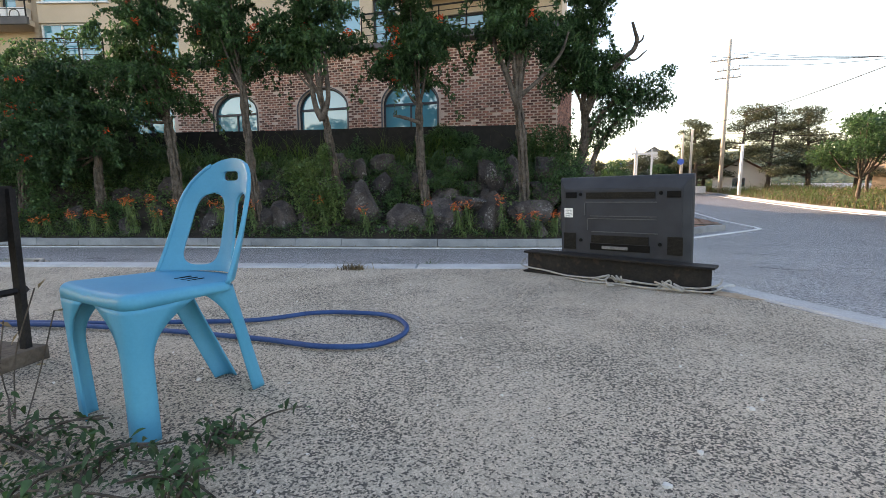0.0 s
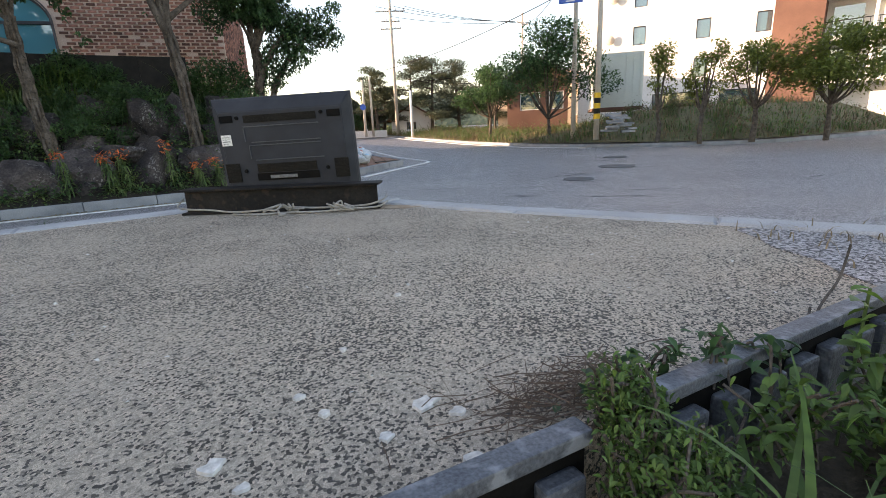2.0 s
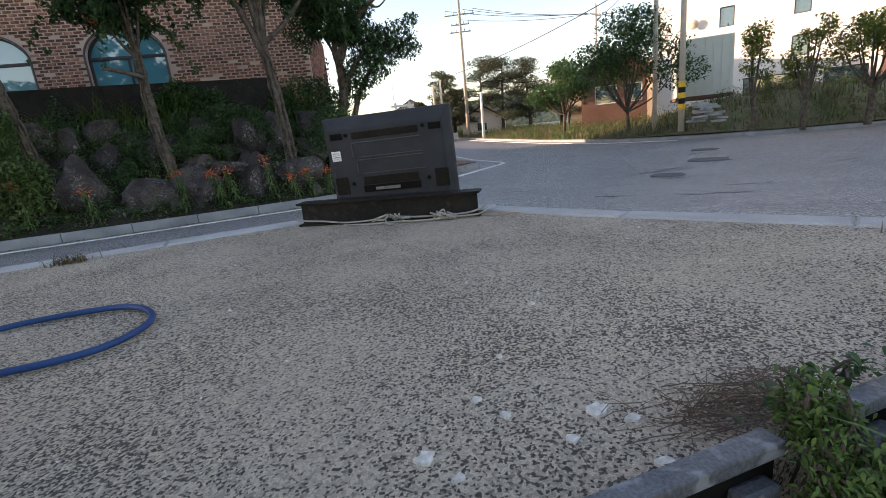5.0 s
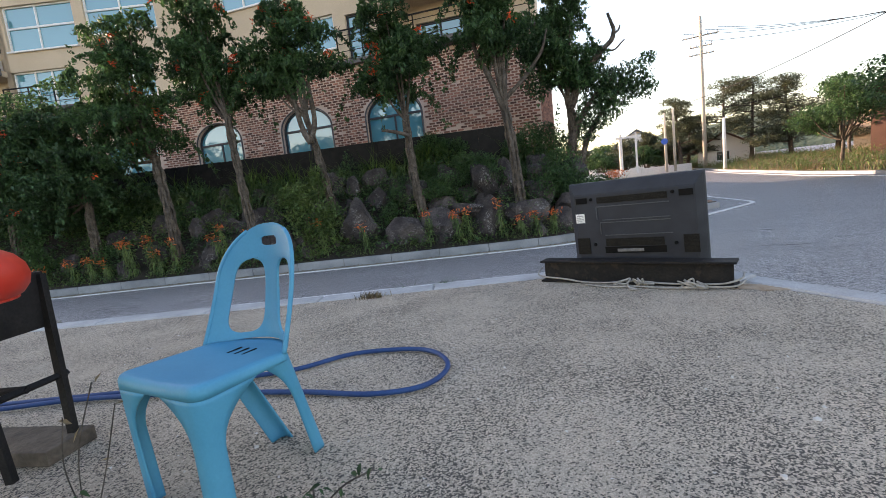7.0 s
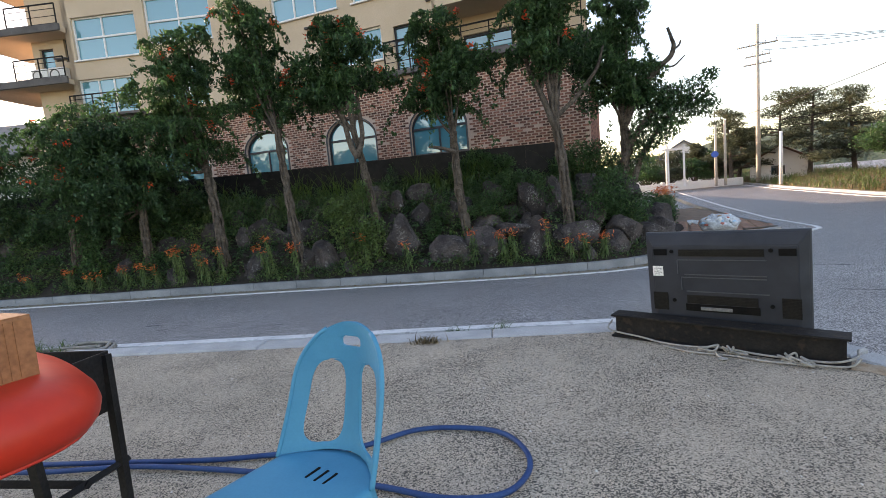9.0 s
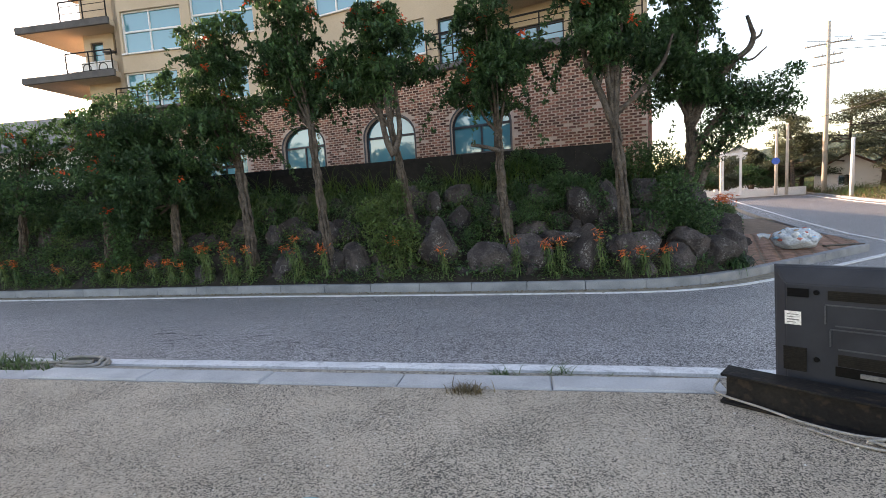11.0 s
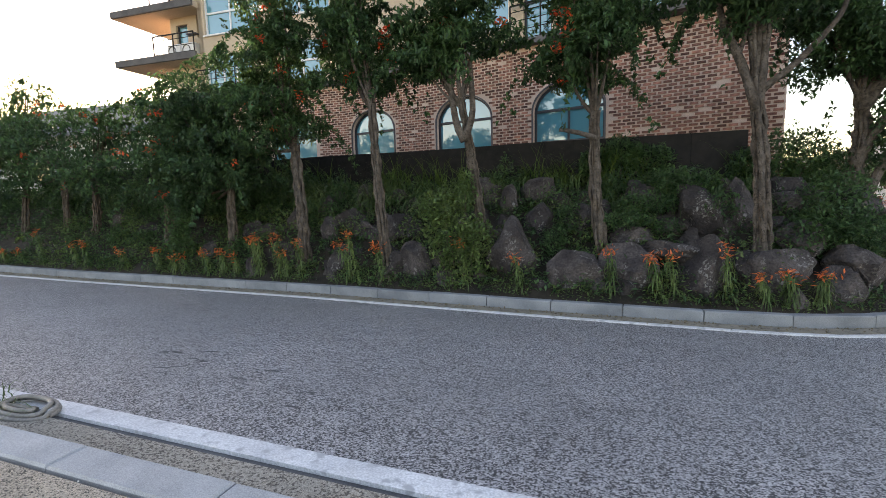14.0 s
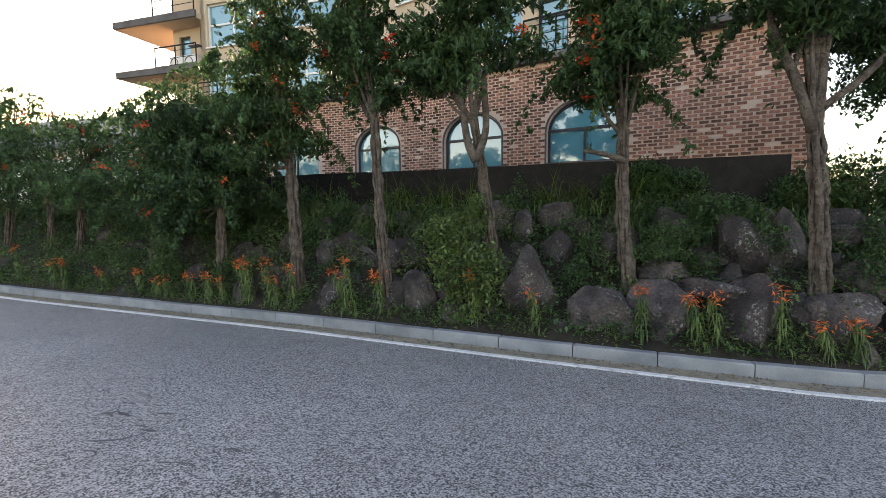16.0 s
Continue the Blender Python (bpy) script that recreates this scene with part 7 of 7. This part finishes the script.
bmesh.ops.create_cone(bm, cap_ends=True, segments=24, radius1=0.24, radius2=0.24, depth=0.03)
bmesh.ops.rotate(bm, cent=(0, 0, 0), matrix=Matrix.Rotation(math.pi / 2, 3, "X"), verts=bm.verts)
bmesh.ops.translate(bm, vec=(0, -0.06, 2.2), verts=bm.verts)
part("disc", bm, M["blue"], rs)
gt = thing("gate_frame", "white timber gate frame by the far houses", "gate", pose(11.8, 39.4, 0.2, 0, 0, -20))
for dx in (-0.55, 0.55):
    part("post", boxed((dx, 0, 1.6), (0.14, 0.14, 3.2)), M["white"], gt)
part("lintel", boxed((0, 0, 2.9), (1.9, 0.16, 0.16)), M["white"], gt)
pole("lamp_post", "slim white lamp post", 11.2, 39.8, 0.2, 4.6, 0.06, "white", (), "lamp posts")


# wires
def wire(a, b, sag, n=14):
    bm = bmesh.new()
    a, b = Vector(a), Vector(b)
    tube(bm, [a.lerp(b, k / n) - Vector((0, 0, sag * 4 * (k / n) * (1 - k / n))) for k in range(n + 1)], 0.018, 5)
    tagged(finish(bm, "cable", M["black"]), "black overhead cable between poles", "cable", "overhead cables")


for dx, dz in ((-1.1, 10.5), (0.3, 10.5), (1.1, 10.5), (0, 9.7)):
    wire((18.3 + dx, 41.2 - dx * .4, 0.3 + dz), (27.0 + dx * .7, 34.0, 8.6), 0.3)
wire((18.3, 41.2, 5.2), (27, 34, 4.8), 0.9)
wire((18.3, 41.2, 4.7), (27, 34, 5.6), 0.5)
wire((16.7, 16.8, 7.0), (27, 34, 8.4), 0.6)
wire((16.7, 16.8, 6.0), (13.0, 30.0, 4.2), 0.3)
for dz in (8.4, 8.0):
    wire((27, 34, dz), (60, 8, 12), 1.0)


# houses across the junction
def gable_house(name, label, m, w, d, h, rise, wall, roof, wins=(), over=0.4):
    t = thing(name, label, "house", m)
    holes = [rect_outline(*q) for q in wins]
    pierced_wall("wall", -w / 2, w / 2, -1.0, h, holes, 0.2, M[wall], t, y=-d / 2)
    for q in wins:
        bm, inner = frame_loop(rect_outline(*q), 0.05, 0.06, -d / 2 + 0.06)
        ww = part("window", bm, M["white"], t)
        bm = bmesh.new()
        bm.faces.new([bm.verts.new((p[0], -d / 2 + 0.1, p[1])) for p in inner])
        part("pane", bm, M["glass2"], ww)
    part("body", boxed((0, 0.15, (h - 1.0) / 2), (w - 0.02, d - 0.5, h + 1.0)), M[wall], t)
    bm = bmesh.new()
    g = [[bm.verts.new((x, y, z)) for x, z in ((-w / 2, h), (w / 2, h), (0, h + rise))] for y in (-d / 2, d / 2)]
    bm.faces.new(g[0])
    bm.faces.new(g[1])
    bm.faces.new((g[0][0], g[0][1], g[1][1], g[1][0]))
    part("gable", bm, M[wall], t)
    bm = bmesh.new()
    o = w / 2 + over
    zl = h - rise * over / (w / 2)
    r = [[bm.verts.new((x, y, z)) for x, z in ((-o, zl), (0, h + rise), (o, zl), (o, zl + 0.16), (0, h + rise + 0.18), (-o, zl + 0.16))] for y in (-d / 2 - over, d / 2 + over)]
    for k in range(6):
        bm.faces.new((r[0][k], r[0][(k + 1) % 6], r[1][(k + 1) % 6], r[1][k]))
    bm.faces.new(r[0])
    bm.faces.new(r[1])
    part("roof", bm, M[roof], t)
    return t


gable_house("house", "white gabled house with grey roof at the road's end", pose(18.3, 59, 0.4, 0, 0, -17), 5.4, 8, 2.6, 1.6, "whitewall", "roof", ((-2.0, -0.9, 0.9, 2.0), (0.6, 1.9, 0.6, 2.1)))
gable_house("house", "low dark-roofed house with a violet sign board", pose(14.0, 60.5, 0.4, 0, 0, -15), 5.0, 8, 2.0, 0.7, "whitewall", "roof", ((-1.6, -0.4, 0.7, 1.7), (0.5, 1.7, 0.7, 1.7)))
part_s = thing("sign_board", "violet sign board on a low house roof", "sign", pose(14.2, 56.0, 2.9, 0, 0, -15))
part("board", boxed((0, 0, 0), (1.7, 0.08, 0.45), bevel=0.01), M["blue"], part_s)
gable_house("house", "small cream house with brown roof behind the pole", pose(21.5, 44.5, 0.2, 0, 0, -30), 4.0, 4, 1.3, 1.2, "whitewall", "brownwall", ((-0.6, 0.4, 0.2, 1.0),))
gable_house("house", "red-brown house with white window frames behind trees", pose(25.0, 29.5, 0.2, 0, 0, -40), 4.2, 5, 3.4, 1.2, "brownwall", "roof", ((-1.2, 0.2, 1.2, 2.4), (0.8, 1.8, 1.2, 2.4)))
gable_house("house", "sunlit cream house behind the pines", pose(31.5, 36, 0.2, 0, 0, -38), 9.0, 6, 3.6, 1.4, "stucco", "roof", ((-3.4, -2.0, 0.8, 2.4), (-0.8, 0.8, 0.8, 2.4), (2.0, 3.4, 0.8, 2.4)))
ct = thing("storage_container", "pale grey-green storage container on the verge", "container", pose(20.8, 18.2, 1.0, 0, 0, -42))
part("body", boxed((0, 1.2, 1.3), (2.2, 5.0, 2.5), bevel=0.02), M["container"], ct)
for k in range(7):
    part("rib", boxed((-0.99 + 0.33 * k, -1.31, 1.3), (0.05, 0.03, 2.4)), M["container"], ct)
part("skid", boxed((0, 1.2, 0.0), (2.3, 5.1, 0.14)), M["brownwall"], ct)
sp = thing("stone_pile", "pile of flat stones at the foot of the pole", "stones", pose(16.3, 13.8, 0, 0, 0, -40))
for k in range(14):
    rk = random.Random(k)
    bm = boxed((rk.uniform(-.5, .5), rk.uniform(-.2, .2), 0.02 + 0.05 * k), (rk.uniform(.35, .7), .4, rk.uniform(.07, .13)), Matrix.Rotation(rk.uniform(-.3, .3), 3, "Z"), 0.03)
    part("stone", bm, M["kerb"], sp)

# sunlit apartment block and the brown block with balconies
wb = thing("white_apartment_block", "tall white apartment block in low sunlight", "building", pose(34.0, 24.0, 0, 0, 0, -54))
WIN = []
for fl_ in range(4):
    for c in (-3.6, 0.6, 4.2):
        WIN.append((c, c + 0.9, 3.2 + 2.6 * fl_, 4.5 + 2.6 * fl_))
WIN += [(-2.0, 1.5, 0.6, 2.2), (2.4, 4.6, 0.6, 2.2)]
pierced_wall("wall", -7.5, 7.0, -1.0, 14, [rect_outline(*q) for q in WIN], 0.25, M["whitewall"], wb)
for q in WIN:
    bm, inner = frame_loop(rect_outline(*q), 0.06, 0.08, 0.08)
    ww = part("window", bm, M["darkframe"], wb)
    bm = bmesh.new()
    bm.faces.new([bm.verts.new((p[0], 0.13, p[1])) for p in inner])
    part("pane", bm, M["glass2"], ww)
part("body", boxed((-0.25, 4.2, 6.5), (14.4, 7.8, 15)), M["whitewall"], wb)
for k in range(3):
    bm = bmesh.new()
    bmesh.ops.create_cone(bm, cap_ends=True, segments=20, radius1=0.35, radius2=0.1, depth=0.12)
    bmesh.ops.rotate(bm, cent=(0, 0, 0), matrix=Matrix.Rotation(math.pi / 2, 3, "X"), verts=bm.verts)
    bmesh.ops.translate(bm, vec=(-5.2 + 0.2 * k, -0.35, 6.3 + 2.8 * k), verts=bm.verts)
    part("satellite_dish", bm, M["pole"], wb)
bb_ = thing("brown_apartment_block", "brown and white block with open balconies", "building", pose(38.5, 14.0, 0, 0, 0, -68))
part("core", boxed((-4.5, 2.0, 6.0), (2.6, 5, 15)), M["brownwall"], bb_)
part("body", boxed((3.0, 4.2, 6.0), (13.0, 4.5, 15)), M["whitewall"], bb_)
for fl_ in range(5):
    z = 0.6 + 2.55 * fl_
    part("balcony_slab", boxed((3.0, 0.9, z + 1.55), (12.6, 2.2, 0.25)), M["whitewall"], bb_)
    for c in range(5):
        x = -2.2 + 2.6 * c
        part("balcony_post", boxed((x - 1.2, -0.1, z + 2.8), (0.16, 0.16, 2.4)), M["whitewall"], bb_)
        rl = part("railing", boxed((x + 0.1, -0.1, z + 2.55), (2.4, 0.05, 0.05)), M["black"], bb_)
        for q in range(8):
            part("baluster", boxed((x - 1.0 + 0.31 * q, -0.1, z + 2.1), (0.03, 0.03, 0.9)), M["black"], rl)
        part("door", boxed((x + 0.1, 1.93, z + 2.7), (1.5, 0.06, 1.9)), M["glass2"], bb_)

# wooded hill behind
v, f = [], []
n = 90
for i in range(n):
    a = math.radians(5 + 95 * i / (n - 1))
    R = 210
    x, y = R * math.cos(a) + 5, R * math.sin(a)
    h = 11 + 5 * math.sin(i * 0.13 + 0.7) + 3 * noise.noise((i * 0.21, 0, 0)) + 1.6 * noise.noise((i * 0.9, 4, 0))
    v += [(x, y, -3), (x * 1.06, y * 1.06, h * 0.6), (x * 1.15, y * 1.15, h)]
    if i:
        b0 = 3 * (i - 1)
        f += [(b0, b0 + 3, b0 + 4, b0 + 1), (b0 + 1, b0 + 4, b0 + 5, b0 + 2)]
tagged(from_arrays("backdrop", v, f, M["hill"], None, True), "low wooded hill far behind the houses", "hill", "", "structure")

# ---- pieces: bricks of the house wall, pavers of the corner ----
def brick_mesh(w, h, d):
    bm = bmesh.new()
    box(bm, (0, -d / 2 + 0.004, 0), (w, d, h))
    me = bpy.data.meshes.new("brick")
    bm.to_mesh(me)
    bm.free()
    me.materials.append(M["brick"])
    return me


BW, BH, PW, PH = 0.184, 0.055, 0.235, 0.083
brick_me = brick_mesh(BW, BH, 0.022)
half_me = brick_mesh(BW * 0.48, BH, 0.022)


def clear_of(x, z, w, arches):
    for a, b in arches:
        c, r = (a + b) / 2, (b - a) / 2 + 0.05
        dx = max(0.0, abs(x - c) - w / 2)
        if dx < r and z > 2.5:
            top = 3.42 + 0.81 * math.sqrt(max(0.0, 1 - (dx / r) ** 2))
            if z < top + 0.04:
                return False
    return True


def brick_field(parent, x0, x1, z0, z1, arches, near, seed):
    rng = random.Random(seed)
    v, f, made = [], [], 0
    rows_n = int((z1 - z0) / PH)
    for r in range(rows_n):
        z = z0 + PH * (r + 0.5)
        x = x1 - (PW * 0.5 if r % 2 else 0) - BW / 2 - 0.01
        while x - BW / 2 > x0:
            if clear_of(x, z, BW, arches) and rng.random() > 0.02:
                jit = rng.uniform(-0.004, 0.004)
                if near(x, z) and made < 300:
                    ob = new("brick", brick_me)
                    ob.parent = parent
                    ob.location = (x + jit, 0, z)
                    made += 1
                else:
                    a, b, c, d = x - BW / 2 + jit, x + BW / 2 + jit, z - BH / 2, z + BH / 2
                    i = len(v)
                    y = -0.018 + rng.uniform(-0.003, 0.003)
                    v += [(a, 0.004, c), (b, 0.004, c), (b, 0.004, d), (a, 0.004, d), (a, y, c), (b, y, c), (b, y, d), (a, y, d)]
                    f += [(i + 4, i + 5, i + 6, i + 7), (i, i + 1, i + 5, i + 4), (i + 1, i + 2, i + 6, i + 5), (i + 2, i + 3, i + 7, i + 6), (i + 3, i, i + 4, i + 7)]
            x -= PW
    ob = from_arrays("brickwork", v, f, M["brick_mass"], parent)
    tagged(ob, kind="stuff")


brick_field(house, -13.5, -0.02, 1.0, BR_TOP - 0.05, ARCHES, lambda x, z: -3.7 < x < -0.4 and 2.4 < z < 5.0, 1)
v, f = [], []
ebr = random.Random(6)
for r in range(int(4.2 / PH)):
    z = 1.0 + PH * (r + 0.5)
    y = 0.12 + (PW * 0.5 if r % 2 else 0)
    while y < 10.0:
        a, b, c, d, i, x = y - BW / 2, y + BW / 2, z - BH / 2, z + BH / 2, len(v), 0.012 + ebr.uniform(-0.003, 0.003)
        v += [(-0.01, a, c), (-0.01, b, c), (-0.01, b, d), (-0.01, a, d), (x, a, c), (x, b, c), (x, b, d), (x, a, d)]
        f += [(i + 4, i + 5, i + 6, i + 7), (i, i + 1, i + 5, i + 4), (i + 1, i + 2, i + 6, i + 5), (i + 2, i + 3, i + 7, i + 6), (i + 3, i, i + 4, i + 7)]
        y += PW
tagged(from_arrays("brickwork", v, f, M["brick_mass"], house), kind="stuff")
brick_field(wing, -8.1, 0.1, 1.0, 5.2, [(-3.3, -1.3), (-7.0, -5.0)], lambda x, z: False, 2)

# herringbone pavers on the corner
def inside(x, y, poly):
    c = False
    for (x0, y0), (x1, y1) in zip(poly, poly[1:] + poly[:1]):
        if (y0 > y) != (y1 > y) and x < (x1 - x0) * (y - y0) / (y1 - y0) + x0:
            c = not c
    return c


pave = thing("paver_field", "red-brown herringbone block pavers on the street corner", "pavement", kind="structure")
bm = bmesh.new()
box(bm, (0, 0, 0), (0.222, 0.108, 0.05), None, 0.006)
pm = bpy.data.meshes.new("paver")
bm.to_mesh(pm)
bm.free()
pm.materials.append(M["paver"])
made = 0
rgp = random.Random(3)
u = 0.115
for i in range(-60, 140):
    for j in range(-60, 140):
        k = (i - j) % 4
        if k not in (0, 2):
            continue
        cx, cy = 3.0 + i * u, 10.6 + j * u
        if k == 0:
            px, py, rz = cx + u / 2, cy, 0.0
        else:
            px, py, rz = cx, cy + u / 2, math.pi / 2
        a = 0.5
        qx, qy = 5.0 + (px - 5.0) * math.cos(a) - (py - 13.0) * math.sin(a), 13.0 + (px - 5.0) * math.sin(a) + (py - 13.0) * math.cos(a)
        if made < 900 and inside(qx, qy, ISLAND) and 10.9 < qy < 17.5 and qx > 3.7:
            ob = new("paver", pm)
            ob.parent = pave
            ob.location = (qx, qy, island_z(0, 0) - 0.016 + rgp.uniform(-0.003, 0.003))
            ob.rotation_euler = (0, 0, rz + a)
            made += 1
